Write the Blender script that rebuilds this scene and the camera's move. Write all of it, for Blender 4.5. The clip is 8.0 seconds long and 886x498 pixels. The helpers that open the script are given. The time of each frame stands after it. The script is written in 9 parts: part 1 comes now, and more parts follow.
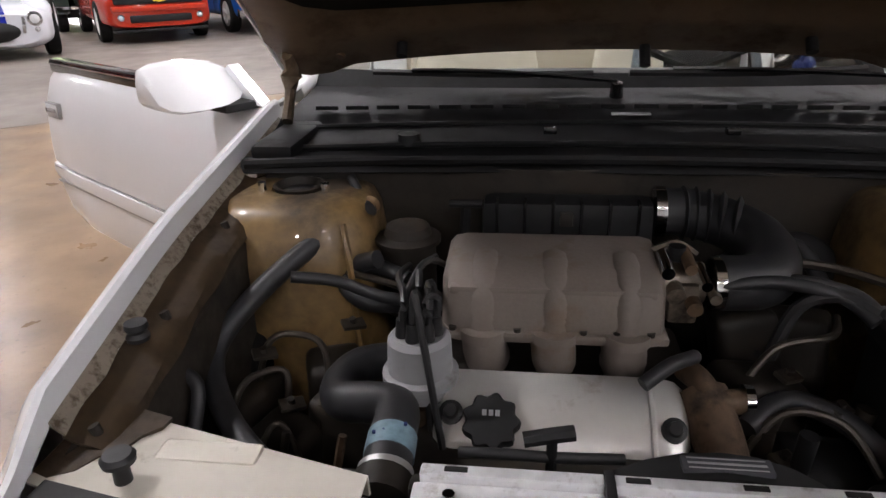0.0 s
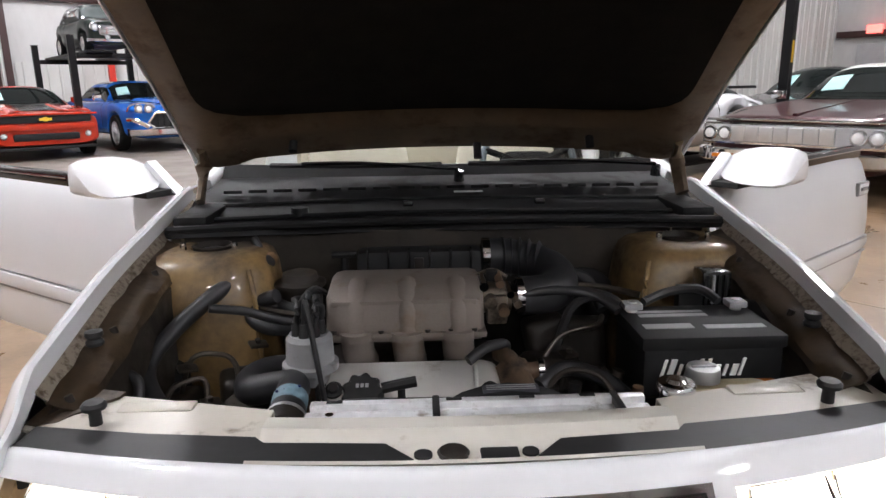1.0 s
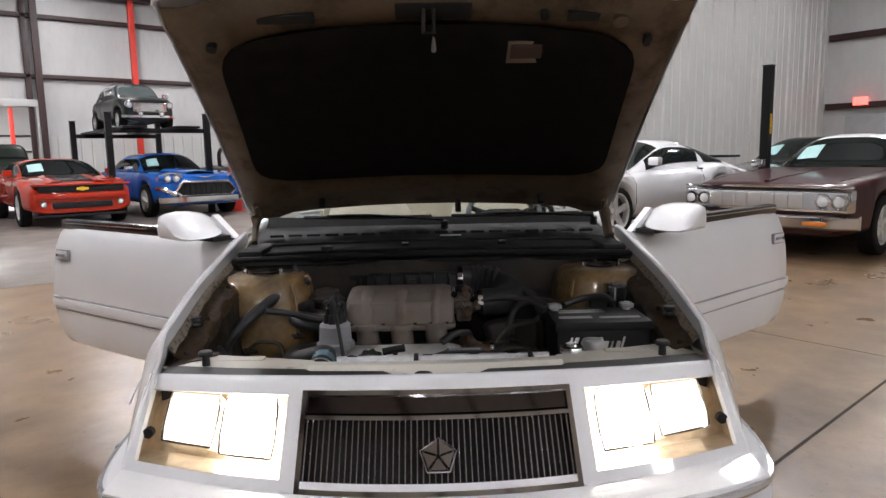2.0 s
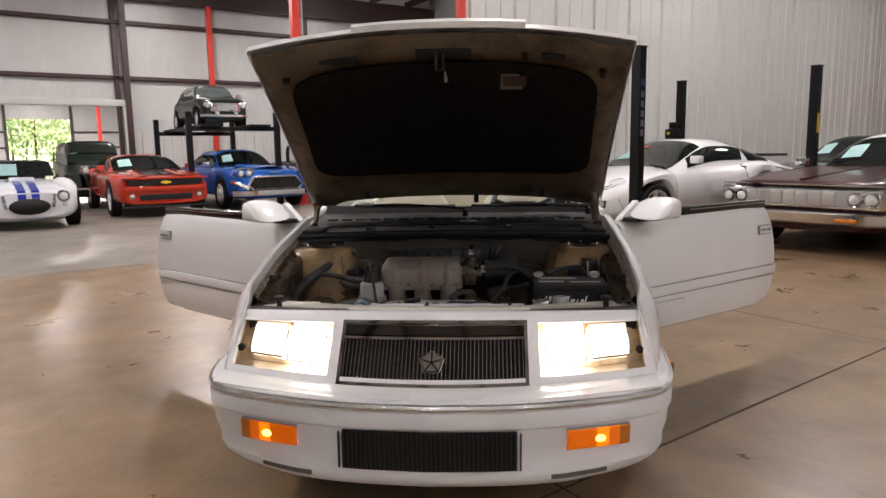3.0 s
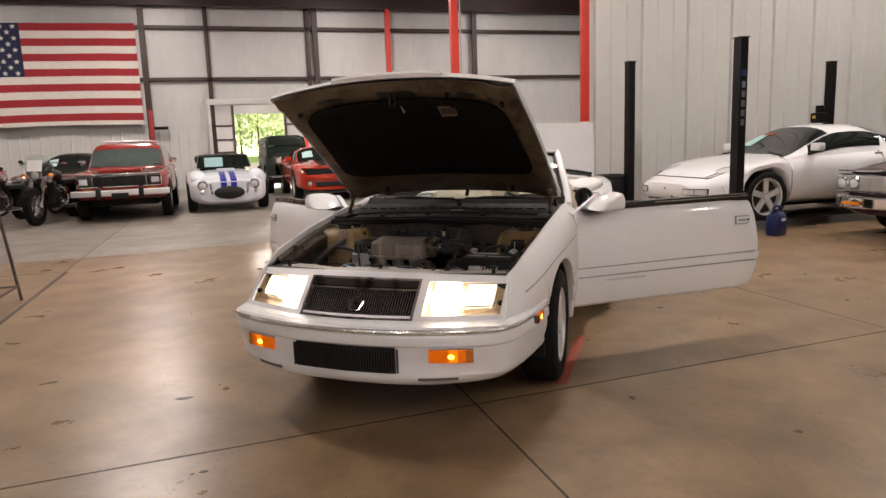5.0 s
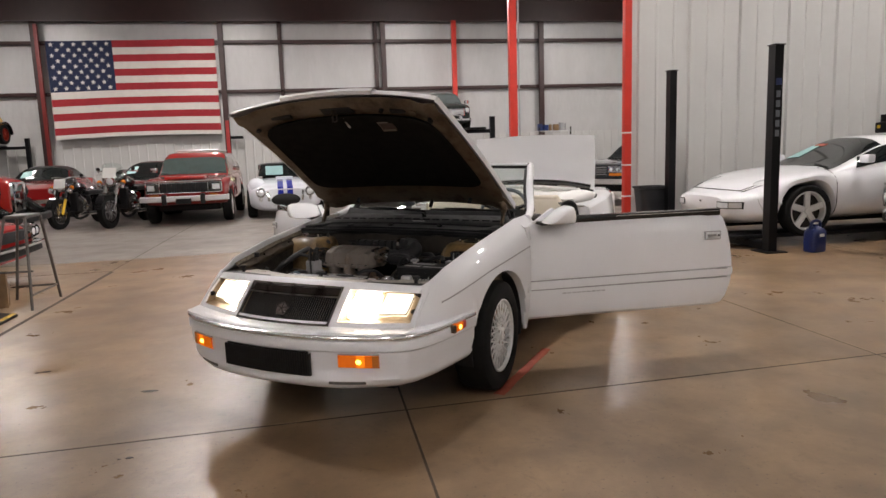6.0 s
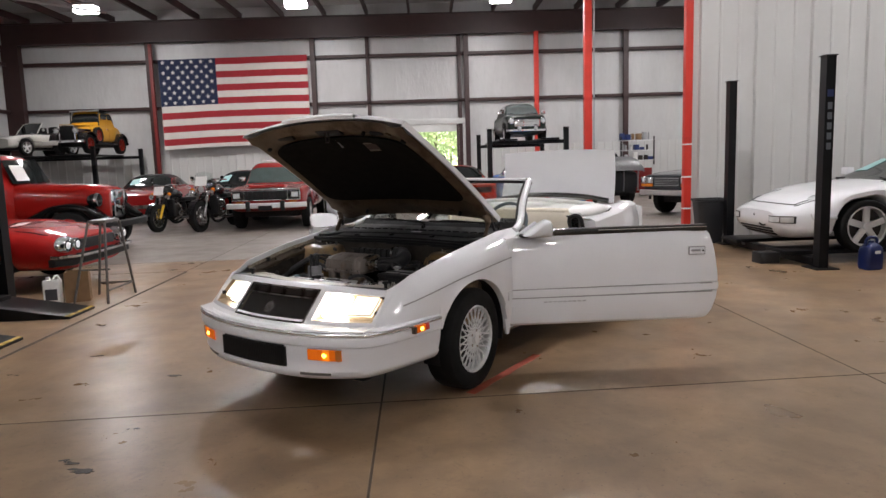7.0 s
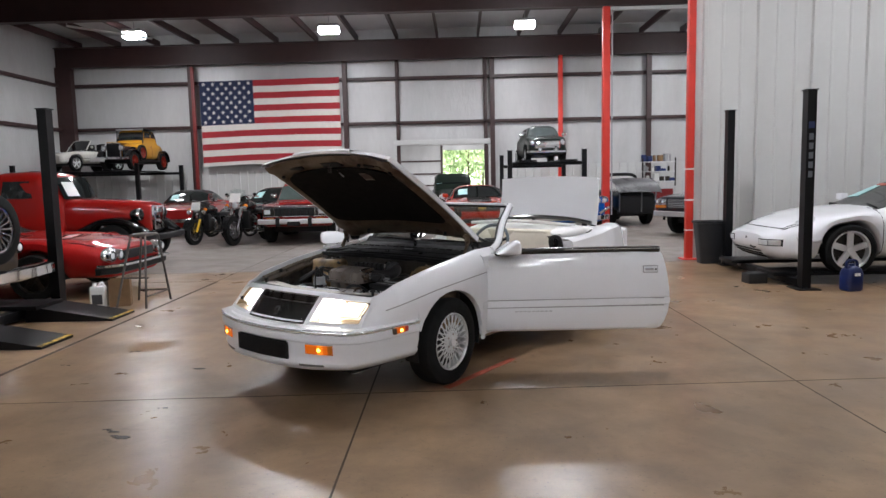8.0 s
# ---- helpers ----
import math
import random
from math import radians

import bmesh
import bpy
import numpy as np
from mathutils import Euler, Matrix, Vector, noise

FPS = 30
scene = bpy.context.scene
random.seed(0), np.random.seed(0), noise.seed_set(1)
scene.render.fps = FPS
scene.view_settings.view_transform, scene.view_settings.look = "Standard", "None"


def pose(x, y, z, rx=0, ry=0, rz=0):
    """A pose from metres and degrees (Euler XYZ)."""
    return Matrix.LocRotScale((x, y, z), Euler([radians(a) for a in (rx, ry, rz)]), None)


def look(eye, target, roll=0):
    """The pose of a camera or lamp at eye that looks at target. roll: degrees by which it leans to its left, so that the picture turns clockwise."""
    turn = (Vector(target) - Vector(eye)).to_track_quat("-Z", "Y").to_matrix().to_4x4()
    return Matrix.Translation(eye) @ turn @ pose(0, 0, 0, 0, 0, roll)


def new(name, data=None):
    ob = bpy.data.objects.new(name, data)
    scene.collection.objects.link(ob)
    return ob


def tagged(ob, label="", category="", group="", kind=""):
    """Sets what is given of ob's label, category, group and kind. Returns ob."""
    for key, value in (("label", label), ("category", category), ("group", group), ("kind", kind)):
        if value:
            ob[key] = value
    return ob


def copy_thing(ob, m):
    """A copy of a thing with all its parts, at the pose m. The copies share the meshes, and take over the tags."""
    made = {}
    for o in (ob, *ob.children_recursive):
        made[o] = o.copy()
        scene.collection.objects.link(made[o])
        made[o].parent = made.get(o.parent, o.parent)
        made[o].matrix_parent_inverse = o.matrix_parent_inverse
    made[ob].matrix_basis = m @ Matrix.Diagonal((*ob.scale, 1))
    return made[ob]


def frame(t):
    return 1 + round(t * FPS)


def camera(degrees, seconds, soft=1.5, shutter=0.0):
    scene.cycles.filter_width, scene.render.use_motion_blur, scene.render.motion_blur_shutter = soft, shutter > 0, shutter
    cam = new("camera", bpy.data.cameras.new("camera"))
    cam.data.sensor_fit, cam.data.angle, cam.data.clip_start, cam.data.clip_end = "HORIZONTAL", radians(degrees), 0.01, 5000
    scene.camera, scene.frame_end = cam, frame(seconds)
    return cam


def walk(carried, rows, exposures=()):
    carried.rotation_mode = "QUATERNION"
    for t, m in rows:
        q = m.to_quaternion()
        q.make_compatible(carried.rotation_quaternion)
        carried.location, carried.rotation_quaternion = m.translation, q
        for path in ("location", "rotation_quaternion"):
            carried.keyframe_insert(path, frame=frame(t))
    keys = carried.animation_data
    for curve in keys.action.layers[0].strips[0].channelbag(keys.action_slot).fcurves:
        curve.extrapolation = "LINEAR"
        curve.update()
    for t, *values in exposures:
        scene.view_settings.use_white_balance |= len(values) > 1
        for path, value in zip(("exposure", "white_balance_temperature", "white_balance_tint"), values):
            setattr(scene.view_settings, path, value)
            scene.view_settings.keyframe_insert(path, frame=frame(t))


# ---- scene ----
cam = camera(66.8, 8.0)
PATH = [
    (0, (-0.228, -0.037, 1.215), (0.686, 1.558, 0.428), -1.5),
    (0.5, (-0.249, -0.191, 1.214), (0.8, 1.379, 0.554), -1.2),
    (1, (-0.429, -0.428, 1.202), (0.802, 1.076, 0.729), -0.8),
    (1.2, (-0.503, -0.543, 1.212), (0.765, 0.948, 0.801), -0.9),
    (2.3, (-0.889, -1.186, 1.213), (0.305, 0.398, 0.957), -0.7),
    (2.5, (-0.95, -1.314, 1.225), (0.205, 0.297, 0.957), -0.8),
    (3, (-1.033, -1.642, 1.236), (0.046, 0.018, 0.952), -0.9),
    (3.5, (-1.075, -2.002, 1.238), (-0.24, -0.21, 0.932), -1.0),
    (4, (-1.009, -2.401, 1.271), (-0.429, -0.516, 0.937), -1.5),
    (4.5, (-0.811, -2.771, 1.304), (-0.235, -0.886, 0.967), -2.1),
    (4.7, (-0.684, -2.888, 1.323), (-0.11, -1.0, 0.994), -2.1),
    (5.8, (0.11, -3.272, 1.357), (0.525, -1.338, 1.064), -1.9),
    (6, (0.256, -3.321, 1.348), (0.583, -1.368, 1.062), -1.9),
    (6.5, (0.608, -3.495, 1.371), (0.737, -1.517, 1.1), -1.9),
    (7, (0.911, -3.734, 1.384), (0.952, -1.75, 1.13), -1.8),
    (7.5, (1.109, -4.097, 1.423), (1.12, -2.108, 1.215), -1.6),
    (8, (1.259, -4.438, 1.456), (1.202, -2.449, 1.253), -1.2),
]
EXPOSURES = [(0, 0.76, 6700, 15), (0.5, 1.22, 6650, 14), (1.2, 0.84, 6500, 12), (2.3, 0.47, 6700, 12), (3.5, 0.40, 7500, 17), (4.7, 0.38, 7800, 17), (6.0, 0.29, 7150, 14), (7.0, 0.31, 6750, 13), (8.0, 0.36, 6350, 11)]
walk(cam, [(t, look(eye, target, roll)) for t, eye, target, roll in PATH], EXPOSURES)

# ---- world and lamps ----
world = bpy.data.worlds.new("sky")
scene.world = world
world.use_nodes = True
wn = world.node_tree.nodes
sky = wn.new("ShaderNodeTexSky")
sky.sky_type, sky.sun_disc, sky.sun_elevation, sky.sun_rotation = "NISHITA", False, radians(48), radians(205)
world.node_tree.links.new(sky.outputs[0], wn["Background"].inputs[0])
wn["Background"].inputs[1].default_value = 0.15
sun = new("sun", bpy.data.lights.new("sun", "SUN"))
sun.data.energy, sun.data.angle, sun.data.color = 5.0, radians(0.5), (1, 0.95, 0.88)
sun.matrix_world = look((-30, 0, 90), (3, 80, 0))
LAMP_POWER = 150.0
FRONT_POWER = 40.0


# ---- materials ----
def mat(name, base, rough=0.5, metal=0.0, var=0.12, scale=6.0, bump=0.0, fine=60.0, coat=0.0, dirt=None, dirt_amount=0.0, dirt_scale=3.0, trans=0.0, emit=None, power=0.0, island=0.0, stretch=(1, 1, 1), spec=0.5, deep=0.01):
    m = bpy.data.materials.new(name)
    m.use_nodes = True
    nt = m.node_tree
    b = nt.nodes["Principled BSDF"]
    link = nt.links.new
    b.inputs["Roughness"].default_value = rough
    b.inputs["Metallic"].default_value = metal
    b.inputs["Coat Weight"].default_value = coat
    b.inputs["Coat Roughness"].default_value = 0.04
    b.inputs["Specular IOR Level"].default_value = spec
    b.inputs["Transmission Weight"].default_value = trans
    co = nt.nodes.new("ShaderNodeTexCoord")
    mp = nt.nodes.new("ShaderNodeMapping")
    mp.inputs["Scale"].default_value = stretch
    link(co.outputs["Object"], mp.inputs[0])
    n1 = nt.nodes.new("ShaderNodeTexNoise")
    n1.inputs["Scale"].default_value, n1.inputs["Detail"].default_value = scale, 6
    n2 = nt.nodes.new("ShaderNodeTexNoise")
    n2.inputs["Scale"].default_value, n2.inputs["Detail"].default_value = fine, 4
    link(mp.outputs[0], n1.inputs["Vector"])
    link(mp.outputs[0], n2.inputs["Vector"])
    mix = nt.nodes.new("ShaderNodeMix")
    mix.data_type = "RGBA"
    lo = [max(0.0, c * (1 - var)) for c in base]
    hi = [min(1.0, c * (1 + var)) for c in base]
    mix.inputs[6].default_value, mix.inputs[7].default_value = (*lo, 1), (*hi, 1)
    add = nt.nodes.new("ShaderNodeMath")
    add.operation = "MULTIPLY_ADD"
    add.inputs[1].default_value = 0.3
    link(n2.outputs[0], add.inputs[0])
    sc = nt.nodes.new("ShaderNodeMath")
    sc.operation = "MULTIPLY"
    sc.inputs[1].default_value = 0.7
    link(n1.outputs[0], sc.inputs[0])
    link(sc.outputs[0], add.inputs[2])
    ramp = nt.nodes.new("ShaderNodeMapRange")
    ramp.inputs["From Min"].default_value, ramp.inputs["From Max"].default_value = 0.3, 0.7
    link(add.outputs[0], ramp.inputs[0])
    link(ramp.outputs[0], mix.inputs[0])
    col = mix.outputs[2]
    if dirt:
        nd = nt.nodes.new("ShaderNodeTexNoise")
        nd.inputs["Scale"].default_value, nd.inputs["Detail"].default_value, nd.inputs["Roughness"].default_value = dirt_scale, 8, 0.65
        link(co.outputs["Object"], nd.inputs["Vector"])
        dr = nt.nodes.new("ShaderNodeMapRange")
        dr.inputs["From Min"].default_value = 0.62 - 0.3 * dirt_amount
        dr.inputs["From Max"].default_value = 0.80 - 0.3 * dirt_amount
        link(nd.outputs[0], dr.inputs[0])
        dm = nt.nodes.new("ShaderNodeMix")
        dm.data_type = "RGBA"
        dm.inputs[7].default_value = (*dirt, 1)
        link(dr.outputs[0], dm.inputs[0])
        link(col, dm.inputs[6])
        col = dm.outputs[2]
        rr = nt.nodes.new("ShaderNodeMapRange")
        rr.inputs["To Min"].default_value, rr.inputs["To Max"].default_value = rough, min(1, rough + 0.35)
        link(dr.outputs[0], rr.inputs[0])
        link(rr.outputs[0], b.inputs["Roughness"])
    if island:
        inf = nt.nodes.new("ShaderNodeObjectInfo")
        hv = nt.nodes.new("ShaderNodeHueSaturation")
        mr = nt.nodes.new("ShaderNodeMapRange")
        mr.inputs["To Min"].default_value, mr.inputs["To Max"].default_value = 1 - island, 1 + island
        link(inf.outputs["Random"], mr.inputs[0])
        link(mr.outputs[0], hv.inputs["Value"])
        link(col, hv.inputs["Color"])
        col = hv.outputs[0]
    link(col, b.inputs["Base Color"])
    if bump:
        bp = nt.nodes.new("ShaderNodeBump")
        bp.inputs["Strength"].default_value, bp.inputs["Distance"].default_value = bump, deep
        link(add.outputs[0], bp.inputs["Height"])
        link(bp.outputs[0], b.inputs["Normal"])
    if emit:
        b.inputs["Emission Color"].default_value, b.inputs["Emission Strength"].default_value = (*emit, 1), power
    return m


WHITE = mat("white_car_paint", (0.83, 0.84, 0.87), 0.45, var=0.02, scale=3, coat=1.0, spec=0.4)
WHITE_PLASTIC = mat("white_bumper_plastic", (0.74, 0.75, 0.78), 0.35, var=0.03, scale=4, coat=0.3)
BAY_WHITE = mat("dusty_bay_paint", (0.62, 0.58, 0.51), 0.36, var=0.06, scale=7, coat=0.4, dirt=(0.12, 0.07, 0.03), dirt_amount=0.16, dirt_scale=11)
BAY_TAN = mat("overspray_tan_paint", (0.20, 0.125, 0.05), 0.4, var=0.5, scale=6, dirt=(0.035, 0.022, 0.012), dirt_amount=0.62, dirt_scale=5, coat=0.5)
# grimy brown taken near black: the bay walls' shade is in the colour
BAY_BROWN = mat("grimy_shaded_brown_paint", (0.020, 0.014, 0.009), 0.5, var=0.5, scale=14, bump=0.06, dirt=(0.010, 0.008, 0.006), dirt_amount=0.6, dirt_scale=7)
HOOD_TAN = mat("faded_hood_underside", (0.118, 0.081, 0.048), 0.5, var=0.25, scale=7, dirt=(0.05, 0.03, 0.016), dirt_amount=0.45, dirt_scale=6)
GRIME = mat("grimy_dark_metal", (0.020, 0.016, 0.013), 0.55, var=0.4, scale=14, bump=0.2, dirt=(0.05, 0.035, 0.022), dirt_amount=0.2, dirt_scale=11, spec=0.3)
RUBBER = mat("black_rubber", (0.012, 0.012, 0.013), 0.5, var=0.25, scale=20, bump=0.05)
HOSE = mat("dusty_rubber_hose", (0.019, 0.019, 0.021), 0.48, var=0.3, scale=25, bump=0.08)
BLACK = mat("black_plastic", (0.010, 0.010, 0.011), 0.6, var=0.3, scale=15, spec=0.3)
BLACK_GLOSS = mat("gloss_black", (0.01, 0.01, 0.011), 0.18, var=0.2, coat=0.5)
FELT = mat("insulation_felt", (0.010, 0.009, 0.008), 0.95, var=0.35, scale=18, bump=0.25, fine=220, spec=0.1)
CHROME = mat("chrome", (0.82, 0.83, 0.85), 0.08, 1.0, var=0.04)
PLENUM = mat("dusty_cast_plenum", (0.165, 0.138, 0.120), 0.6, 0.15, var=0.12, scale=9, bump=0.15, fine=180, dirt=(0.16, 0.11, 0.07), dirt_amount=0.3, dirt_scale=8)
VALVE = mat("silver_valve_cover", (0.72, 0.71, 0.69), 0.30, 0.6, var=0.08, scale=8, bump=0.04, dirt=(0.28, 0.22, 0.15), dirt_amount=0.15, dirt_scale=9)
SILVER = mat("silver_paint", (0.6, 0.6, 0.6), 0.35, 0.8, var=0.08)
RUST = mat("heat_rusted_steel", (0.105, 0.066, 0.040), 0.6, 0.3, var=0.45, scale=22, bump=0.2, dirt=(0.035, 0.026, 0.019), dirt_amount=0.4, dirt_scale=18)
GREYP = mat("grey_plastic", (0.33, 0.33, 0.34), 0.5, var=0.1)
TYRE = mat("tyre_rubber", (0.010, 0.010, 0.010), 0.8, var=0.25, scale=20, bump=0.1, spec=0.15)
ALLOY = mat("silver_alloy", (0.72, 0.72, 0.72), 0.38, 0.3, var=0.06)
LEATHER = mat("cream_leather", (0.62, 0.56, 0.46), 0.55, var=0.08, scale=9, bump=0.06, fine=240)
BOOT = mat("white_vinyl_boot", (0.76, 0.755, 0.745), 0.5, var=0.04, scale=6, bump=0.05, fine=200)
CARPET = mat("tan_carpet", (0.28, 0.24, 0.19), 0.95, var=0.2, scale=40, bump=0.2)
GLASS = mat("clear_glass", (0.86, 0.92, 0.90), 0.02, var=0.0, trans=1.0)
DARKGLASS = mat("tinted_glass", (0.010, 0.013, 0.013), 0.05, var=0.1, spec=0.4)
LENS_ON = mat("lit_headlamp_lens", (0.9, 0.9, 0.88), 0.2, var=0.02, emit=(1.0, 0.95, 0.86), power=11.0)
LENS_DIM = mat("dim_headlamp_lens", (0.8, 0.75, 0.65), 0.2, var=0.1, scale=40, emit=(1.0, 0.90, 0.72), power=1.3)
LENS = mat("headlamp_lens", (0.62, 0.64, 0.66), 0.08, var=0.1, scale=30, coat=1.0)
# bulb light falling off across the amber lens, put in as three emission strengths
AMBER_ON = mat("lit_amber_lens", (0.7, 0.16, 0.01), 0.2, var=0.05, emit=(1.0, 0.16, 0.003), power=0.20)
AMBER_MID = mat("lit_amber_core", (0.7, 0.2, 0.02), 0.2, var=0.05, emit=(1.0, 0.24, 0.004), power=0.62)
AMBER_HOT = mat("amber_bulb_spot", (0.9, 0.5, 0.1), 0.2, var=0.0, emit=(1.0, 0.45, 0.06), power=7.0)
AMBER = mat("amber_lens", (0.55, 0.16, 0.02), 0.15, coat=0.8)
LIT_TAN = mat("headlamp_bucket", (0.46, 0.36, 0.25), 0.28, 0.4, var=0.25, scale=25, coat=0.6)


def concrete(name, base, stain, rough, island):
    """Polished slab: broad clouding, mottle, dark drips and specks, uneven polish."""
    m = bpy.data.materials.new(name)
    m.use_nodes = True
    nt = m.node_tree
    b = nt.nodes["Principled BSDF"]
    link = nt.links.new
    co = nt.nodes.new("ShaderNodeNewGeometry")

    def noise_(scale, detail=5, rgh=0.6, dist=0.0):
        n = nt.nodes.new("ShaderNodeTexNoise")
        n.inputs["Scale"].default_value, n.inputs["Detail"].default_value, n.inputs["Roughness"].default_value, n.inputs["Distortion"].default_value = scale, detail, rgh, dist
        link(co.outputs["Position"], n.inputs["Vector"])
        return n.outputs[0]

    def rng(src, a, c, lo=0.0, hi=1.0):
        r = nt.nodes.new("ShaderNodeMapRange")
        r.inputs["From Min"].default_value, r.inputs["From Max"].default_value, r.inputs["To Min"].default_value, r.inputs["To Max"].default_value = a, c, lo, hi
        link(src, r.inputs[0])
        return r.outputs[0]

    def mixc(f, a, c):
        x = nt.nodes.new("ShaderNodeMix")
        x.data_type = "RGBA"
        link(f, x.inputs[0])
        for k, v in ((6, a), (7, c)):
            if isinstance(v, tuple):
                x.inputs[k].default_value = (*v, 1)
            else:
                link(v, x.inputs[k])
        return x.outputs[2]
    col = mixc(rng(noise_(0.55, 6), 0.3, 0.7), tuple(c * 0.74 for c in base), tuple(c * 1.24 for c in base))
    col = mixc(rng(noise_(2.2, 8, 0.65), 0.43, 0.66, 0.0, 0.55), col, tuple(c * 0.62 for c in base))
    col = mixc(rng(noise_(9.0, 5, 0.6), 0.3, 0.8, 0.0, 0.3), col, tuple(c * 1.22 for c in base))
    col = mixc(rng(noise_(1.0, 6, 0.6, 0.4), 0.45, 0.64, 0.0, 0.60), col, stain)
    col = mixc(rng(noise_(3.0, 6, 0.5, 0.15), 0.40, 0.95, 0.0, 0.8), col, tuple(c * 0.45 for c in stain))
    col = mixc(rng(noise_(17.0, 3, 0.6), 0.66, 0.80, 0.0, 0.6), col, tuple(c * 0.5 for c in stain))
    col = mixc(rng(noise_(6.5, 9, 0.7, 0.6), 0.56, 0.82, 0.0, 0.65), col, tuple(c * 0.6 for c in stain))
    col = mixc(rng(noise_(42.0, 2, 0.5), 0.66, 0.74, 0.0, 0.55), col, tuple(c * 0.4 for c in stain))
    col = mixc(rng(noise_(26.0, 4, 0.7), 0.35, 0.75, 0.0, 0.22), col, tuple(c * 0.55 for c in base))
    col = mixc(rng(noise_(4.2, 7, 0.75, 1.6), 0.60, 0.74, 0.0, 0.5), col, tuple(c * 0.7 for c in stain))
    inf = nt.nodes.new("ShaderNodeObjectInfo")
    hv = nt.nodes.new("ShaderNodeHueSaturation")
    link(rng(inf.outputs["Random"], 0, 1, 1 - island, 1 + island), hv.inputs["Value"])
    link(col, hv.inputs["Color"])
    link(hv.outputs[0], b.inputs["Base Color"])
    link(rng(noise_(1.7, 6), 0.2, 0.8, rough - 0.05, rough + 0.12), b.inputs["Roughness"])
    b.inputs["Specular IOR Level"].default_value = 0.5
    bp = nt.nodes.new("ShaderNodeBump")
    bp.inputs["Strength"].default_value, bp.inputs["Distance"].default_value = 0.06, 0.01
    link(noise_(14.0, 6), bp.inputs["Height"])
    link(bp.outputs[0], b.inputs["Normal"])
    return m


CONCRETE = concrete("polished_tan_concrete", (0.295, 0.193, 0.112), (0.125, 0.080, 0.045), 0.28, 0.04)
CONCRETE_GREY = concrete("grey_aisle_concrete", (0.235, 0.202, 0.178), (0.14, 0.12, 0.10), 0.42, 0.03)
JOINT = mat("dark_joint_filler", (0.055, 0.040, 0.029), 0.8, var=0.5, scale=5)
INSUL = mat("white_insulation_facing", (0.48, 0.48, 0.478), 0.34, var=0.09, scale=1.4, fine=9, bump=1.0, stretch=(1, 1, 0.35), deep=0.03)
PANEL = mat("white_liner_panel", (0.51, 0.51, 0.50), 0.42, var=0.04, scale=1.2, fine=12, bump=0.05)
STEEL_RED = mat("oxide_primer_steel", (0.034, 0.013, 0.012), 0.5, var=0.2, scale=3)
RED_COL = mat("red_painted_steel", (0.55, 0.035, 0.022), 0.42, var=0.12, scale=4)
LIFT_BLACK = mat("black_powder_coat", (0.004, 0.004, 0.005), 0.42, var=0.3, scale=8, spec=0.22)
YELLOW = mat("safety_yellow", (0.72, 0.46, 0.03), 0.5, var=0.1)
LAMPGLOW = mat("lamp_diffuser", (0.9, 0.9, 0.9), 0.4, var=0.0, emit=(0.95, 0.97, 1.0), power=45.0)
PAPER = mat("paper_white", (0.75, 0.75, 0.73), 0.8, var=0.04)
PAPER_CYAN = mat("pale_cyan_sheet", (0.38, 0.62, 0.62), 0.6, var=0.05)
INK = mat("dark_print", (0.05, 0.05, 0.06), 0.7)
BLUE_PLASTIC = mat("blue_plastic", (0.009, 0.024, 0.11), 0.4, var=0.15)
CARDBOARD = mat("brown_cardboard", (0.22, 0.135, 0.07), 0.85, var=0.12, scale=12)
FLAG_RED = mat("flag_red_cloth", (0.30, 0.016, 0.024), 0.85, var=0.1, bump=0.1, fine=300)
FLAG_WHITE = mat("flag_white_cloth", (0.58, 0.55, 0.51), 0.85, var=0.06, bump=0.1, fine=300)
FLAG_BLUE = mat("flag_blue_cloth", (0.009, 0.016, 0.05), 0.85, var=0.15, bump=0.1, fine=300)
RED_TAPE = mat("red_floor_tape", (0.36, 0.075, 0.045), 0.6, var=0.3, scale=14)
LEAF = mat("sunlit_leaves", (0.58, 0.72, 0.36), 0.7, var=0.45, scale=1.5)
GRASS = mat("grass", (0.12, 0.22, 0.05), 0.9, var=0.3, scale=2)
BARK = mat("bark", (0.12, 0.08, 0.05), 0.9, var=0.3, scale=10)


def paint(name, c, rough=0.22, flake=0.0):
    return mat(name, c, 0.42, flake, var=0.04, scale=3, coat=1.0, spec=0.12)


# ---- mesh helpers ----
def finish(name, bm, material, smooth=38):
    bmesh.ops.recalc_face_normals(bm, faces=bm.faces)
    me = bpy.data.meshes.new(name)
    bm.to_mesh(me)
    bm.free()
    for m in material if isinstance(material, (list, tuple)) else [material]:
        me.materials.append(m)
    if smooth:
        me.shade_smooth()
        me.set_sharp_from_angle(angle=radians(smooth))
    return me


def part(name, bm, material, parent=None, label="", smooth=38, m=None):
    ob = new(name, finish(name, bm, material, smooth))
    if parent:
        ob.parent = parent
    if m is not None:
        ob.matrix_local = m
    if label:
        tagged(ob, label)
    return ob


def thing(name, label, category, m=None, group="", kind=""):
    ob = new(name)
    ob.empty_display_size = 0.2
    if m is not None:
        ob.matrix_world = m
    return tagged(ob, label, category, group, kind)


def box(bm, x0, x1, y0, y1, z0, z1, r=0.0, m=None, seg=2):
    g = bmesh.ops.create_cube(bm, size=1.0)["verts"]
    mm = Matrix.Translation(((x0 + x1) / 2, (y0 + y1) / 2, (z0 + z1) / 2)) @ Matrix.Diagonal((abs(x1 - x0), abs(y1 - y0), abs(z1 - z0), 1))
    if m is not None:
        mm = m @ mm
    bmesh.ops.transform(bm, matrix=mm, verts=g)
    if r > 0:
        es = list({e for v in g for e in v.link_edges})
        bmesh.ops.bevel(bm, geom=es, offset=r, segments=seg, affect="EDGES", profile=0.6)
    return bm


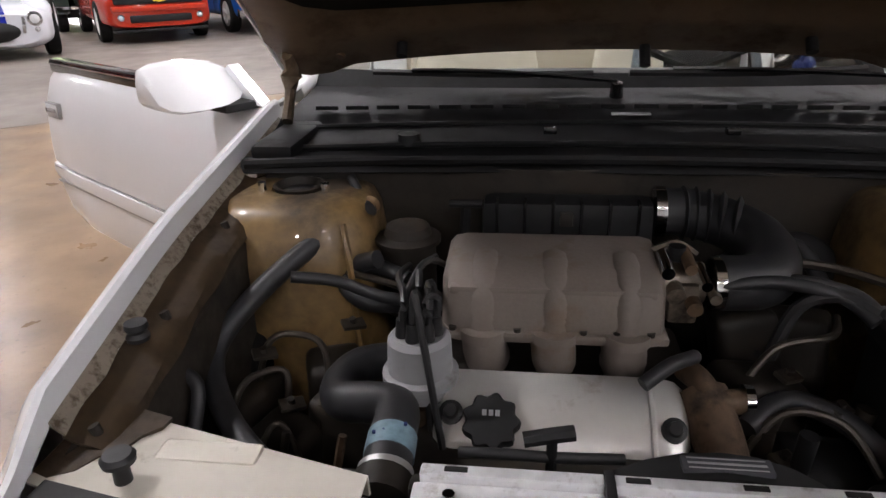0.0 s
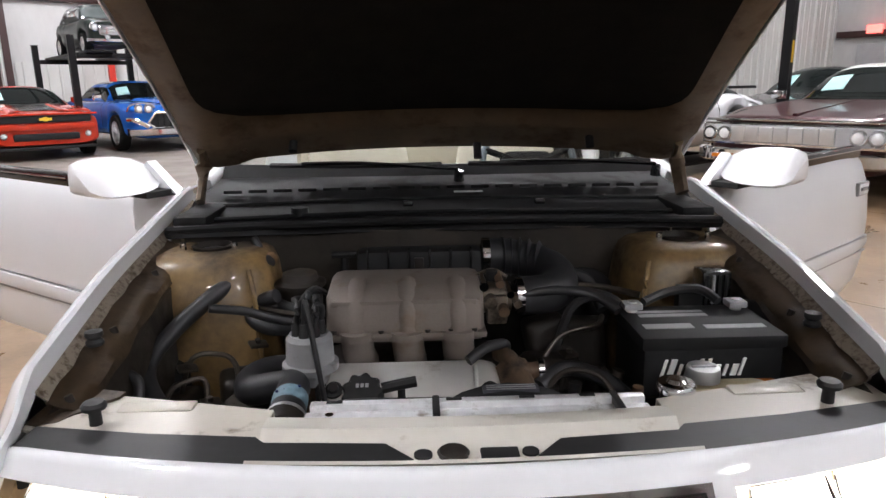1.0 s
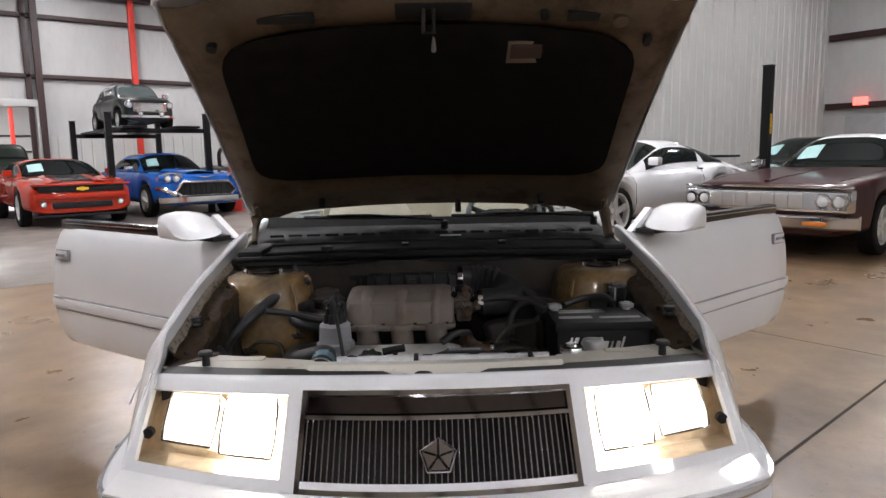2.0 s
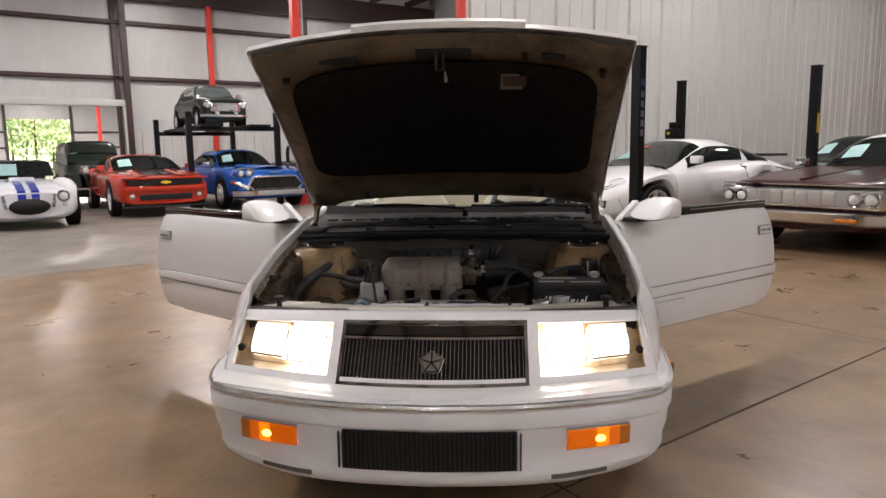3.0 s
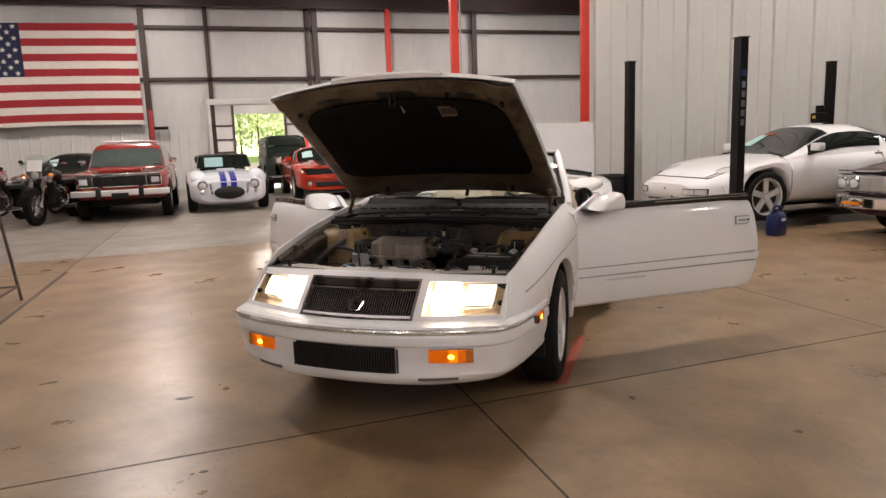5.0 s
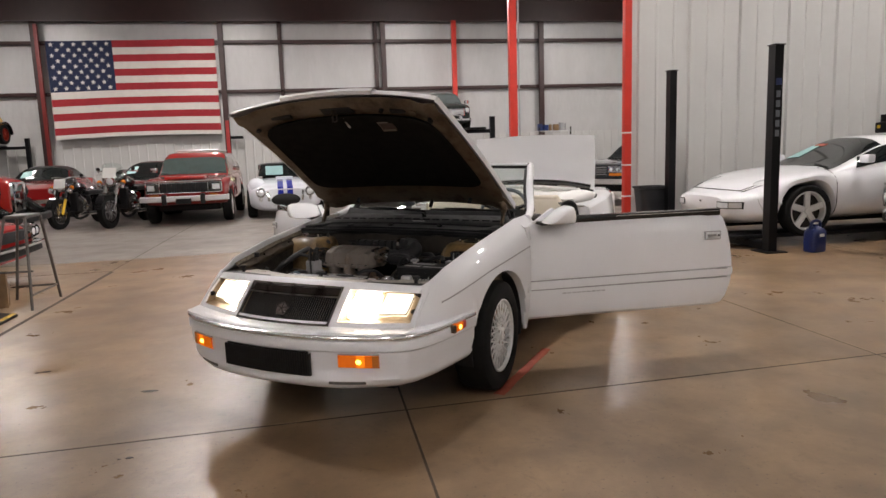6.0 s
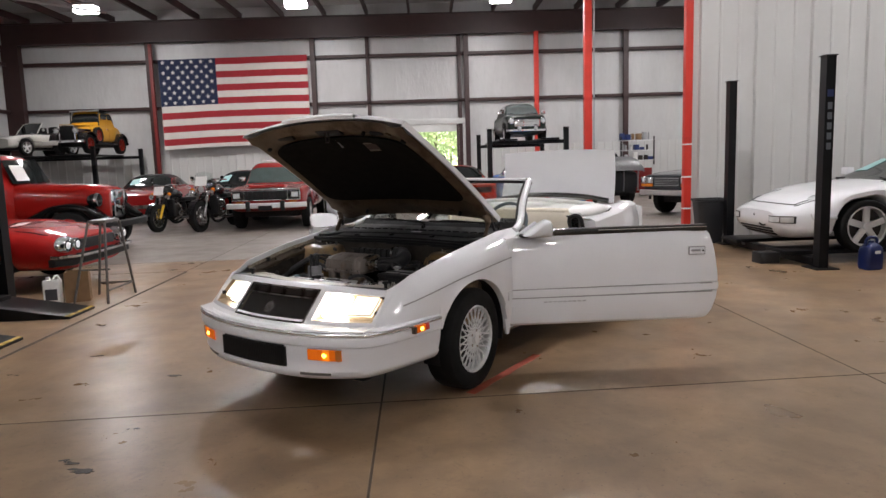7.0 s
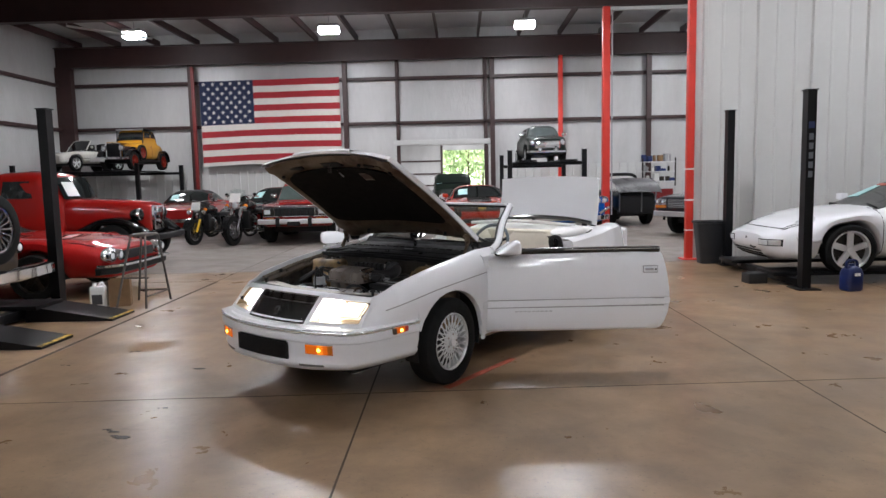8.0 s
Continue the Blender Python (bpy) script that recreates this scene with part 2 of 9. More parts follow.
def cyl(bm, p, q, r, r2=None, n=20, cap=True):
    p, q = Vector(p), Vector(q)
    d = q - p
    m = Matrix.Translation((p + q) / 2) @ d.to_track_quat("Z", "Y").to_matrix().to_4x4()
    bmesh.ops.create_cone(bm, cap_ends=cap, segments=n, radius1=r, radius2=r if r2 is None else r2, depth=d.length, matrix=m)
    return bm


def ball(bm, p, r, s=(1, 1, 1), u=16, v=10):
    bmesh.ops.create_uvsphere(bm, u_segments=u, v_segments=v, radius=r, matrix=Matrix.Translation(p) @ Matrix.Diagonal((*s, 1)))
    return bm


def skin(bm, rings, close=True, caps=True):
    vs = [[bm.verts.new(p) for p in r] for r in rings]
    n = len(vs[0])
    for a, b in zip(vs, vs[1:]):
        for i in range(n if close else n - 1):
            j = (i + 1) % n
            bm.faces.new((a[i], a[j], b[j], b[i]))
    if caps and close:
        bm.faces.new(vs[0])
        bm.faces.new(vs[-1])
    return bm


def sheet(bm, rows, thick=0.0):
    b2 = bmesh.new()
    skin(b2, rows, close=False, caps=False)
    bmesh.ops.recalc_face_normals(b2, faces=b2.faces)
    if thick:
        bmesh.ops.solidify(b2, geom=list(b2.faces), thickness=thick)
    me = bpy.data.meshes.new("tmp")
    b2.to_mesh(me)
    b2.free()
    bm.from_mesh(me)
    bpy.data.meshes.remove(me)
    return bm


def smooth_path(pts, k=6):
    pts = [Vector(p) for p in pts]
    out = []
    for i in range(len(pts) - 1):
        p0, p1, p2, p3 = pts[max(i - 1, 0)], pts[i], pts[i + 1], pts[min(i + 2, len(pts) - 1)]
        for s in range(k):
            t = s / k
            out.append(0.5 * ((2 * p1) + (p2 - p0) * t + (2 * p0 - 5 * p1 + 4 * p2 - p3) * t * t + (3 * p1 - p0 - 3 * p2 + p3) * t ** 3))
    out.append(pts[-1])
    return out


def tube(bm, pts, r, n=10, k=6, ribs=0.0, flat=1.0):
    path = smooth_path(pts, k) if k > 1 else [Vector(p) for p in pts]
    rings = []
    up = Vector((0.13, 0.21, 0.97))
    for i, p in enumerate(path):
        d = (path[min(i + 1, len(path) - 1)] - path[max(i - 1, 0)]).normalized()
        s = d.cross(up).normalized()
        u = s.cross(d)
        rr = r + (ribs if i % 2 else 0.0)
        rings.append([p + s * rr * math.cos(2 * math.pi * a / n) + u * rr * flat * math.sin(2 * math.pi * a / n) for a in range(n)])
    return skin(bm, rings)


def lathe(bm, profile, n=32, axis="X"):
    """profile of (radius, along)."""
    rings = []
    for r, h in profile:
        ring = []
        for a in range(n):
            c, s = math.cos(2 * math.pi * a / n) * r, math.sin(2 * math.pi * a / n) * r
            ring.append((h, c, s) if axis == "X" else (c, s, h) if axis == "Z" else (c, h, s))
        rings.append(ring)
    return skin(bm, rings)


def prism(bm, poly, a, b, axis="x"):
    """A polygon of two coordinates, drawn out along the third from a to b."""
    put = {"x": lambda u, v, w: (w, u, v), "y": lambda u, v, w: (u, w, v), "z": lambda u, v, w: (u, v, w)}[axis]
    return skin(bm, [[put(u, v, w) for u, v in poly] for w in (a, b)])


def lerp(table, x):
    for (x0, y0), (x1, y1) in zip(table, table[1:]):
        if x <= x1:
            return y0 + (y1 - y0) * max(0.0, (x - x0) / (x1 - x0))
    return table[-1][1]


def soft(table, x):
    """lerp, with eased corners."""
    h = 0.06 * (table[-1][0] - table[0][0])
    return sum(lerp(table, x + h * k) for k in (-1, -0.5, 0, 0.5, 1)) / 5


# ---- the hall ----
X0, X1, YB, YN, ZC = -14.4, 19.6, 22.15, -12.0, 7.3
FRAMES = (-7.15, 0.1, 7.35, 14.6, 21.85)


def slab_wall(name, label, x0, x1, y0, y1, z0, z1, material):
    ob = part(name, box(bmesh.new(), x0, x1, y0, y1, z0, z1), material, smooth=0)
    return tagged(ob, label, "wall", kind="structure")


# back wall, with the bright doorway through it
DX0, DX1, DZ = -1.22, 2.36, 2.84
bm = bmesh.new()
box(bm, X0, DX0, YB, YB + 0.2, 0, ZC)
box(bm, DX1, X1, YB, YB + 0.2, 0, ZC)
box(bm, DX0, DX1, YB, YB + 0.2, DZ, ZC)
tagged(part("wall_north", bm, INSUL, smooth=0), "white insulated metal wall behind brown girts", "wall", kind="structure")
slab_wall("wall_west", "white insulated metal side wall", X0 - 0.2, X0, YN, YB, 0, ZC, INSUL)
slab_wall("wall_east", "grey end wall with brown girts", X1, X1 + 0.2, YN, 7.45, 0, ZC, INSUL)
slab_wall("wall_south", "white insulated metal wall", X0, X1, YN - 0.2, YN, 0, ZC, INSUL)
slab_wall("wall_east_far", "white insulated wall of the rear bay", 14.0, 14.2, 7.6, YB, 0, ZC, INSUL)
slab_wall("ceiling", "white insulated metal roof", X0 - 0.2, X1 + 0.2, YN - 0.2, YB + 0.2, ZC, ZC + 0.2, INSUL)

# ribbed partition
bm = bmesh.new()
box(bm, 5.28, X1, 7.40, 7.55, 0, ZC)
x = 5.45
k = 0
while x < X1 - 0.1:
    w = 0.05 if k % 3 == 0 else 0.028
    prism(bm, [(x - w, 7.40), (x + w, 7.40), (x + w * 0.6, 7.352 if k % 3 == 0 else 7.385), (x - w * 0.6, 7.352 if k % 3 == 0 else 7.385)], 0.0, ZC, "z")
    x += 0.305
    k += 1
tagged(part("wall_partition", bm, PANEL, smooth=0), "tall white ribbed metal partition wall", "wall", kind="structure")

# low ribbed wainscot on the back wall
bm = bmesh.new()
for a, b in ((X0, -1.25), (2.7, 14.0)):
    box(bm, a, b, YB - 0.03, YB - 0.002, 0, 2.0)
    x = a + 0.2
    while x < b - 0.1:
        prism(bm, [(x - 0.03, YB - 0.03), (x + 0.03, YB - 0.03), (x + 0.015, YB - 0.055), (x - 0.015, YB - 0.055)], 0.0, 2.0, "z")
        x += 0.305
tagged(part("trim_wainscot", bm, PANEL, smooth=0), "white ribbed metal wainscot", "wainscot", kind="structure")

# girts and posts
girts = thing("wall_girts", "dark brown steel girts and posts", "girt", kind="structure")
for z in (3.72, 5.42):
    part("girt", box(bmesh.new(), X0, 14.0, YB - 0.16, YB, z - 0.06, z + 0.06, 0.008), STEEL_RED, girts)
    part("girt", box(bmesh.new(), X0, X0 + 0.16, YN, YB - 0.17, z - 0.06, z + 0.06, 0.008), STEEL_RED, girts)
for z in (2.35, 4.2, 6.0):
    part("girt", box(bmesh.new(), X1 - 0.16, X1, YN, 7.3, z - 0.08, z + 0.08, 0.008), STEEL_RED, girts)
for x in (-9.17, -3.16, 2.52, 8.5):
    bm = bmesh.new()
    box(bm, x - 0.09, x + 0.09, YB - 0.30, YB - 0.28, 0, 6.3)
    box(bm, x - 0.09, x + 0.09, YB - 0.19, YB - 0.17, 0, 6.3)
    box(bm, x - 0.012, x + 0.012, YB - 0.29, YB - 0.18, 0, 6.3)
    part("post", bm, STEEL_RED, girts, smooth=0)
part("red_post", box(bmesh.new(), -9.10, -8.98, YB - 0.42, YB - 0.31, 0, 6.0, 0.01), mat("dark_red_post_paint", (0.16, 0.014, 0.012), 0.5), girts)
part("red_post", box(bmesh.new(), -3.20, -3.07, YB - 0.33, YB - 0.301, 0, 2.7, 0.006), mat("deep_red_post_paint", (0.30, 0.018, 0.016), 0.5), girts)
part("wall_bracket", box(bmesh.new(), -3.05, -2.62, YB - 0.36, YB - 0.20, 2.05, 2.15, 0.01), LIFT_BLACK, girts)
for x in (-1.15, 2.26):
    part("door_post", box(bmesh.new(), x - 0.07, x + 0.07, YB - 0.16, YB - 0.01, 0, 6.3, 0.008), STEEL_RED, girts)
for y in (-4.0, 3.0, 10.0, 17.0):
    part("post", box(bmesh.new(), X0 + 0.17, X0 + 0.35, y - 0.09, y + 0.09, 0, 6.4, 0.008), STEEL_RED, girts)

# rafters, purlins
for y in FRAMES:
    x1 = X1 if y < 7.3 else 14.0
    zb, zt = 6.08, 6.85
    rafter = thing("roof_rafter", "dark red-brown steel rafter", "rafter", None, "roof rafters", "structure")
    part("bottom_flange", box(bmesh.new(), X0, x1, y - 0.13, y + 0.13, zb, zb + 0.03), STEEL_RED, rafter, smooth=0)
    part("top_flange", box(bmesh.new(), X0, x1, y - 0.13, y + 0.13, zt - 0.03, zt), STEEL_RED, rafter, smooth=0)
    part("web", box(bmesh.new(), X0, x1, y - 0.015, y + 0.015, zb + 0.03, zt - 0.03), STEEL_RED, rafter, smooth=0)
    part("frame_leg", box(bmesh.new(), X0, X0 + 0.62, y - 0.131, y + 0.131, 0, zb - 0.001), STEEL_RED, rafter, smooth=0)
bm = bmesh.new()
x = X0 + 0.9
while x < X1:
    y1 = YB if x < 13.9 else 7.35
    box(bm, x - 0.04, x + 0.04, YN, y1, 6.86, 7.08)
    x += 1.55
tagged(part("roof_purlins", bm, STEEL_RED, smooth=0), "dark brown steel purlins under the roof", "purlin", kind="structure")


# interior columns
def column(x, y, z1, w):
    ob = thing("steel_column", "bright red painted square steel column", "column", pose(x, y, 0), "red columns", "structure")
    part("shaft", box(bmesh.new(), -w, w, -w, w, 0.02, z1, 0.012), RED_COL, ob)
    part("base_plate", box(bmesh.new(), -w - 0.07, w + 0.07, -w - 0.07, w + 0.07, 0, 0.02, 0.003), RED_COL, ob)
    return ob


column(5.31, 14.61, 6.08, 0.10)
column(5.10, 21.72, 6.08, 0.085)
c2 = column(5.20, 7.33, ZC, 0.06)
for z in (0.5, 1.02, 1.55):
    part("white_band", box(bmesh.new(), -0.063, 0.063, -0.063, 0.063, z, z + 0.025, 0.002), PAPER, c2)
part("conduit", tube(bmesh.new(), [(0.16, -0.05, 0.4), (0.16, -0.05, 6.0)], 0.022, 8, 1), GREYP, thing("conduit_pipe", "grey electrical conduit beside the red column", "conduit", pose(5.31, 14.61, 0)))
part("beam", box(bmesh.new(), 5.3, 14.0, 14.55, 14.67, 5.98, 6.07), PANEL, thing("track_rail", "white rail under the rafter", "rail", kind="structure"))

# opening into the rear hall, and its far door to the yard
door = thing("door_1", "wide opening into the rear hall, white surround", "opening", kind="structure")
part("lintel_panel", box(bmesh.new(), DX0 - 0.10, DX1 + 0.10, YB - 0.24, YB - 0.17, DZ + 0.001, DZ + 0.20, 0.01), PANEL, door)
for x in (DX0 - 0.05, DX1 + 0.05):
    part("jamb", box(bmesh.new(), x - 0.05, x + 0.05, YB - 0.24, YB - 0.165, 0, DZ, 0.006), PANEL, door)
YR, RX0, RX1 = 60.0, -6.0, 9.0
slab_wall("wall_rear_west", "white insulated side wall of the rear hall", RX0 - 0.2, RX0, YB + 0.21, YR, 0, 6.4, INSUL)
slab_wall("wall_rear_east", "white insulated side wall of the rear hall", RX1, RX1 + 0.2, YB + 0.21, YR, 0, 6.4, INSUL)
slab_wall("ceiling_rear", "white roof of the rear hall", RX0 - 0.2, RX1 + 0.2, YB + 0.21, YR + 0.2, 6.4, 6.6, INSUL)
slab_wall("floor_rear", "grey concrete floor of the rear hall", RX0 - 0.2, RX1 + 0.2, YB + 0.201, YR + 0.2, -0.12, -0.003, CONCRETE_GREY)
bm = bmesh.new()
box(bm, RX0 - 0.2, -0.42, YR, YR + 0.2, 0, 6.4)
box(bm, 3.85, RX1 + 0.2, YR, YR + 0.2, 0, 6.4)
box(bm, -0.42, 3.85, YR, YR + 0.2, 4.3, 6.4)
tagged(part("wall_rear_north", bm, INSUL, smooth=0), "white far wall with a tall open door", "wall", kind="structure")
for z in (1.0, 2.1, 3.3):
    part("girt", box(bmesh.new(), RX0, -0.6, YR - 0.14, YR, z - 0.07, z + 0.07), STEEL_RED, door, smooth=0)
    part("girt", box(bmesh.new(), 4.0, RX1, YR - 0.14, YR, z - 0.07, z + 0.07), STEEL_RED, door, smooth=0)
for x in (-0.52, 3.95):
    part("door_post", box(bmesh.new(), x - 0.1, x + 0.1, YR - 0.2, YR - 0.001, 0, 6.3), STEEL_RED, door, smooth=0)
column(4.35, 46.0, 6.4, 0.11)
# lamps out of view, added to brighten the rear hall
for ly in (30.0, 40.0, 52.0):
    li = new("lamp_light", bpy.data.lights.new("lamp_light", "AREA"))
    li.data.shape, li.data.size, li.data.size_y, li.data.energy, li.data.color = "RECTANGLE", 1.2, 0.4, 1300.0, (0.98, 0.98, 1.0)
    li.location = (1.5, ly, 6.2)
    rear_fill = thing("high_bay_lamp", "lit white high bay ceiling lamp", "lamp", pose(1.5, ly, 6.25), "ceiling lamps")
    part("housing", box(bmesh.new(), -0.6, 0.6, -0.2, 0.2, 0.0, 0.15, 0.02), GREYP, rear_fill)
tagged(part("ground", box(bmesh.new(), -120, 120, YR + 0.2, 260, -0.3, -0.12), GRASS), "sunlit grass outside the far door", "ground", kind="structure")
# glowing sheet: sunlight and haze on the far woods put in as emission
FAR_GLOW = mat("glowing_far_foliage", (0.45, 0.55, 0.30), 0.9, var=0.35, scale=0.35, fine=2.5, emit=(0.84, 0.98, 0.68), power=1.7)
tagged(part("backdrop", box(bmesh.new(), -40, 45, 120, 120.2, -0.12, 26), FAR_GLOW, smooth=0), "glowing backdrop for sunlit woodland far outside the door", "backdrop", kind="structure")
rnd = random.Random(4)
for tx, ty, th in ((-2.5, 78, 9.0), (2.2, 82, 10.5), (6.5, 77, 8.5), (0.2, 92, 12), (4.5, 95, 12)):
    tree = thing("tree", "leafy green tree in sunlight", "tree", pose(tx, ty, -0.12), "trees outside")
    bm = bmesh.new()
    cyl(bm, (0, 0, 0), (0.1, 0, th * 0.55), 0.17, 0.08, 10)
    for a in range(6):
        z = th * (0.2 + 0.07 * a)
        cyl(bm, (0.03, 0, z), (1.3 * math.cos(a * 2.2), 1.3 * math.sin(a * 2.2), z + 0.9), 0.06, 0.02, 6)
    part("trunk", bm, BARK, tree)
    vs, fs = [], []
    for i in range(1000):
        a, b, c = rnd.gauss(0, 1), rnd.gauss(0, 1), rnd.gauss(0, 1)
        d = Vector((a, b, c)).normalized() * (rnd.random() ** 0.4)
        p = Vector((d.x * 3.4, d.y * 2.6, th * 0.52 + d.z * th * 0.46))
        q = Euler((rnd.random() * 6, rnd.random() * 6, rnd.random() * 6)).to_matrix()
        s = 0.16 + 0.2 * rnd.random()
        n = len(vs)
        vs += [p + q @ Vector((-s, 0, 0)), p + q @ Vector((0, -s * 0.5, 0.02)), p + q @ Vector((s, 0, 0)), p + q @ Vector((0, s * 0.5, 0.02))]
        fs.append((n, n + 1, n + 2, n + 3))
    me = bpy.data.meshes.new("crown")
    me.from_pydata([tuple(v) for v in vs], [], fs)
    me.materials.append(LEAF)
    new("crown", me).parent = tree

# ceiling lamps
lamp_bm = bmesh.new()
box(lamp_bm, -0.32, 0.32, -0.2, 0.2, 0.0, 0.09, 0.02)
first = None
for ly in (18.2, 11.0, 3.7, -6.4, -10.6):
    for lx in (-9.5, -3.0, 3.43, 9.9, 15.6):
        if (lx < -9 and ly in (11.0, 3.7)) or (lx > 13 and ly != 3.7):
            continue
        m = pose(lx, ly, 6.55)
        if first is None:
            first = thing("high_bay_lamp", "lit white high bay ceiling lamp", "lamp", m, "ceiling lamps")
            part("housing", lamp_bm, GREYP, first)
            part("diffuser", box(bmesh.new(), -0.33, 0.33, -0.19, 0.19, -0.20, -0.001, 0.05), LAMPGLOW, first)
            part("hanger", tube(bmesh.new(), [(0, 0, 0.09), (0, 0, 0.75)], 0.012, 6, 1), GREYP, first)
        else:
            copy_thing(first, m)
        li = new("lamp_light", bpy.data.lights.new("lamp_light", "AREA"))
        li.data.shape, li.data.size, li.data.size_y, li.data.energy = "RECTANGLE", 0.55, 0.32, (0.45 if lx > 13 else 1.0) * (LAMP_POWER if ly > 0 else FRONT_POWER)
        li.data.color = (0.98, 0.98, 1.0)
        li.location = (lx, ly, 6.34)
tb = thing("tube_light", "unlit fluorescent tube on a conduit bracket", "lamp", pose(-9.6, 16.6, 6.1))
part("tube", tube(bmesh.new(), [(-1.0, -0.4, 0.25), (1.2, 0.5, 0)], 0.035, 8, 1), PAPER, tb)
part("bracket", tube(bmesh.new(), [(-1.0, -0.4, 0.25), (-1.0, -0.4, 0.8)], 0.015, 6, 1), GREYP, tb)

# flag
fl = thing("wall_flag", "large striped cloth flag with a starred blue field", "flag", pose(-8.80, YB - 0.34, 2.32))
FW, FH = 5.45, 3.12


def cloth(u0, u1, v0, v1, dy=0.0):
    rows = []
    for i in range(17):
        u = u0 + (u1 - u0) * i / 16
        row = []
        for j in range(5):
            v = v0 + (v1 - v0) * j / 4
            row.append((u, dy + 0.03 * math.sin(u * 2.6) * (1 - v / FH * 0.6) + 0.02 * math.sin(u * 6.1 + v), v + 0.05 * math.sin(u * 0.58) * (1 - v / FH) + 0.06 * (u / FW)))
        rows.append(row)
    return rows


for i in range(13):
    part("stripe", sheet(bmesh.new(), cloth(0, FW, FH * i / 13, FH * (i + 1) / 13), 0.004), FLAG_RED if i % 2 == 0 else FLAG_WHITE, fl, "red cloth stripe" if i % 2 == 0 else "cream cloth stripe")
part("hem", sheet(bmesh.new(), cloth(0, FW, -0.14, 0), 0.004), FLAG_WHITE, fl, "cream cloth hem")
canton = part("canton", sheet(bmesh.new(), cloth(0, FW * 0.385, FH * 6 / 13, FH, -0.012), 0.004), FLAG_BLUE, fl, "dark blue cloth field")
star_bm = bmesh.new()
prism(star_bm, [((0.088 if k % 2 == 0 else 0.035) * math.sin(k * math.pi / 5), (0.088 if k % 2 == 0 else 0.035) * math.cos(k * math.pi / 5)) for k in range(10)], -0.003, 0.003, "y")
star_me = finish("star", star_bm, FLAG_WHITE, 0)
for r in range(9):
    for c in range(6 if r % 2 == 0 else 5):
        s = new("star", star_me)
        s.parent = canton
        u = FW * 0.385 * ((c + 0.5) / 6 if r % 2 == 0 else (c + 1.0) / 6)
        v = FH * (6 / 13 + 7 / 13 * (r + 0.6) / 9.2)
        s.location = (u, -0.022 + 0.03 * math.sin(u * 2.6) * (1 - v / FH * 0.6) + 0.02 * math.sin(u * 6.1 + v), v + 0.05 * math.sin(u * 0.58) * (1 - v / FH) + 0.06 * (u / FW))

# ---- wheels and parked vehicles ----
def wheel(parent, x, y, z, R, w, rim_mat=None, spokes=5, side=1, rim=0.66, turn=0):
    """A wheel with its outer face towards side * x."""
    tyre = bmesh.new()
    rr = R * rim
    lathe(tyre, [(rr, -w * 0.5), (R * 0.93, -w * 0.5), (R * 0.985, -w * 0.42), (R, -w * 0.25), (R, w * 0.25), (R * 0.985, w * 0.42), (R * 0.93, w * 0.5), (rr * 1.04, w * 0.5), (rr, w * 0.42), (rr, -w * 0.5)], 40)
    m = pose(x, y, z, 0, 0, 0 if side > 0 else 180)
    if turn:
        m = pose(x, y, z, 0, 0, (0 if side > 0 else 180) + turn)
    hub = new("wheel")
    hub.parent = parent
    hub.matrix_local = m
    part("tyre", tyre, TYRE, hub)
    bm = bmesh.new()
    lathe(bm, [(rr * 0.999, -w * 0.4), (rr * 0.999, w * 0.44), (rr * 0.93, w * 0.44), (rr * 0.90, w * 0.30), (rr * 0.9, -w * 0.4)], 40)
    part("rim", bm, rim_mat or ALLOY, hub)
    bm = bmesh.new()
    cyl(bm, (w * 0.12, 0, 0), (w * 0.40, 0, 0), rr * 0.24, rr * 0.17, 20)
    sw = rr * (0.16 if spokes < 8 else 0.045)
    for k in range(spokes):
        a = 2 * math.pi * k / spokes
        c = Matrix.Rotation(a, 4, "X")
        box(bm, w * 0.16, w * 0.34, -sw, sw, rr * 0.15, rr * 0.93, min(0.008, sw * 0.4), c, 1)
    part("spokes", bm, rim_mat or ALLOY, hub)
    bm = bmesh.new()
    cyl(bm, (-w * 0.2, 0, 0), (w * 0.05, 0, 0), rr * 0.88, None, 28)
    part("brake_disc", bm, GRIME, hub)
    return hub


def hull(L, widths, top, base, R, axles, p=0.42, n=26, steps=72, arch=1.09):
    """A body shell from sections along y, with open wheel arches."""
    rings = []
    ys = sorted({L * i / steps for i in range(steps + 1)} | {0.015, 0.05, L - 0.05, L - 0.015})
    for y in ys:
        w, zt, zb = soft(widths, y), soft(top, y), lerp(base, y)
        e = min(y, L - y)
        shrink = 1 - 0.10 * max(0.0, 1 - e / 0.12) ** 2
        for ay in axles:
            d = abs(y - ay)
            ra = R * arch
            if d < ra:
                zb = max(zb, min(zt - 0.14, R + math.sqrt(ra * ra - d * d)))
        mid, h = (zt + zb) / 2, (zt - zb) / 2
        ring = []
        for k in range(n):
            a = 2 * math.pi * (k + 0.5) / n
            c, s = math.cos(a), math.sin(a)
            ring.append((w * shrink * math.copysign(abs(c) ** p, c), y, mid + h * math.copysign(abs(s) ** p, s) * shrink))
        rings.append(ring)
    return skin(bmesh.new(), rings)


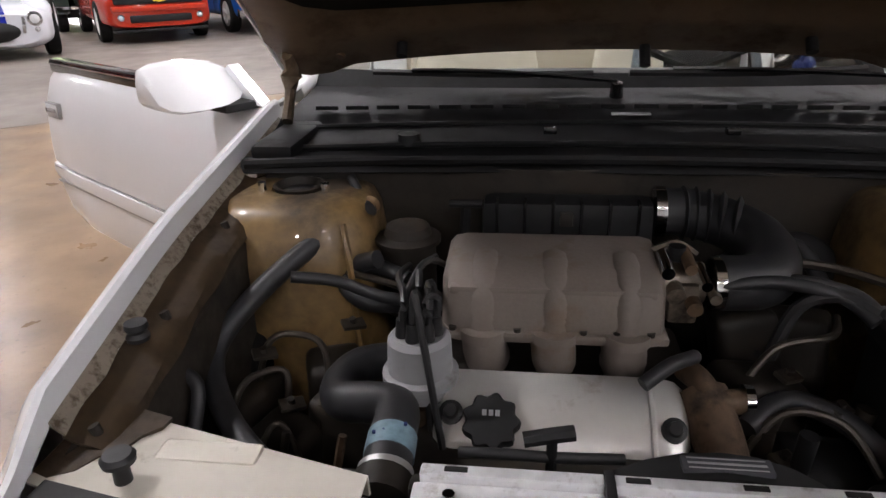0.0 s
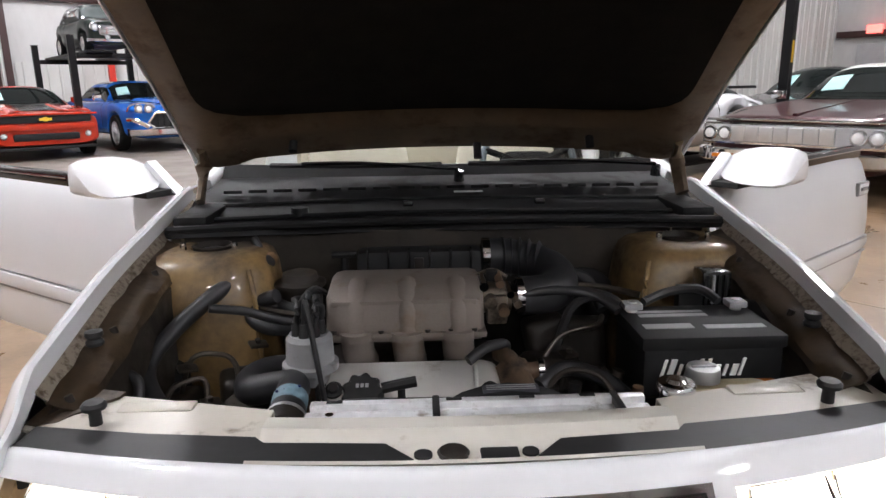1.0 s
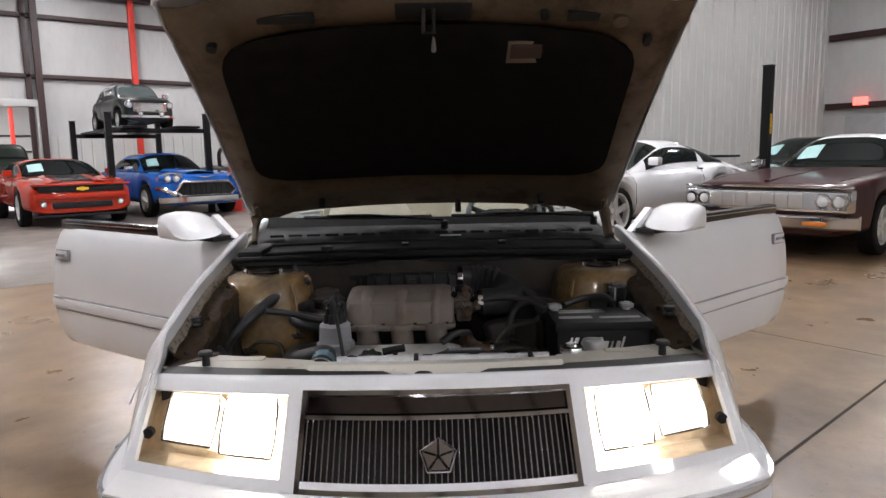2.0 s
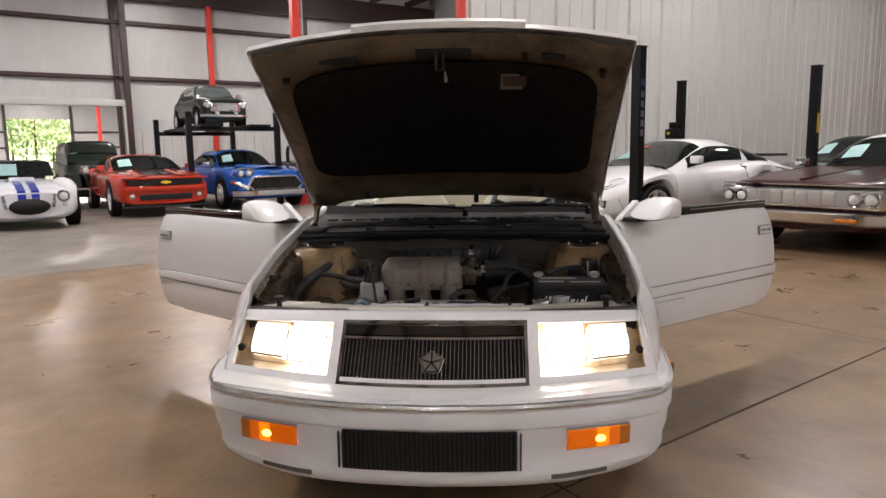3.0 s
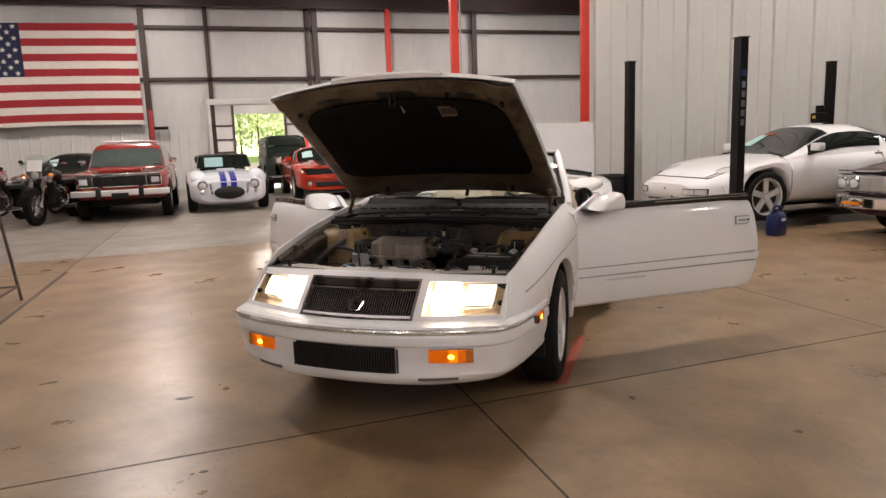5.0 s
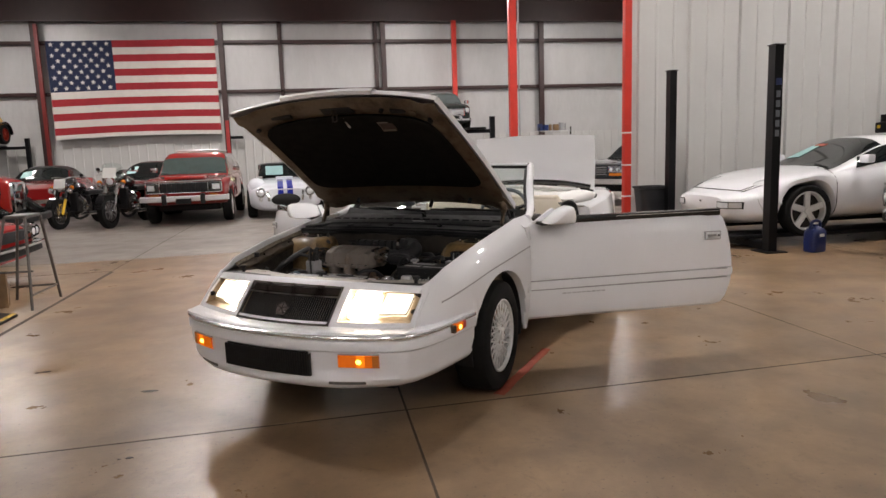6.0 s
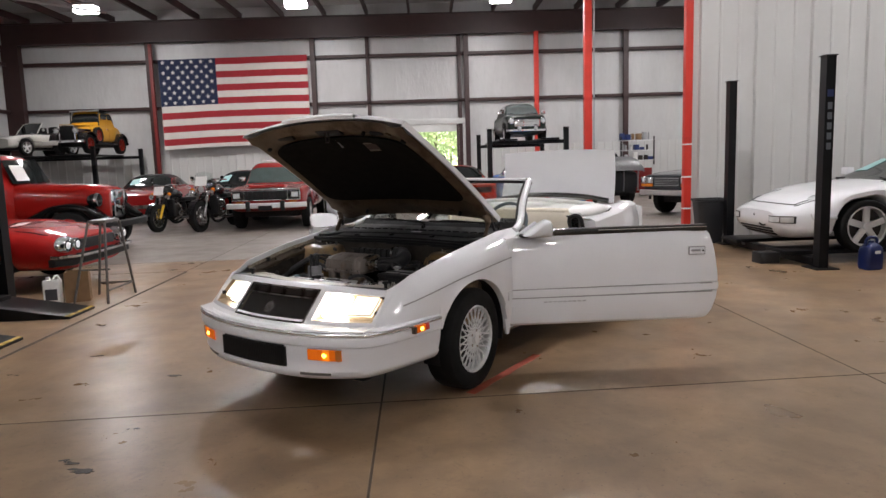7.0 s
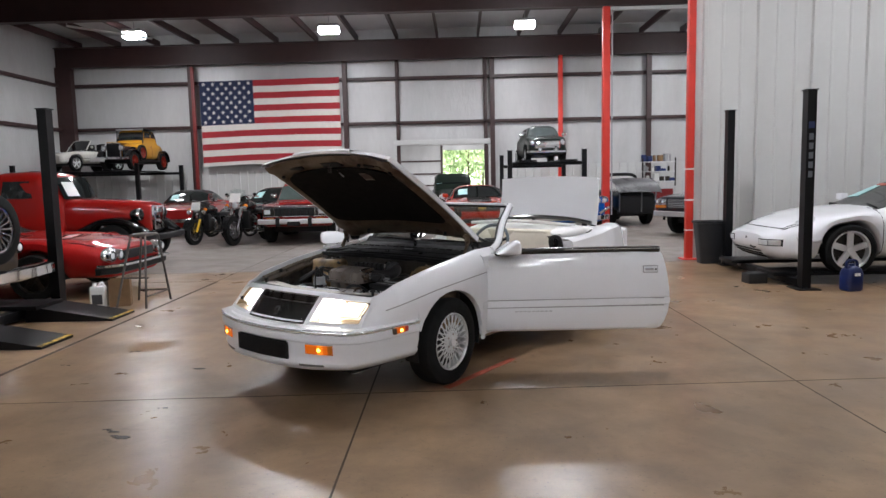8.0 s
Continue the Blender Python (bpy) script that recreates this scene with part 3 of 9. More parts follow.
def seam(ob, widths, top, base, y, p=0.42, hood=None, name="panel_seam"):
    """A fine dark joint: round the side at y, or along the hood at a share of the width."""
    if hood:
        y0, y1, share = hood
        for s in (-1, 1):
            pts = []
            for k in range(9):
                yy = y0 + (y1 - y0) * k / 8
                w, zt, zb = soft(widths, yy), soft(top, yy), lerp(base, yy)
                c = share ** (1 / p)
                pts.append((s * w * share, yy, (zt + zb) / 2 + (zt - zb) / 2 * math.sqrt(1 - c * c) ** p + 0.001))
            part(name, tube(bmesh.new(), pts, 0.006, 5, 1), BLACK, ob)
        return
    w, zt, zb = soft(widths, y), soft(top, y), lerp(base, y)
    for s in (-1, 1):
        pts = []
        for k in range(9):
            a = radians(-50 + 120 * k / 8)
            pts.append((s * (w * abs(math.cos(a)) ** p + 0.001), y, (zt + zb) / 2 + (zt - zb) / 2 * math.copysign(abs(math.sin(a)) ** p, a)))
        part(name, tube(bmesh.new(), pts, 0.005, 5, 1), BLACK, ob)


def parked(name, label, m, col, L, W, H, top, R=0.33, axles=(0.85, 3.55), cabin=None, widths=None, base=None, p=0.42, rim=None, spokes=5, group="", roof=None, sign=False, rim_size=0.66, glass=None, bgap=0.045, bpost=0.52, square=1.0):
    ob = thing(name, label, "car", m, group)
    widths = widths or [(0, W * 0.44), (0.5, W * 0.49), (L * 0.5, W * 0.5), (L - 0.5, W * 0.48), (L, W * 0.43)]
    base = base or [(0, 0.26), (L, 0.28)]
    part("body", hull(L, widths, top, base, R, axles, p), col, ob)
    part("underbody", box(bmesh.new(), -W * 0.36, W * 0.36, max(0.25, axles[0] - 0.25), L - 0.5, max(0.16, R * 0.75), 0.5, 0.03), BLACK, ob)
    tw = 0.2 if R < 0.4 else 0.24
    for y in axles:
        for s in (1, -1):
            wheel(ob, s * (W * 0.5 - tw * 0.5 - 0.01), y, R, R, tw, rim, spokes, s, rim_size)
    if cabin:
        ya, yb, yc, yd, wb, wr = cabin
        for yy in (ya - 0.05, ya + (yd - ya) * 0.55):
            seam(ob, widths, top, base, yy, p)
        seam(ob, widths, top, base, 0, p, (0.22, ya - 0.03, 0.80))
        for s in (-1, 1):
            yh = ya + (yd - ya) * 0.55 - 0.14
            part("door_handle", box(bmesh.new(), s * (soft(widths, yh) - 0.01), s * (soft(widths, yh) + 0.018), yh - 0.07, yh + 0.07, soft(top, yh) * 0.5 + 0.36, soft(top, yh) * 0.5 + 0.385, 0.006), CHROME, ob)
        rise = [(ya, soft(top, ya) - 0.04), (yb, H), (yc, H), (yd, soft(top, yd) - 0.04)]

        def shell(y, deg, off=0.0):
            """A point of the rounded cabin: y along the car, deg round it from the roof's middle."""
            zb = soft(top, y) - 0.11
            zt = max(zb, soft(rise, y))
            slope = (soft(rise, y + 0.02) - soft(rise, y - 0.02)) / 0.04
            sn, cs = math.sin(radians(deg)), max(0.0, math.cos(radians(deg)))
            u, c_ = math.copysign(abs(sn) ** (0.62 * square), sn), cs ** (0.5 * square)
            h_ = (zt - zb) * c_
            w_ = wb - (wb - wr) * min(1.0, h_ / max(0.05, H - zb))
            n_ = Vector((sn * 1.2, -slope * cs, cs + 0.05)).normalized()
            return Vector((w_ * u, y, zb + h_)) + n_ * off

        def patch(name, y0, y1, a0, a1, off, material, thick=0.006, ny=9, na=9, label="", skew=0.0):
            rows = [[shell(y0 + (y1 - y0) * i / ny + skew * (k / na), a0 + (a1 - a0) * k / na, off) for k in range(na + 1)] for i in range(ny + 1)]
            return part(name, sheet(bmesh.new(), rows, thick), material, ob, label, smooth=50)
        g = glass or DARKGLASS
        eh = 0.06 * (yd - ya)
        patch("cabin", ya - eh - 0.01, yd + eh + 0.01, -90, 90, 0.0, col, 0.01, 40, 30)
        if roof:
            patch("roof", yb - 0.06, yc + 0.06, -55, 55, 0.006, roof, 0.01, 12, 12)
        y0, y1 = ya - 0.3 * eh + 0.02, yb - 0.3 * eh
        patch("windshield", y0, y1, -54, 54, 0.010, g, label="tinted windscreen glass")
        patch("rear_window", yc + 0.06, yd - 0.04, -50, 50, 0.010, g)
        ym = ya + (yd - ya) * bpost
        for s in (-1, 1):
            patch("side_window", ya + 0.30 * (yb - ya) + 0.05, ym - bgap, s * 86, s * 58, 0.008, g, skew=0.10)
            patch("side_window", ym + bgap, yd - 0.40 * (yd - yc), s * 86, s * 58, 0.008, g, skew=-0.06)
            part("wiper", tube(bmesh.new(), [shell(y0 + 0.06 * (y1 - y0), 30 * s + 14, 0.022), shell(y0 + 0.12 * (y1 - y0), 30 * s - 16, 0.024)], 0.008, 5, 1), BLACK, ob)
        if sign:
            patch("price_sheet", y0 + 0.36 * (y1 - y0), y0 + 0.76 * (y1 - y0), -36, -12, 0.018, PAPER_CYAN, 0.003, 4, 4, "pale cyan sheet behind the windscreen")
    return ob


def lamp_round(ob, x, y, z, r, ring=True, name="headlight"):
    bm = bmesh.new()
    lathe(bm, [(0.001, -0.035), (r * 0.5, -0.03), (r * 0.9, -0.01), (r, 0.02), (0.001, 0.02)], 20, "Y")
    h = part(name, bm, LENS, ob, m=pose(x, y, z))
    if ring:
        b2 = bmesh.new()
        lathe(b2, [(r * 1.0, -0.02), (r * 1.12, -0.012), (r * 1.16, 0.03), (r, 0.03), (r, -0.02)], 20, "Y")
        part("bezel", b2, CHROME, h)
    return h


def lamp_rect(ob, x, y, z, w, h, material=None, name="headlight"):
    q = part(name, box(bmesh.new(), -w / 2, w / 2, -0.02, 0.05, -h / 2, h / 2, 0.012), material or LENS, ob, m=pose(x, y, z))
    return q


def bar(ob, name, w, y, z, h, d, material, bow=0.08, n=13, label=""):
    """A bumper: a bowed bar across the car."""
    rings = []
    for i in range(n):
        u = -1 + 2 * i / (n - 1)
        yy = y + bow * u * u + (0.12 * max(0, abs(u) - 0.85) / 0.15)
        rings.append([(u * w, yy - d, z - h * 0.35), (u * w, yy - d, z + h * 0.35), (u * w, yy - d * 0.6, z + h * 0.5), (u * w, yy, z + h * 0.5), (u * w, yy, z - h * 0.5), (u * w, yy - d * 0.6, z - h * 0.5)])
    return part(name, skin(bmesh.new(), rings), material, ob, label)


def mirrors(ob, x, y, z, material):
    for s in (-1, 1):
        bm = bmesh.new()
        box(bm, s * x, s * (x + 0.16), y - 0.05, y + 0.06, z - 0.05, z + 0.06, 0.025)
        part("door_mirror", bm, material, ob)


# orange-red muscle coupe
ORANGE = paint("orange_red_paint", (0.44, 0.024, 0.006))
c = parked("muscle_coupe", "orange-red muscle coupe with black hood stripe", pose(1.80, 13.25, 0, 0, 0, 2), ORANGE, 4.8, 1.92, 1.31,
           [(0, 0.77), (0.25, 0.84), (1.3, 0.94), (1.6, 0.96), (3.9, 1.02), (4.8, 0.95)], 0.36, (0.95, 3.8), (1.45, 2.35, 3.2, 4.2, 0.84, 0.70), sign=True, p=0.38, rim=ALLOY, group="parked cars")
part("grille", box(bmesh.new(), -0.74, 0.74, -0.03, 0.2, 0.66, 0.79, 0.03), BLACK, c)
part("lower_grille", box(bmesh.new(), -0.52, 0.52, -0.03, 0.2, 0.36, 0.48, 0.03), BLACK, c)
part("badge", prism(bmesh.new(), [(-0.10, 0.70), (-0.03, 0.70), (-0.03, 0.685), (0.03, 0.685), (0.03, 0.70), (0.10, 0.70), (0.10, 0.745), (0.03, 0.745), (0.03, 0.76), (-0.03, 0.76), (-0.03, 0.745), (-0.10, 0.745)], -0.05, -0.02, "y"), YELLOW, c, "gold badge")
part("splitter", box(bmesh.new(), -0.8, 0.8, 0.0, 0.3, 0.2, 0.25, 0.02), BLACK, c)
for s in (-1, 1):
    lamp_rect(c, s * 0.62, 0.015, 0.73, 0.22, 0.085, DARKGLASS)
    lamp_round(c, s * 0.66, 0.0, 0.45, 0.055, name="fog_lamp")
part("hood_stripe", sheet(bmesh.new(), [[(x, y, soft([(0, 0.77), (0.25, 0.84), (1.3, 0.94), (1.6, 0.96)], y) + 0.012) for x in (-0.32, -0.1, 0.1, 0.32)] for y in (0.45, 0.8, 1.15, 1.38)], 0.012), BLACK_GLOSS, c, "gloss black hood stripe")
part("hood_dome", sheet(bmesh.new(), [[(x, y, soft([(0, 0.77), (0.25, 0.84), (1.3, 0.94), (1.6, 0.96)], y) + h) for x, h in ((-0.50, 0.0), (-0.42, 0.022), (-0.34, 0.03), (-0.30, 0.012))] for y in (0.3, 0.6, 1.0, 1.38)], 0.01), ORANGE, c)
part("hood_dome", sheet(bmesh.new(), [[(x, y, soft([(0, 0.77), (0.25, 0.84), (1.3, 0.94), (1.6, 0.96)], y) + h) for x, h in ((0.50, 0.0), (0.42, 0.022), (0.34, 0.03), (0.30, 0.012))] for y in (0.3, 0.6, 1.0, 1.38)], 0.01), ORANGE, c)
part("brow", box(bmesh.new(), -0.84, 0.84, -0.055, 0.2, 0.79, 0.825, 0.016), ORANGE, c)
part("bumper_lip", box(bmesh.new(), -0.80, 0.80, -0.05, 0.2, 0.54, 0.64, 0.03), ORANGE, c)
mirrors(c, 0.86, 1.75, 1.02, ORANGE)

# white roadster with blue stripes
RWHITE = paint("roadster_white_paint", (0.64, 0.66, 0.71))
BLUE = paint("racing_blue_paint", (0.012, 0.025, 0.30))
c = parked("roadster", "white roadster with two dark blue racing stripes", pose(-0.68, 12.02, 0, 0, 0, 4) @ Matrix.Diagonal((1, 1, 1.01, 1)), RWHITE, 3.95, 1.72, 1.18,
           [(0, 0.64), (0.15, 0.72), (0.6, 0.80), (1.4, 0.87), (2.2, 0.87), (3.95, 0.72)], 0.34, (0.72, 3.05), None, p=0.55, base=[(0, 0.20), (0.2, 0.15), (3.95, 0.2)], group="parked cars", widths=[(0, 0.60), (0.2, 0.78), (0.6, 0.85), (1.6, 0.78), (3.0, 0.86), (3.95, 0.6)])
bm = bmesh.new()
lathe(bm, [(0.001, -0.03), (0.26, -0.03), (0.30, 0.0), (0.27, 0.05), (0.001, 0.05)], 28, "Y")
part("grille_mouth", bm, BLACK, c, m=pose(0, -0.05, 0.415) @ Matrix.Diagonal((1.05, 1, 0.46, 1)))
for s in (-1, 1):
    lamp_round(c, s * 0.53, 0.015, 0.575, 0.095)
    lamp_round(c, s * 0.54, 0.01, 0.43, 0.035, name="side_lamp")
    part("overrider", tube(bmesh.new(), [(s * 0.36, -0.05, 0.40), (s * 0.37, -0.09, 0.50), (s * 0.38, -0.03, 0.60)], 0.028, 8, 4), CHROME, c)
    rows = []
    for i in range(10):
        y = 0.02 + 1.42 * i / 9
        zt = soft([(0, 0.64), (0.15, 0.72), (0.6, 0.80), (1.4, 0.87), (2.2, 0.87), (3.95, 0.72)], y)
        rows.append([(s * u, y, zt + 0.012) for u in (0.04, 0.10, 0.165)])
    rows.insert(0, [(s * u, -0.014, 0.585) for u in (0.04, 0.10, 0.165)])
    rows.insert(0, [(s * u, -0.020, 0.53) for u in (0.04, 0.10, 0.165)])
    part("racing_stripe", sheet(bmesh.new(), rows, 0.012), BLUE, c, "dark blue stripe")
    part("screen_post", tube(bmesh.new(), [(s * 0.6, 1.45, 0.9), (s * 0.54, 1.62, 1.17)], 0.014, 8, 1), CHROME, c)
    ball(bm := bmesh.new(), (s * 0.62, 0.72, 0.66), 0.34, (0.70, 1.35, 0.68))
    part("front_fender", bm, RWHITE, c)
part("screen", sheet(bmesh.new(), [[(-0.6, 1.45, 0.9), (0, 1.40, 0.9), (0.6, 1.45, 0.9)], [(-0.54, 1.62, 1.17), (0, 1.58, 1.18), (0.54, 1.62, 1.17)]], 0.006), DARKGLASS, c)
part("soft_top", hull(1.3, [(0, 0.55), (0.6, 0.62), (1.3, 0.5)], [(0, 1.17), (0.5, 1.22), (1.3, 0.95)], [(0, 1.12), (1.3, 0.85)], 0.1, (), 0.5), BLACK, c, "black cloth soft top", m=pose(0, 1.6, 0))
part("seat_backs", box(bmesh.new(), -0.52, 0.52, 2.0, 2.15, 0.7, 1.08, 0.05), BLACK, c)
part("price_sheet", box(bmesh.new(), -0.42, -0.02, 1.36, 1.37, 0.93, 1.14), PAPER_CYAN, c)
part("bonnet_scoop", box(bmesh.new(), -0.2, 0.2, 0.85, 1.2, 0.80, 0.90, 0.035), RWHITE, c)

# red off-road wagon
BRIGHTWORK = mat("satin_brightwork", (0.80, 0.80, 0.81), 0.28, 0.5, var=0.06)
WAGON_RED = paint("wagon_red_paint", (0.25, 0.010, 0.008))
c = parked("off_road_wagon", "red four wheel drive wagon with chrome bumper", pose(-2.70, 11.45, 0, 0, 0, 2) @ Matrix.Diagonal((0.95, 1, 0.98, 1)), WAGON_RED, 4.7, 1.86, 1.56,
           [(0, 0.94), (0.2, 0.98), (1.4, 1.04), (4.7, 1.06)], 0.36, (0.8, 3.55), (1.42, 1.82, 4.2, 4.55, 0.82, 0.70), base=[(0, 0.46), (0.3, 0.40), (4.7, 0.42)], p=0.24, square=0.42, group="parked cars", glass=mat("greenish_screen", (0.060, 0.085, 0.080), 0.06, coat=0.3))
part("grille_surround", box(bmesh.new(), -0.80, 0.80, -0.045, 0.1, 0.685, 0.925, 0.03), CHROME, c)
part("grille", box(bmesh.new(), -0.50, 0.50, -0.06, 0.1, 0.705, 0.905, 0.01), BLACK, c)
for k in range(10):
    part("grille_bar", box(bmesh.new(), -0.45 + 0.1 * k - 0.005, -0.45 + 0.1 * k + 0.005, -0.066, -0.05, 0.71, 0.90), BLACK_GLOSS, c)
for s in (-1, 1):
    part("lamp_panel", box(bmesh.new(), s * 0.645 - 0.135, s * 0.645 + 0.135, -0.056, 0.05, 0.705, 0.905, 0.01), BLACK_GLOSS, c)
    lamp_rect(c, s * 0.675, -0.066, 0.81, 0.145, 0.10)
    part("lamp_bezel", tube(bmesh.new(), [(s * x, -0.088, z) for x, z in ((0.595, 0.755), (0.595, 0.865), (0.755, 0.865), (0.755, 0.755), (0.595, 0.755))], 0.009, 6, 1), CHROME, c)
    part("bumper_guard", box(bmesh.new(), s * 0.40 - 0.05, s * 0.40 + 0.05, -0.22, -0.1, 0.46, 0.68, 0.02), BLACK, c)
    part("marker_lamp", box(bmesh.new(), s * 0.62 - 0.09, s * 0.62 + 0.09, -0.05, 0.0, 0.635, 0.668, 0.008), AMBER, c)
bar(c, "bumper", 0.93, -0.1, 0.575, 0.12, 0.10, BRIGHTWORK, 0.04, label="bright satin chrome bumper")
part("plate", box(bmesh.new(), -0.16, 0.16, -0.215, -0.2, 0.47, 0.58), BLACK, c)
part("hood_bulge", box(bmesh.new(), -0.42, 0.42, 0.1, 1.35, 0.97, 1.045, 0.03), WAGON_RED, c)
part("hood_lip", box(bmesh.new(), -0.80, 0.80, -0.05, 0.05, 0.93, 0.96, 0.01), CHROME, c)
for s in (-1, 1):
    part("roof_rail", tube(bmesh.new(), [(s * 0.52, 2.2, 1.60), (s * 0.52, 4.0, 1.60)], 0.015, 8, 1), SILVER, c)
for y in (2.3, 3.1, 3.9):
    part("rack_bar", tube(bmesh.new(), [(-0.52, y, 1.61), (0.52, y, 1.61)], 0.013, 8, 1), SILVER, c)
mirrors(c, 0.88, 1.75, 1.16, CHROME)

# blue fifties car
BLU = paint("metallic_blue_paint", (0.008, 0.12, 0.50), 0.2, 0.3)
c = parked("fifties_coupe", "metallic blue fifties car with dark grille", pose(4.22, 13.5, 0, 0, 0, 4), BLU, 5.2, 1.96, 1.40,
           [(0, 0.88), (0.2, 0.94), (1.7, 1.0), (4.0, 1.0), (5.2, 0.94)], 0.36, (0.95, 3.85), (1.7, 2.25, 3.5, 4.0, 0.78, 0.62), p=0.34, sign=True, group="parked cars")
GR_ = [(-0.66, 0.56), (-0.52, 0.46), (0.52, 0.46), (0.66, 0.56), (0.50, 0.76), (-0.50, 0.76)]
part("grille", prism(bmesh.new(), GR_, -0.035, 0.12, "y"), BLACK, c)
part("grille_surround", tube(bmesh.new(), [(x, -0.05, z) for x, z in GR_ + GR_[:1]], 0.028, 8, 1), CHROME, c)
for k in range(9):
    part("grille_bar", box(bmesh.new(), -0.46 + 0.115 * k - 0.006, -0.46 + 0.115 * k + 0.006, -0.05, -0.03, 0.47, 0.75), BLACK_GLOSS, c)
bar(c, "bumper", 0.99, -0.06, 0.40, 0.15, 0.12, CHROME, 0.10)
for s in (-1, 1):
    pod = bmesh.new()
    ball(pod, (s * 0.735, 0.06, 0.845), 0.2, (1.12, 0.75, 0.50), 20, 12)
    part("lamp_pod", pod, BLU, c)
    part("lamp_brow", tube(bmesh.new(), [(s * 0.50, -0.02, 0.86), (s * 0.60, -0.05, 0.93), (s * 0.78, -0.04, 0.95), (s * 0.93, 0.04, 0.90), (s * 0.97, 0.12, 0.80)], 0.022, 8, 5), CHROME, c)
    part("bumper_wing", tube(bmesh.new(), [(s * 0.68, -0.12, 0.50), (s * 0.80, -0.10, 0.58), (s * 0.93, -0.02, 0.64), (s * 0.985, 0.10, 0.64)], 0.045, 8, 5), CHROME, c)
    for k in (0, 1):
        lamp_round(c, s * (0.645 + 0.17 * k), -0.085 + 0.02 * k, 0.845, 0.072)
part("hood_scoop", sheet(bmesh.new(), [[(x, y, soft([(0, 0.88), (0.2, 0.94), (1.7, 1.0)], y) + h) for x, h in ((-0.34, 0.0), (-0.26, 0.035), (0, 0.055), (0.26, 0.035), (0.34, 0.0))] for y in (0.25, 0.5, 1.0, 1.6)], 0.012), BLU, c)
part("hood_ornament", prism(bmesh.new(), [(-0.22, 0.885), (0.0, 0.845), (0.22, 0.885), (0.0, 0.87)], -0.03, 0.0, "y"), CHROME, c)
mirrors(c, 0.86, 1.9, 1.05, CHROME)

# dark green vintage car
VGREEN = mat("very_dark_green_paint", (0.007, 0.013, 0.009), 0.4, var=0.1, coat=0.35, spec=0.15)
c = parked("vintage_sedan", "very dark green vintage sedan, upright", pose(1.05, 16.9, 0, 0, 0, 3), VGREEN, 3.8, 1.5, 1.68,
           [(0, 1.0), (0.3, 1.1), (1.2, 1.18), (3.3, 1.2), (3.8, 0.9)], 0.38, (0.5, 3.0), (1.25, 1.3, 3.2, 3.4, 0.62, 0.60), p=0.4, sign=True, square=0.55, group="parked cars", widths=[(0, 0.36), (0.8, 0.42), (1.3, 0.66), (3.3, 0.68), (3.8, 0.55)], base=[(0, 0.4), (3.8, 0.4)], spokes=12)
for s in (-1, 1):
    lamp_round(c, s * 0.38, -0.05, 0.95, 0.1)
    rows = [[(s * x, 0.5 + 0.52 * math.cos(a), 0.38 + 0.5 * math.sin(a)) for x in (0.48, 0.6, 0.74)] for a in [radians(d) for d in range(0, 181, 15)]]
    part("front_wing", sheet(bmesh.new(), rows, 0.02), VGREEN, c)
bar(c, "bumper", 0.75, -0.15, 0.5, 0.06, 0.03, CHROME)

# dark cars behind the motorcycles
DARKP = paint("black_green_paint", (0.012, 0.014, 0.014))
c = parked("dark_coupe", "near-black coupe parked behind a motorcycle", pose(-4.65, 13.9, 0, 0, 0, -6), DARKP, 4.6, 1.85, 1.36,
           [(0, 0.78), (0.3, 0.88), (1.5, 0.95), (3.8, 0.98), (4.6, 0.9)], 0.33, (0.9, 3.6), (1.5, 2.2, 3.1, 3.9, 0.76, 0.58), sign=True, p=0.36, group="parked cars")
for s in (-1, 1):
    lamp_round(c, s * 0.66, 0.0, 0.68, 0.08)
bar(c, "bumper", 0.9, -0.06, 0.48, 0.12, 0.08, CHROME)
RED2 = paint("cherry_red_paint", (0.26, 0.010, 0.010))
c = parked("red_convertible", "cherry red car with a dark soft top", pose(-6.9, 14.3, 0, 0, 0, 8), RED2, 4.6, 1.85, 1.32,
           [(0, 0.78), (0.3, 0.88), (1.5, 0.95), (3.8, 0.98), (4.6, 0.9)], 0.33, (0.9, 3.6), (1.5, 2.1, 3.1, 3.9, 0.76, 0.58), sign=True, p=0.36, group="parked cars", roof=BLACK)
for s in (-1, 1):
    lamp_round(c, s * 0.66, 0.0, 0.68, 0.08)
bar(c, "bumper", 0.9, -0.06, 0.48, 0.12, 0.08, CHROME)

# maroon sixties car
MAROON = mat("dark_maroon_paint", (0.040, 0.006, 0.009), 0.35, var=0.05, scale=3, coat=0.45, spec=0.3)
c = parked("sixties_hardtop", "dark maroon sixties hardtop with chrome grille", pose(6.80, 2.72, 0, 0, 0, -90 + 2), MAROON, 5.1, 1.92, 1.40,
           [(0, 0.82), (0.1, 0.86), (1.5, 0.95), (1.8, 0.97), (4.0, 0.98), (5.1, 0.94)], 0.345, (0.95, 3.85), (2.0, 2.62, 3.7, 4.3, 0.80, 0.62), p=0.26, sign=True, group="parked cars", roof=paint("white_roof_paint", (0.7, 0.7, 0.68)), glass=None)
part("grille_surround", box(bmesh.new(), -0.93, 0.93, -0.05, 0.1, 0.535, 0.775, 0.025), CHROME, c)
part("grille", box(bmesh.new(), -0.89, 0.89, -0.062, 0.1, 0.56, 0.75, 0.01), GREYP, c)
for i in range(7):
    x0 = -0.52 + 0.15 * i
    part("grille_bar", box(bmesh.new(), x0 - 0.072, x0 + 0.072, -0.075, 0.0, 0.575, 0.735, 0.01), SILVER, c)
for s in (-1, 1):
    for k in (0, 1):
        lamp_round(c, s * (0.66 + 0.165 * k), -0.065, 0.655, 0.075)
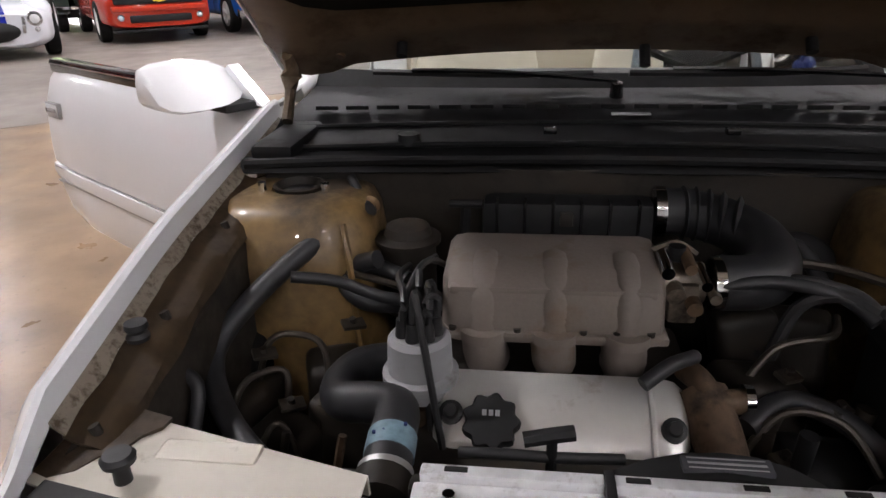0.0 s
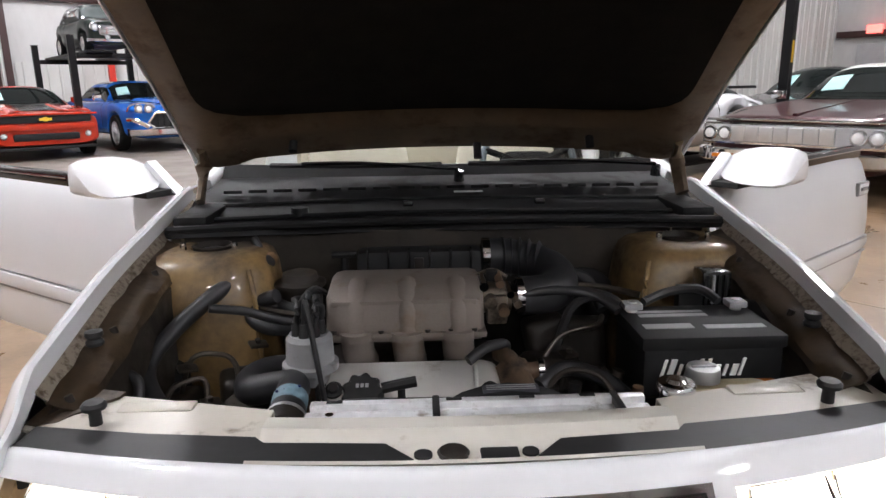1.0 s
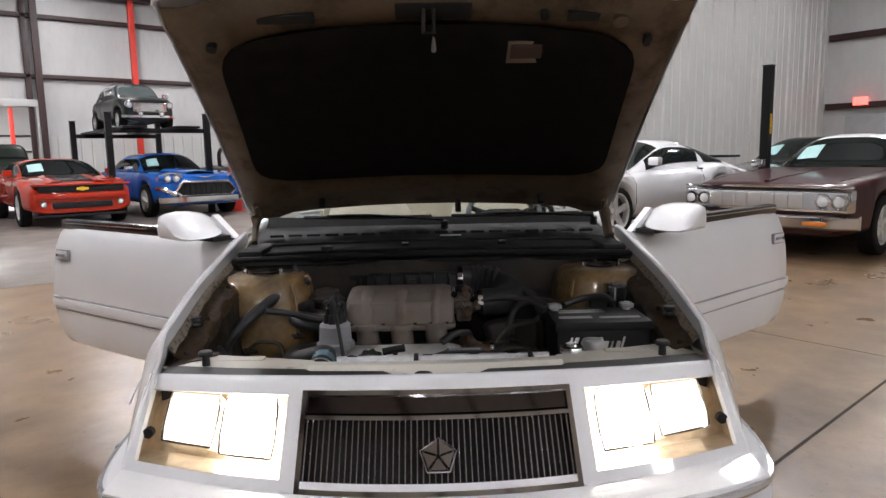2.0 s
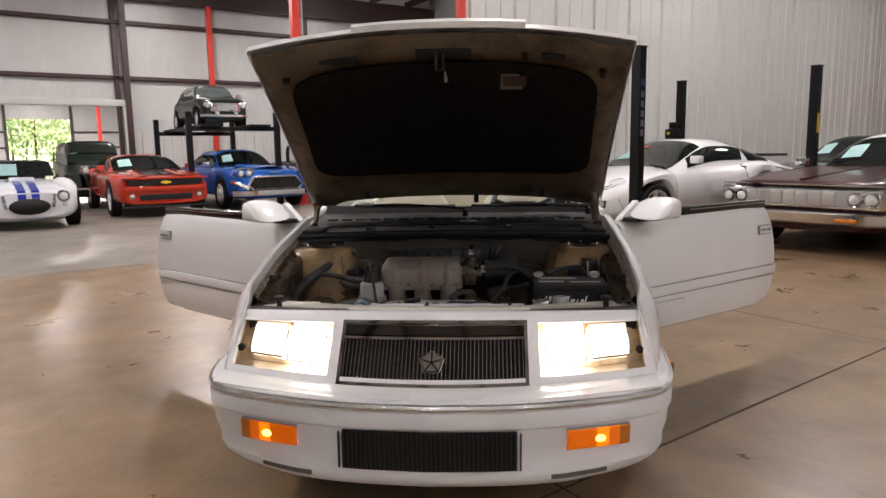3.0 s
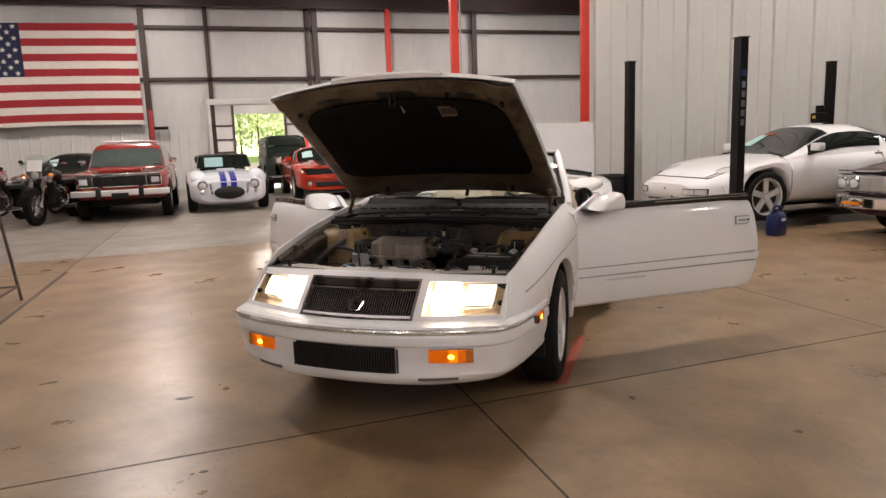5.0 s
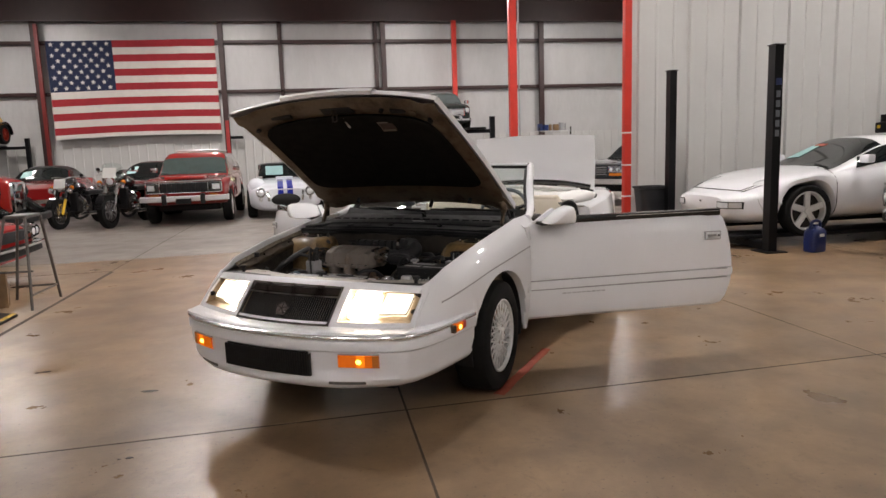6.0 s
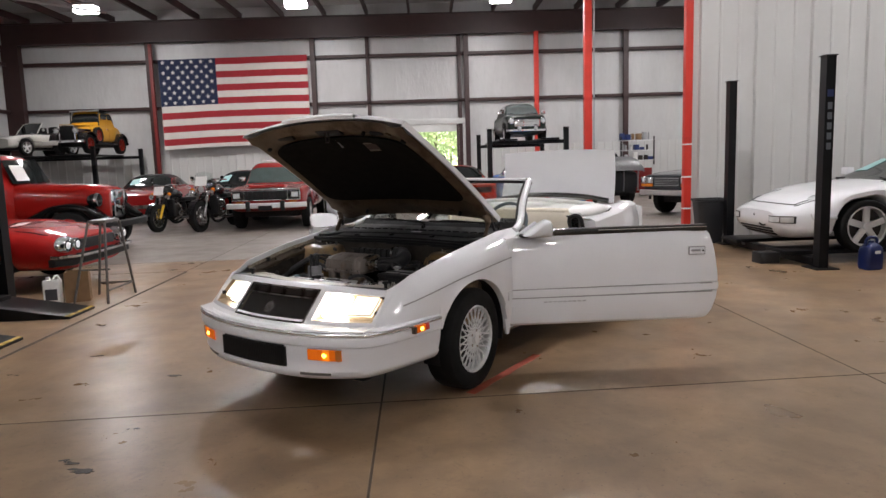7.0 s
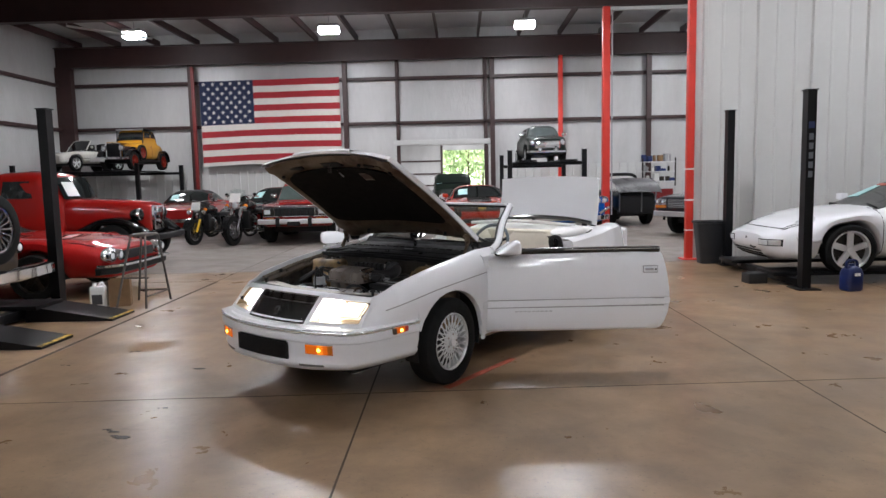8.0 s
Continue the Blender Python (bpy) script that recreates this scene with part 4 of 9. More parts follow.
bar(c, "bumper", 0.98, -0.06, 0.43, 0.15, 0.10, CHROME, 0.05, label="chrome bumper")
for s in (-1, 1):
    part("turn_signal", box(bmesh.new(), s * 0.62 - 0.12, s * 0.62 + 0.12, -0.172, -0.14, 0.40, 0.445, 0.008), AMBER, c)
part("hood_spear", prism(bmesh.new(), [(0.08, 0.84), (0.08, 0.872), (1.85, 0.978), (1.85, 0.94)], -0.025, 0.025, "x"), MAROON, c)
part("hood_trim", box(bmesh.new(), -0.93, 0.93, -0.04, 0.02, 0.79, 0.815, 0.008), CHROME, c)
part("side_trim", box(bmesh.new(), -0.966, -0.955, 0.3, 4.9, 0.70, 0.72, 0.004), CHROME, c)
mirrors(c, 0.88, 1.95, 1.02, CHROME)

# white sports coupe on the lift
SWHITE = paint("gloss_white_paint", (0.76, 0.77, 0.80))
c = parked("sports_coupe", "white sports coupe with five-spoke wheels on a lift", pose(5.31, 5.22, 0.12, 0, 0, -90), SWHITE, 4.5, 1.84, 1.27,
           [(0, 0.47), (0.05, 0.545), (0.2, 0.63), (0.6, 0.745), (1.4, 0.88), (1.7, 0.91), (3.3, 0.95), (4.2, 0.92), (4.5, 0.78)], 0.33, (0.97, 3.47), (1.42, 2.30, 2.95, 4.25, 0.79, 0.60), p=0.52, group="parked cars", widths=[(0, 0.44), (0.04, 0.62), (0.12, 0.75), (0.3, 0.85), (0.8, 0.90), (2.2, 0.89), (3.5, 0.92), (4.5, 0.74)], base=[(0, 0.34), (0.06, 0.24), (0.2, 0.16), (4.5, 0.2)], rim=ALLOY, rim_size=0.76, bgap=0.075, bpost=0.60, sign=True)
SC_W = [(0, 0.44), (0.04, 0.62), (0.12, 0.75), (0.3, 0.85), (0.8, 0.90), (2.2, 0.89), (3.5, 0.92), (4.5, 0.74)]
SC_T = [(0, 0.47), (0.05, 0.545), (0.2, 0.63), (0.6, 0.745), (1.4, 0.88), (1.7, 0.91), (3.3, 0.95), (4.2, 0.92), (4.5, 0.78)]
SC_B = [(0, 0.34), (0.06, 0.24), (0.2, 0.16), (4.5, 0.2)]


def coupe_top(x, y, off=0.002):
    """A point on the coupe's upper skin."""
    w, zt, zb = soft(SC_W, y), soft(SC_T, y), lerp(SC_B, y)
    k = 1 - 0.10 * max(0.0, 1 - y / 0.12) ** 2
    c_ = min(1.0, abs(x) / (w * k)) ** (1 / 0.52)
    return Vector((x, y, (zt + zb) / 2 + (zt - zb) / 2 * k * math.sqrt(1 - c_ * c_) ** 0.52 + off))


def coupe_front(x, z, off=0.0):
    """A point on the coupe's front skin at height z."""
    lo, hi = 0.0, 0.95
    for _ in range(28):
        y = (lo + hi) / 2
        w, zt, zb = soft(SC_W, y), soft(SC_T, y), lerp(SC_B, y)
        k = 1 - 0.10 * max(0.0, 1 - y / 0.12) ** 2
        a = abs(x) / (w * k)
        b = abs(z - (zt + zb) / 2) / ((zt - zb) / 2 * k)
        if a < 1 and b < 1 and a ** (2 / 0.52) + b ** (2 / 0.52) < 1:
            hi = y
        else:
            lo = y
    return Vector((x * (1 + off * 0.8), hi - off, z))


def nose_strip(name, x0, x1, z0, z1, off, material, label="", parent=None, nx=10, nz=3):
    rows = [[coupe_front(x0 + (x1 - x0) * i / nx, z0 + (z1 - z0) * k / nz, off) for i in range(nx + 1)] for k in range(nz + 1)]
    return part(name, sheet(bmesh.new(), rows, 0.010), material, parent or c, label)


for s in (-1, 1):
    q = nose_strip("fog_lamp_recess", s * 0.40, s * 0.715, 0.375, 0.465, 0.006, BLACK)
    nose_strip("fog_lamp", s * 0.415, s * 0.595, 0.386, 0.454, 0.013, LENS, "clear fog lamp lens", q)
    nose_strip("turn_lens", s * 0.605, s * 0.702, 0.386, 0.454, 0.013, SILVER, "silver-backed turn lens", q)
    part("pop_up_lamp", sheet(bmesh.new(), [[coupe_top(s * (0.60 + 0.11 * math.cos(a) * q_), 0.54 + 0.15 * math.sin(a) * q_, 0.006 + 0.012 * (1 - q_)) for a in [2 * math.pi * k / 16 for k in range(17)]] for q_ in (1.0, 0.8, 0.4, 0.02)], 0.006), LENS, c)
    part("hood_seam", tube(bmesh.new(), [coupe_top(s * 0.55, 0.24), coupe_top(s * 0.60, 0.36), coupe_top(s * 0.665, 0.75), coupe_top(s * 0.69, 1.0), coupe_top(s * 0.70, 1.38)], 0.005, 6, 5), BLACK, c)
    part("bumper_seam", tube(bmesh.new(), [coupe_front(s * (0.80 + 0.045 * k / 5), 0.50 - 0.04 * k, 0.002) for k in range(6)], 0.004, 6, 3), GREYP, c)
for z in (0.212, 0.250, 0.288):
    nose_strip("nose_slot", -0.40 - 0.3 * (z - 0.212), 0.40 + 0.3 * (z - 0.212), z, z + 0.015, 0.005, BLACK, nz=1)
part("badge", box(bmesh.new(), -0.03, 0.03, -0.012, 0.0, -0.022, 0.022, 0.006), BLACK, c, m=pose(0, 0.012, 0.45))
part("tow_cover", tube(bmesh.new(), [coupe_front(0.16, 0.345, 0.008), coupe_front(0.22, 0.325, 0.012), coupe_front(0.30, 0.335, 0.008)], 0.011, 6, 3), BLACK, c)
part("rear_spoiler", box(bmesh.new(), -0.66, 0.66, 4.05, 4.45, 0.98, 1.02, 0.015), BLACK, c)
part("hood_edge", tube(bmesh.new(), [coupe_top(0.55 * u, 0.185 + 0.055 * u ** 4) for u in (-1, -0.9, -0.7, -0.35, 0, 0.35, 0.7, 0.9, 1)], 0.007, 6, 3), BLACK, c)
for s in (-1, 1):
    part("side_marker", box(bmesh.new(), s * 0.868, s * 0.890, 0.44, 0.60, 0.43, 0.465, 0.005), LENS, c)
mirrors(c, 0.79, 1.80, 0.96, SWHITE)
SC_R = [(1.42, soft(SC_T, 1.42) - 0.04), (2.30, 1.27), (2.95, 1.27), (4.25, 0.87)]
tilt = math.degrees(math.atan2(soft(SC_R, 2.08) - soft(SC_R, 1.98), 0.1))
part("red_sticker", box(bmesh.new(), -0.1, 0.1, -0.035, 0.035, 0.0, 0.004), RED_TAPE, c, m=pose(-0.25, 2.03, soft(SC_R, 2.03) + 0.012, tilt, 0, 0))

# black coupe further along
c = parked("black_coupe", "black coupe parked beyond the lift", pose(10.2, 4.75, 0, 0, 0, -90) @ Matrix.Diagonal((1, 1, 1.08, 1)), DARKP, 4.6, 1.8, 1.33,
           [(0, 0.72), (0.3, 0.82), (1.5, 0.93), (3.8, 0.98), (4.6, 0.9)], 0.33, (0.9, 3.6), (1.5, 2.2, 3.1, 3.9, 0.76, 0.58), sign=True, p=0.4, group="parked cars")
bar(c, "bumper", 0.88, -0.05, 0.45, 0.12, 0.08, BLACK)

# dark suv in the rear bay
CHARCOAL = paint("charcoal_paint", (0.02, 0.022, 0.026))
c = parked("dark_suv", "charcoal suv with square grille", pose(6.45, 11.7, 0, 0, 0, -60) @ Matrix.Diagonal((0.90, 0.95, 0.97, 1)), CHARCOAL, 4.7, 1.85, 1.50,
           [(0, 0.96), (0.25, 1.02), (1.4, 1.08), (4.7, 1.06)], 0.38, (0.85, 3.5), (1.42, 1.95, 4.3, 4.6, 0.80, 0.66), base=[(0, 0.5), (4.7, 0.46)], p=0.28, square=0.45, group="parked cars")
part("grille", box(bmesh.new(), -0.40, 0.40, -0.03, 0.1, 0.70, 0.92, 0.02), BLACK, c)
for k in range(5):
    part("grille_bar", box(bmesh.new(), -0.38, 0.38, -0.038, -0.028, 0.725 + 0.042 * k, 0.735 + 0.042 * k), GREYP, c)
for s in (-1, 1):
    part("lamp_panel", box(bmesh.new(), s * 0.43, s * 0.85, -0.035, 0.1, 0.78, 0.93, 0.015), CHROME, c)
    for k in (0, 1):
        lamp_round(c, s * (0.54 + 0.19 * k), -0.045, 0.855, 0.06)
    lamp_rect(c, s * 0.64, -0.025, 0.735, 0.36, 0.07, AMBER, "turn_signal")
    part("fender_flare", tube(bmesh.new(), [(s * 0.93, 0.85 + 0.46 * math.cos(radians(a)), 0.36 + 0.46 * math.sin(radians(a))) for a in range(0, 181, 20)], 0.035, 8, 3), BLACK, c)
bar(c, "bumper", 0.92, -0.06, 0.56, 0.13, 0.10, SILVER, 0.04, label="dull silver bumper")

# grey bodied hot rod with a raised panel
GREYM = mat("bare_grey_metal", (0.20, 0.20, 0.205), 0.3, 0.7, var=0.15, dirt=(0.06, 0.06, 0.06), dirt_amount=0.3)
c = parked("project_car", "black project car with a raised bare metal panel", pose(6.42, 15.5, 0, 0, 0, 8), DARKP, 4.0, 1.35, 1.3, [(0, 0.98), (0.3, 1.04), (1.5, 1.1), (4.0, 0.9)], 0.36, (0.7, 3.2), None, p=0.4, group="parked cars", base=[(0, 0.42), (4, 0.4)])
part("open_bay", box(bmesh.new(), -0.52, 0.52, -0.03, 0.25, 0.36, 0.94, 0.03), BLACK, c)
part("raised_panel", sheet(bmesh.new(), [[(-0.66, y - 0.06, z - 0.03), (-0.6, y, z), (0, y + 0.02, z + 0.02), (0.6, y, z), (0.66, y - 0.06, z - 0.03)] for y, z in ((0.62, 1.40), (0.35, 1.36), (0.08, 1.25), (-0.12, 1.10), (-0.18, 1.00))], 0.02), GREYM, c, "bare metal raised panel")
for x in (-0.55, 0.12, 0.55):
    part("bay_post", tube(bmesh.new(), [(x, -0.05, 0.42), (x, -0.07, 1.02)], 0.018, 8, 1), GREYM, c)
part("roll_hoop", tube(bmesh.new(), [(-0.50, 1.3, 1.0), (-0.46, 1.3, 1.46), (0, 1.3, 1.53), (0.46, 1.3, 1.46), (0.50, 1.3, 1.0)], 0.05, 8, 5), BLACK, c)

# small saloon up on a lift
MGREEN = mat("dark_british_green", (0.010, 0.016, 0.014), 0.4, var=0.1, coat=0.5, spec=0.15)
c = parked("small_saloon", "small dark green saloon raised on a lift", pose(3.86, 15.9, 1.96, 0, 0, 3) @ Matrix.Diagonal((0.88, 0.92, 0.93, 1)), MGREEN, 3.05, 1.42, 1.22,
           [(0, 0.72), (0.12, 0.80), (0.8, 0.86), (2.6, 0.84), (3.05, 0.8)], 0.25, (0.5, 2.55), (0.8, 1.08, 2.4, 2.8, 0.60, 0.50), p=0.5, square=0.72, group="parked cars", roof=MGREEN, glass=mat("reflecting_saloon_glass", (0.10, 0.12, 0.12), 0.06, coat=1.0), base=[(0, 0.18), (3.05, 0.2)])
part("grille", box(bmesh.new(), -0.44, 0.44, -0.03, 0.1, 0.40, 0.66, 0.05), CHROME, c)
for i in range(5):
    part("grille_bar", box(bmesh.new(), -0.40, 0.40, -0.04, 0.0, 0.435 + 0.044 * i, 0.447 + 0.044 * i), GREYP, c)
for s in (-1, 1):
    lamp_round(c, s * 0.52, -0.01, 0.60, 0.09)
    lamp_round(c, s * 0.27, -0.08, 0.37, 0.06, name="spot_lamp")
bar(c, "bumper", 0.68, -0.03, 0.31, 0.08, 0.05, CHROME, 0.05)
mirrors(c, 0.68, 0.9, 0.9, CHROME)


# ---- four-post lifts ----
def lift(name, label, m, w, l, h, deck, text=False, near=(True, True, True, True)):
    """Posts at the corners of w (across) by l (along y); runways at height deck."""
    ob = thing(name, label, "lift", m, "car lifts")
    for (x, y), on in zip(((-w / 2, 0), (w / 2, 0), (-w / 2, l), (w / 2, l)), near):
        bm = bmesh.new()
        s = 0.065
        box(bm, x - s, x + s, y - 0.055, y - 0.045, 0, h)
        box(bm, x - s, x - s + 0.01, y - 0.045, y + 0.055, 0, h)
        box(bm, x + s - 0.01, x + s, y - 0.045, y + 0.055, 0, h)
        box(bm, x - s, x + s, y + 0.035, y + 0.045, 0, h)
        box(bm, x - s - 0.01, x + s + 0.01, y - 0.07, y + 0.07, h, h + 0.012)
        p = part("post", bm, LIFT_BLACK, ob, smooth=0)
        part("foot_plate", box(bmesh.new(), x - 0.16, x + 0.16, y - 0.14, y + 0.14, 0, 0.015, 0.004), LIFT_BLACK, p)
    for y in (0.0, l):
        part("crossbeam", box(bmesh.new(), -w / 2 + 0.07, w / 2 - 0.07, y - 0.06, y + 0.06, deck - 0.12, deck - 0.02, 0.008), LIFT_BLACK, ob)
    for s in (-1, 1):
        part("runway", box(bmesh.new(), s * w * 0.27 - 0.25, s * w * 0.27 + 0.25, -0.25, l + 0.25, deck - 0.02, deck + 0.03, 0.008), LIFT_BLACK, ob)
    return ob


lf = lift("four_post_lift", "black four-post lift standing low under a white coupe", pose(5.56, 5.3, 0, 0, 0, -90), 2.46, 4.0, 2.46, 0.14)
# plain grey marks down the near post
GREY_MARK = mat("grey_marks", (0.13, 0.145, 0.17), 0.5)
for k in range(5):
    zz = 1.86 - 0.115 * k
    part("grey_mark", box(bmesh.new(), 1.296, 1.299, -0.026, 0.026, zz, zz + 0.078), GREY_MARK, lf)
part("blue_mark", box(bmesh.new(), 1.296, 1.299, -0.036, 0.036, 2.00, 2.08), BLUE_PLASTIC, lf)
for y in (0.4, 1.2):
    part("cable_clip", box(bmesh.new(), -1.0 + y, -0.94 + y, -0.09, -0.06, 0.07, 0.12, 0.006), GREYP, lf)
lift("four_post_lift", "black four-post lift carrying a small saloon", pose(3.68, 14.62, 0), 2.08, 3.8, 2.24, 1.94)
lift("four_post_lift", "black four-post lift carrying vintage cars", pose(-11.85, 18.2, 0, 0, 0, 0), 4.3, 3.6, 2.25, 2.02)
lift("four_post_lift", "tall black four-post lift with loading ramps", pose(-3.62, 2.2, 0, 0, 0, 90), 2.5, 4.2, 2.38, 0.16)
part("yellow_label", box(bmesh.new(), 1.296, 1.299, 3.97, 4.03, 1.45, 1.75), YELLOW, lf)
pu = part("power_unit", box(bmesh.new(), -1.36, -1.14, 3.72, 3.92, 1.42, 1.60, 0.03), LIFT_BLACK, lf, "black electric power unit")
part("motor", cyl(bmesh.new(), (-1.25, 3.82, 1.60), (-1.25, 3.82, 1.72), 0.07, None, 20), LIFT_BLACK, pu)
part("yellow_tag", box(bmesh.new(), -1.30, -1.24, 3.715, 3.72, 1.50, 1.55), YELLOW, pu)
WORN_YELLOW = mat("worn_yellow_paint", (0.42, 0.27, 0.03), 0.6, var=0.3, scale=12, dirt=(0.03, 0.025, 0.02), dirt_amount=0.5, dirt_scale=18)
for y in (2.95, 1.70):
    r = thing("loading_ramp", "black steel ramp with yellow striped lip", "ramp", pose(-3.55, y, 0), "loading ramps")
    part("plate", prism(bmesh.new(), [(0, 0.0), (0, 0.15), (0.12, 0.16), (0.97, 0.02), (0.97, 0.0)], -0.25, 0.25, "y"), LIFT_BLACK, r, smooth=0)
    part("yellow_lip", prism(bmesh.new(), [(0.93, 0.0295), (0.965, 0.0235), (0.965, 0.027), (0.93, 0.033)], -0.25, 0.25, "y"), WORN_YELLOW, r, smooth=0)

# vintage yellow car and white coupe on the far lift
WHEEL_RED = paint("wheel_red", (0.24, 0.022, 0.012))
YEL = paint("mustard_yellow_paint", (0.50, 0.25, 0.02))
c = parked("vintage_coupe", "mustard yellow vintage coupe on a lift", pose(-10.6, 18.5, 2.05, 0, 0, -5) @ Matrix.Diagonal((0.9, 0.84, 0.92, 1)), YEL, 3.2, 1.3, 1.55, [(0, 0.86), (0.3, 0.98), (1.2, 1.04), (2.6, 1.04), (3.2, 0.7)], 0.34, (0.35, 2.6), (1.2, 1.25, 2.15, 2.25, 0.56, 0.54), p=0.36, square=0.5, group="parked cars", widths=[(0, 0.26), (0.9, 0.36), (1.25, 0.58), (2.3, 0.58), (3.2, 0.4)], base=[(0, 0.42), (3.2, 0.42)], rim=WHEEL_RED, spokes=12, roof=BLACK)
part("top_cover", box(bmesh.new(), -0.55, 0.55, 1.22, 2.2, 1.565, 1.60, 0.015), BLACK, c)
part("radiator", box(bmesh.new(), -0.27, 0.27, -0.06, 0.06, 0.42, 0.96, 0.03), BLACK, c)
part("radiator_shell", tube(bmesh.new(), [(-0.28, -0.04, 0.42), (-0.28, -0.04, 0.9), (-0.2, -0.04, 0.98), (0.2, -0.04, 0.98), (0.28, -0.04, 0.9), (0.28, -0.04, 0.42)], 0.025, 8, 3), CHROME, c)
part("hood_top", box(bmesh.new(), -0.30, 0.30, 0.02, 1.2, 0.98, 1.03, 0.02), YEL, c)
part("front_plate", box(bmesh.new(), -0.74, -0.16, -0.44, -0.42, 0.30, 0.43, 0.004), PAPER, c, "long white plate on the bumper")
bar(c, "bumper", 0.66, -0.35, 0.42, 0.1, 0.03, CHROME)
for s in (-1, 1):
    lamp_round(c, s * 0.36, -0.1, 0.80, 0.1)
    for yc, mm in ((0.35, 0), (2.6, 0)):
        rows = [[(s * x, yc + 0.46 * math.cos(a), 0.34 + 0.44 * math.sin(a)) for x in (0.42, 0.54, 0.68)] for a in [radians(dg) for dg in range(0, 181, 15)]]
        part("wing", sheet(bmesh.new(), rows, 0.02), BLACK_GLOSS, c)
    wheel(c, s * 0.58, 0.98, 0.66, 0.30, 0.13, WHEEL_RED, 12, s)
    part("running_board", box(bmesh.new(), s * 0.44, s * 0.68, 0.75, 2.2, 0.34, 0.38, 0.01), BLACK, c)
    part("screen_post", tube(bmesh.new(), [(s * 0.54, 1.16, 1.02), (s * 0.54, 1.22, 1.56)], 0.025, 6, 1), BLACK, c)
    part("hood_side", box(bmesh.new(), s * 0.30, s * 0.385, 0.05, 1.15, 0.48, 0.88, 0.02), BLACK_GLOSS, c)
part("screen_header", box(bmesh.new(), -0.56, 0.56, 1.17, 1.24, 1.53, 1.58, 0.01), SILVER, c)
OLDWHITE = paint("old_ivory_paint", (0.50, 0.49, 0.45))
c = parked("open_roadster", "ivory open roadster with black seats on a lift", pose(-13.3, 19.2, 2.05, 0, 0, -28) @ Matrix.Diagonal((0.92, 0.78, 1, 1)), OLDWHITE, 3.6, 1.6, 1.1, [(0, 0.58), (0.2, 0.66), (0.9, 0.74), (1.4, 0.76), (3.0, 0.72), (3.6, 0.6)], 0.29, (0.7, 2.8), None, p=0.45, group="parked cars")
part("cockpit", box(bmesh.new(), -0.62, 0.62, 1.45, 2.5, 0.70, 0.78, 0.03), BLACK, c, "dark open cockpit")
for s in (-1, 1):
    part("seat_back", box(bmesh.new(), s * 0.34 - 0.22, s * 0.34 + 0.22, 2.2, 2.36, 0.74, 1.02, 0.06), BLACK, c)
    part("screen_post", tube(bmesh.new(), [(s * 0.64, 1.30, 0.76), (s * 0.56, 1.62, 1.12)], 0.022, 8, 1), OLDWHITE, c)
    part("door_mirror", ball(bmesh.new(), (s * 0.74, 1.5, 0.88), 0.07, (1.1, 0.5, 0.8)), OLDWHITE, c)
part("screen_header", tube(bmesh.new(), [(-0.56, 1.62, 1.12), (0, 1.57, 1.14), (0.56, 1.62, 1.12)], 0.018, 8, 3), OLDWHITE, c)
part("screen", sheet(bmesh.new(), [[(-0.62, 1.31, 0.77), (0, 1.24, 0.78), (0.62, 1.31, 0.77)], [(-0.55, 1.61, 1.11), (0, 1.56, 1.13), (0.55, 1.61, 1.11)]], 0.006), DARKGLASS, c)
part("side_moulding", box(bmesh.new(), 0.79, 0.806, 0.3, 3.3, 0.46, 0.475, 0.004), BLACK, c)

# red vintage truck, facing the aisle
WING_BLACK = mat("deep_black_enamel", (0.004, 0.004, 0.004), 0.07, var=0.1, spec=0.2)
TRED = paint("truck_red_paint", (0.30, 0.007, 0.005), 0.18)
c = thing("vintage_truck", "red vintage truck with black front wings", "truck", pose(-4.75, 8.7, 0, 0, 0, 90), "parked cars")
part("hood", hull(1.6, [(0, 0.34), (0.15, 0.40), (1.6, 0.62)], [(0, 1.14), (0.3, 1.20), (1.6, 1.26)], [(0, 0.58), (1.6, 0.56)], 0.1, (), 0.5), TRED, c)
part("cab", hull(1.6, [(0, 0.66), (0.4, 0.74), (1.6, 0.70)], [(0, 1.2), (0.35, 1.74), (0.7, 1.80), (1.3, 1.78), (1.6, 1.5)], [(0, 0.45), (1.6, 0.45)], 0.1, (), 0.42), TRED, c, m=pose(0, 1.5, 0))
part("windshield", sheet(bmesh.new(), [[(-0.58, 1.50, 1.25), (0, 1.45, 1.25), (0.58, 1.50, 1.25)], [(-0.52, 1.70, 1.66), (0, 1.65, 1.67), (0.52, 1.70, 1.66)]], 0.01), DARKGLASS, c)
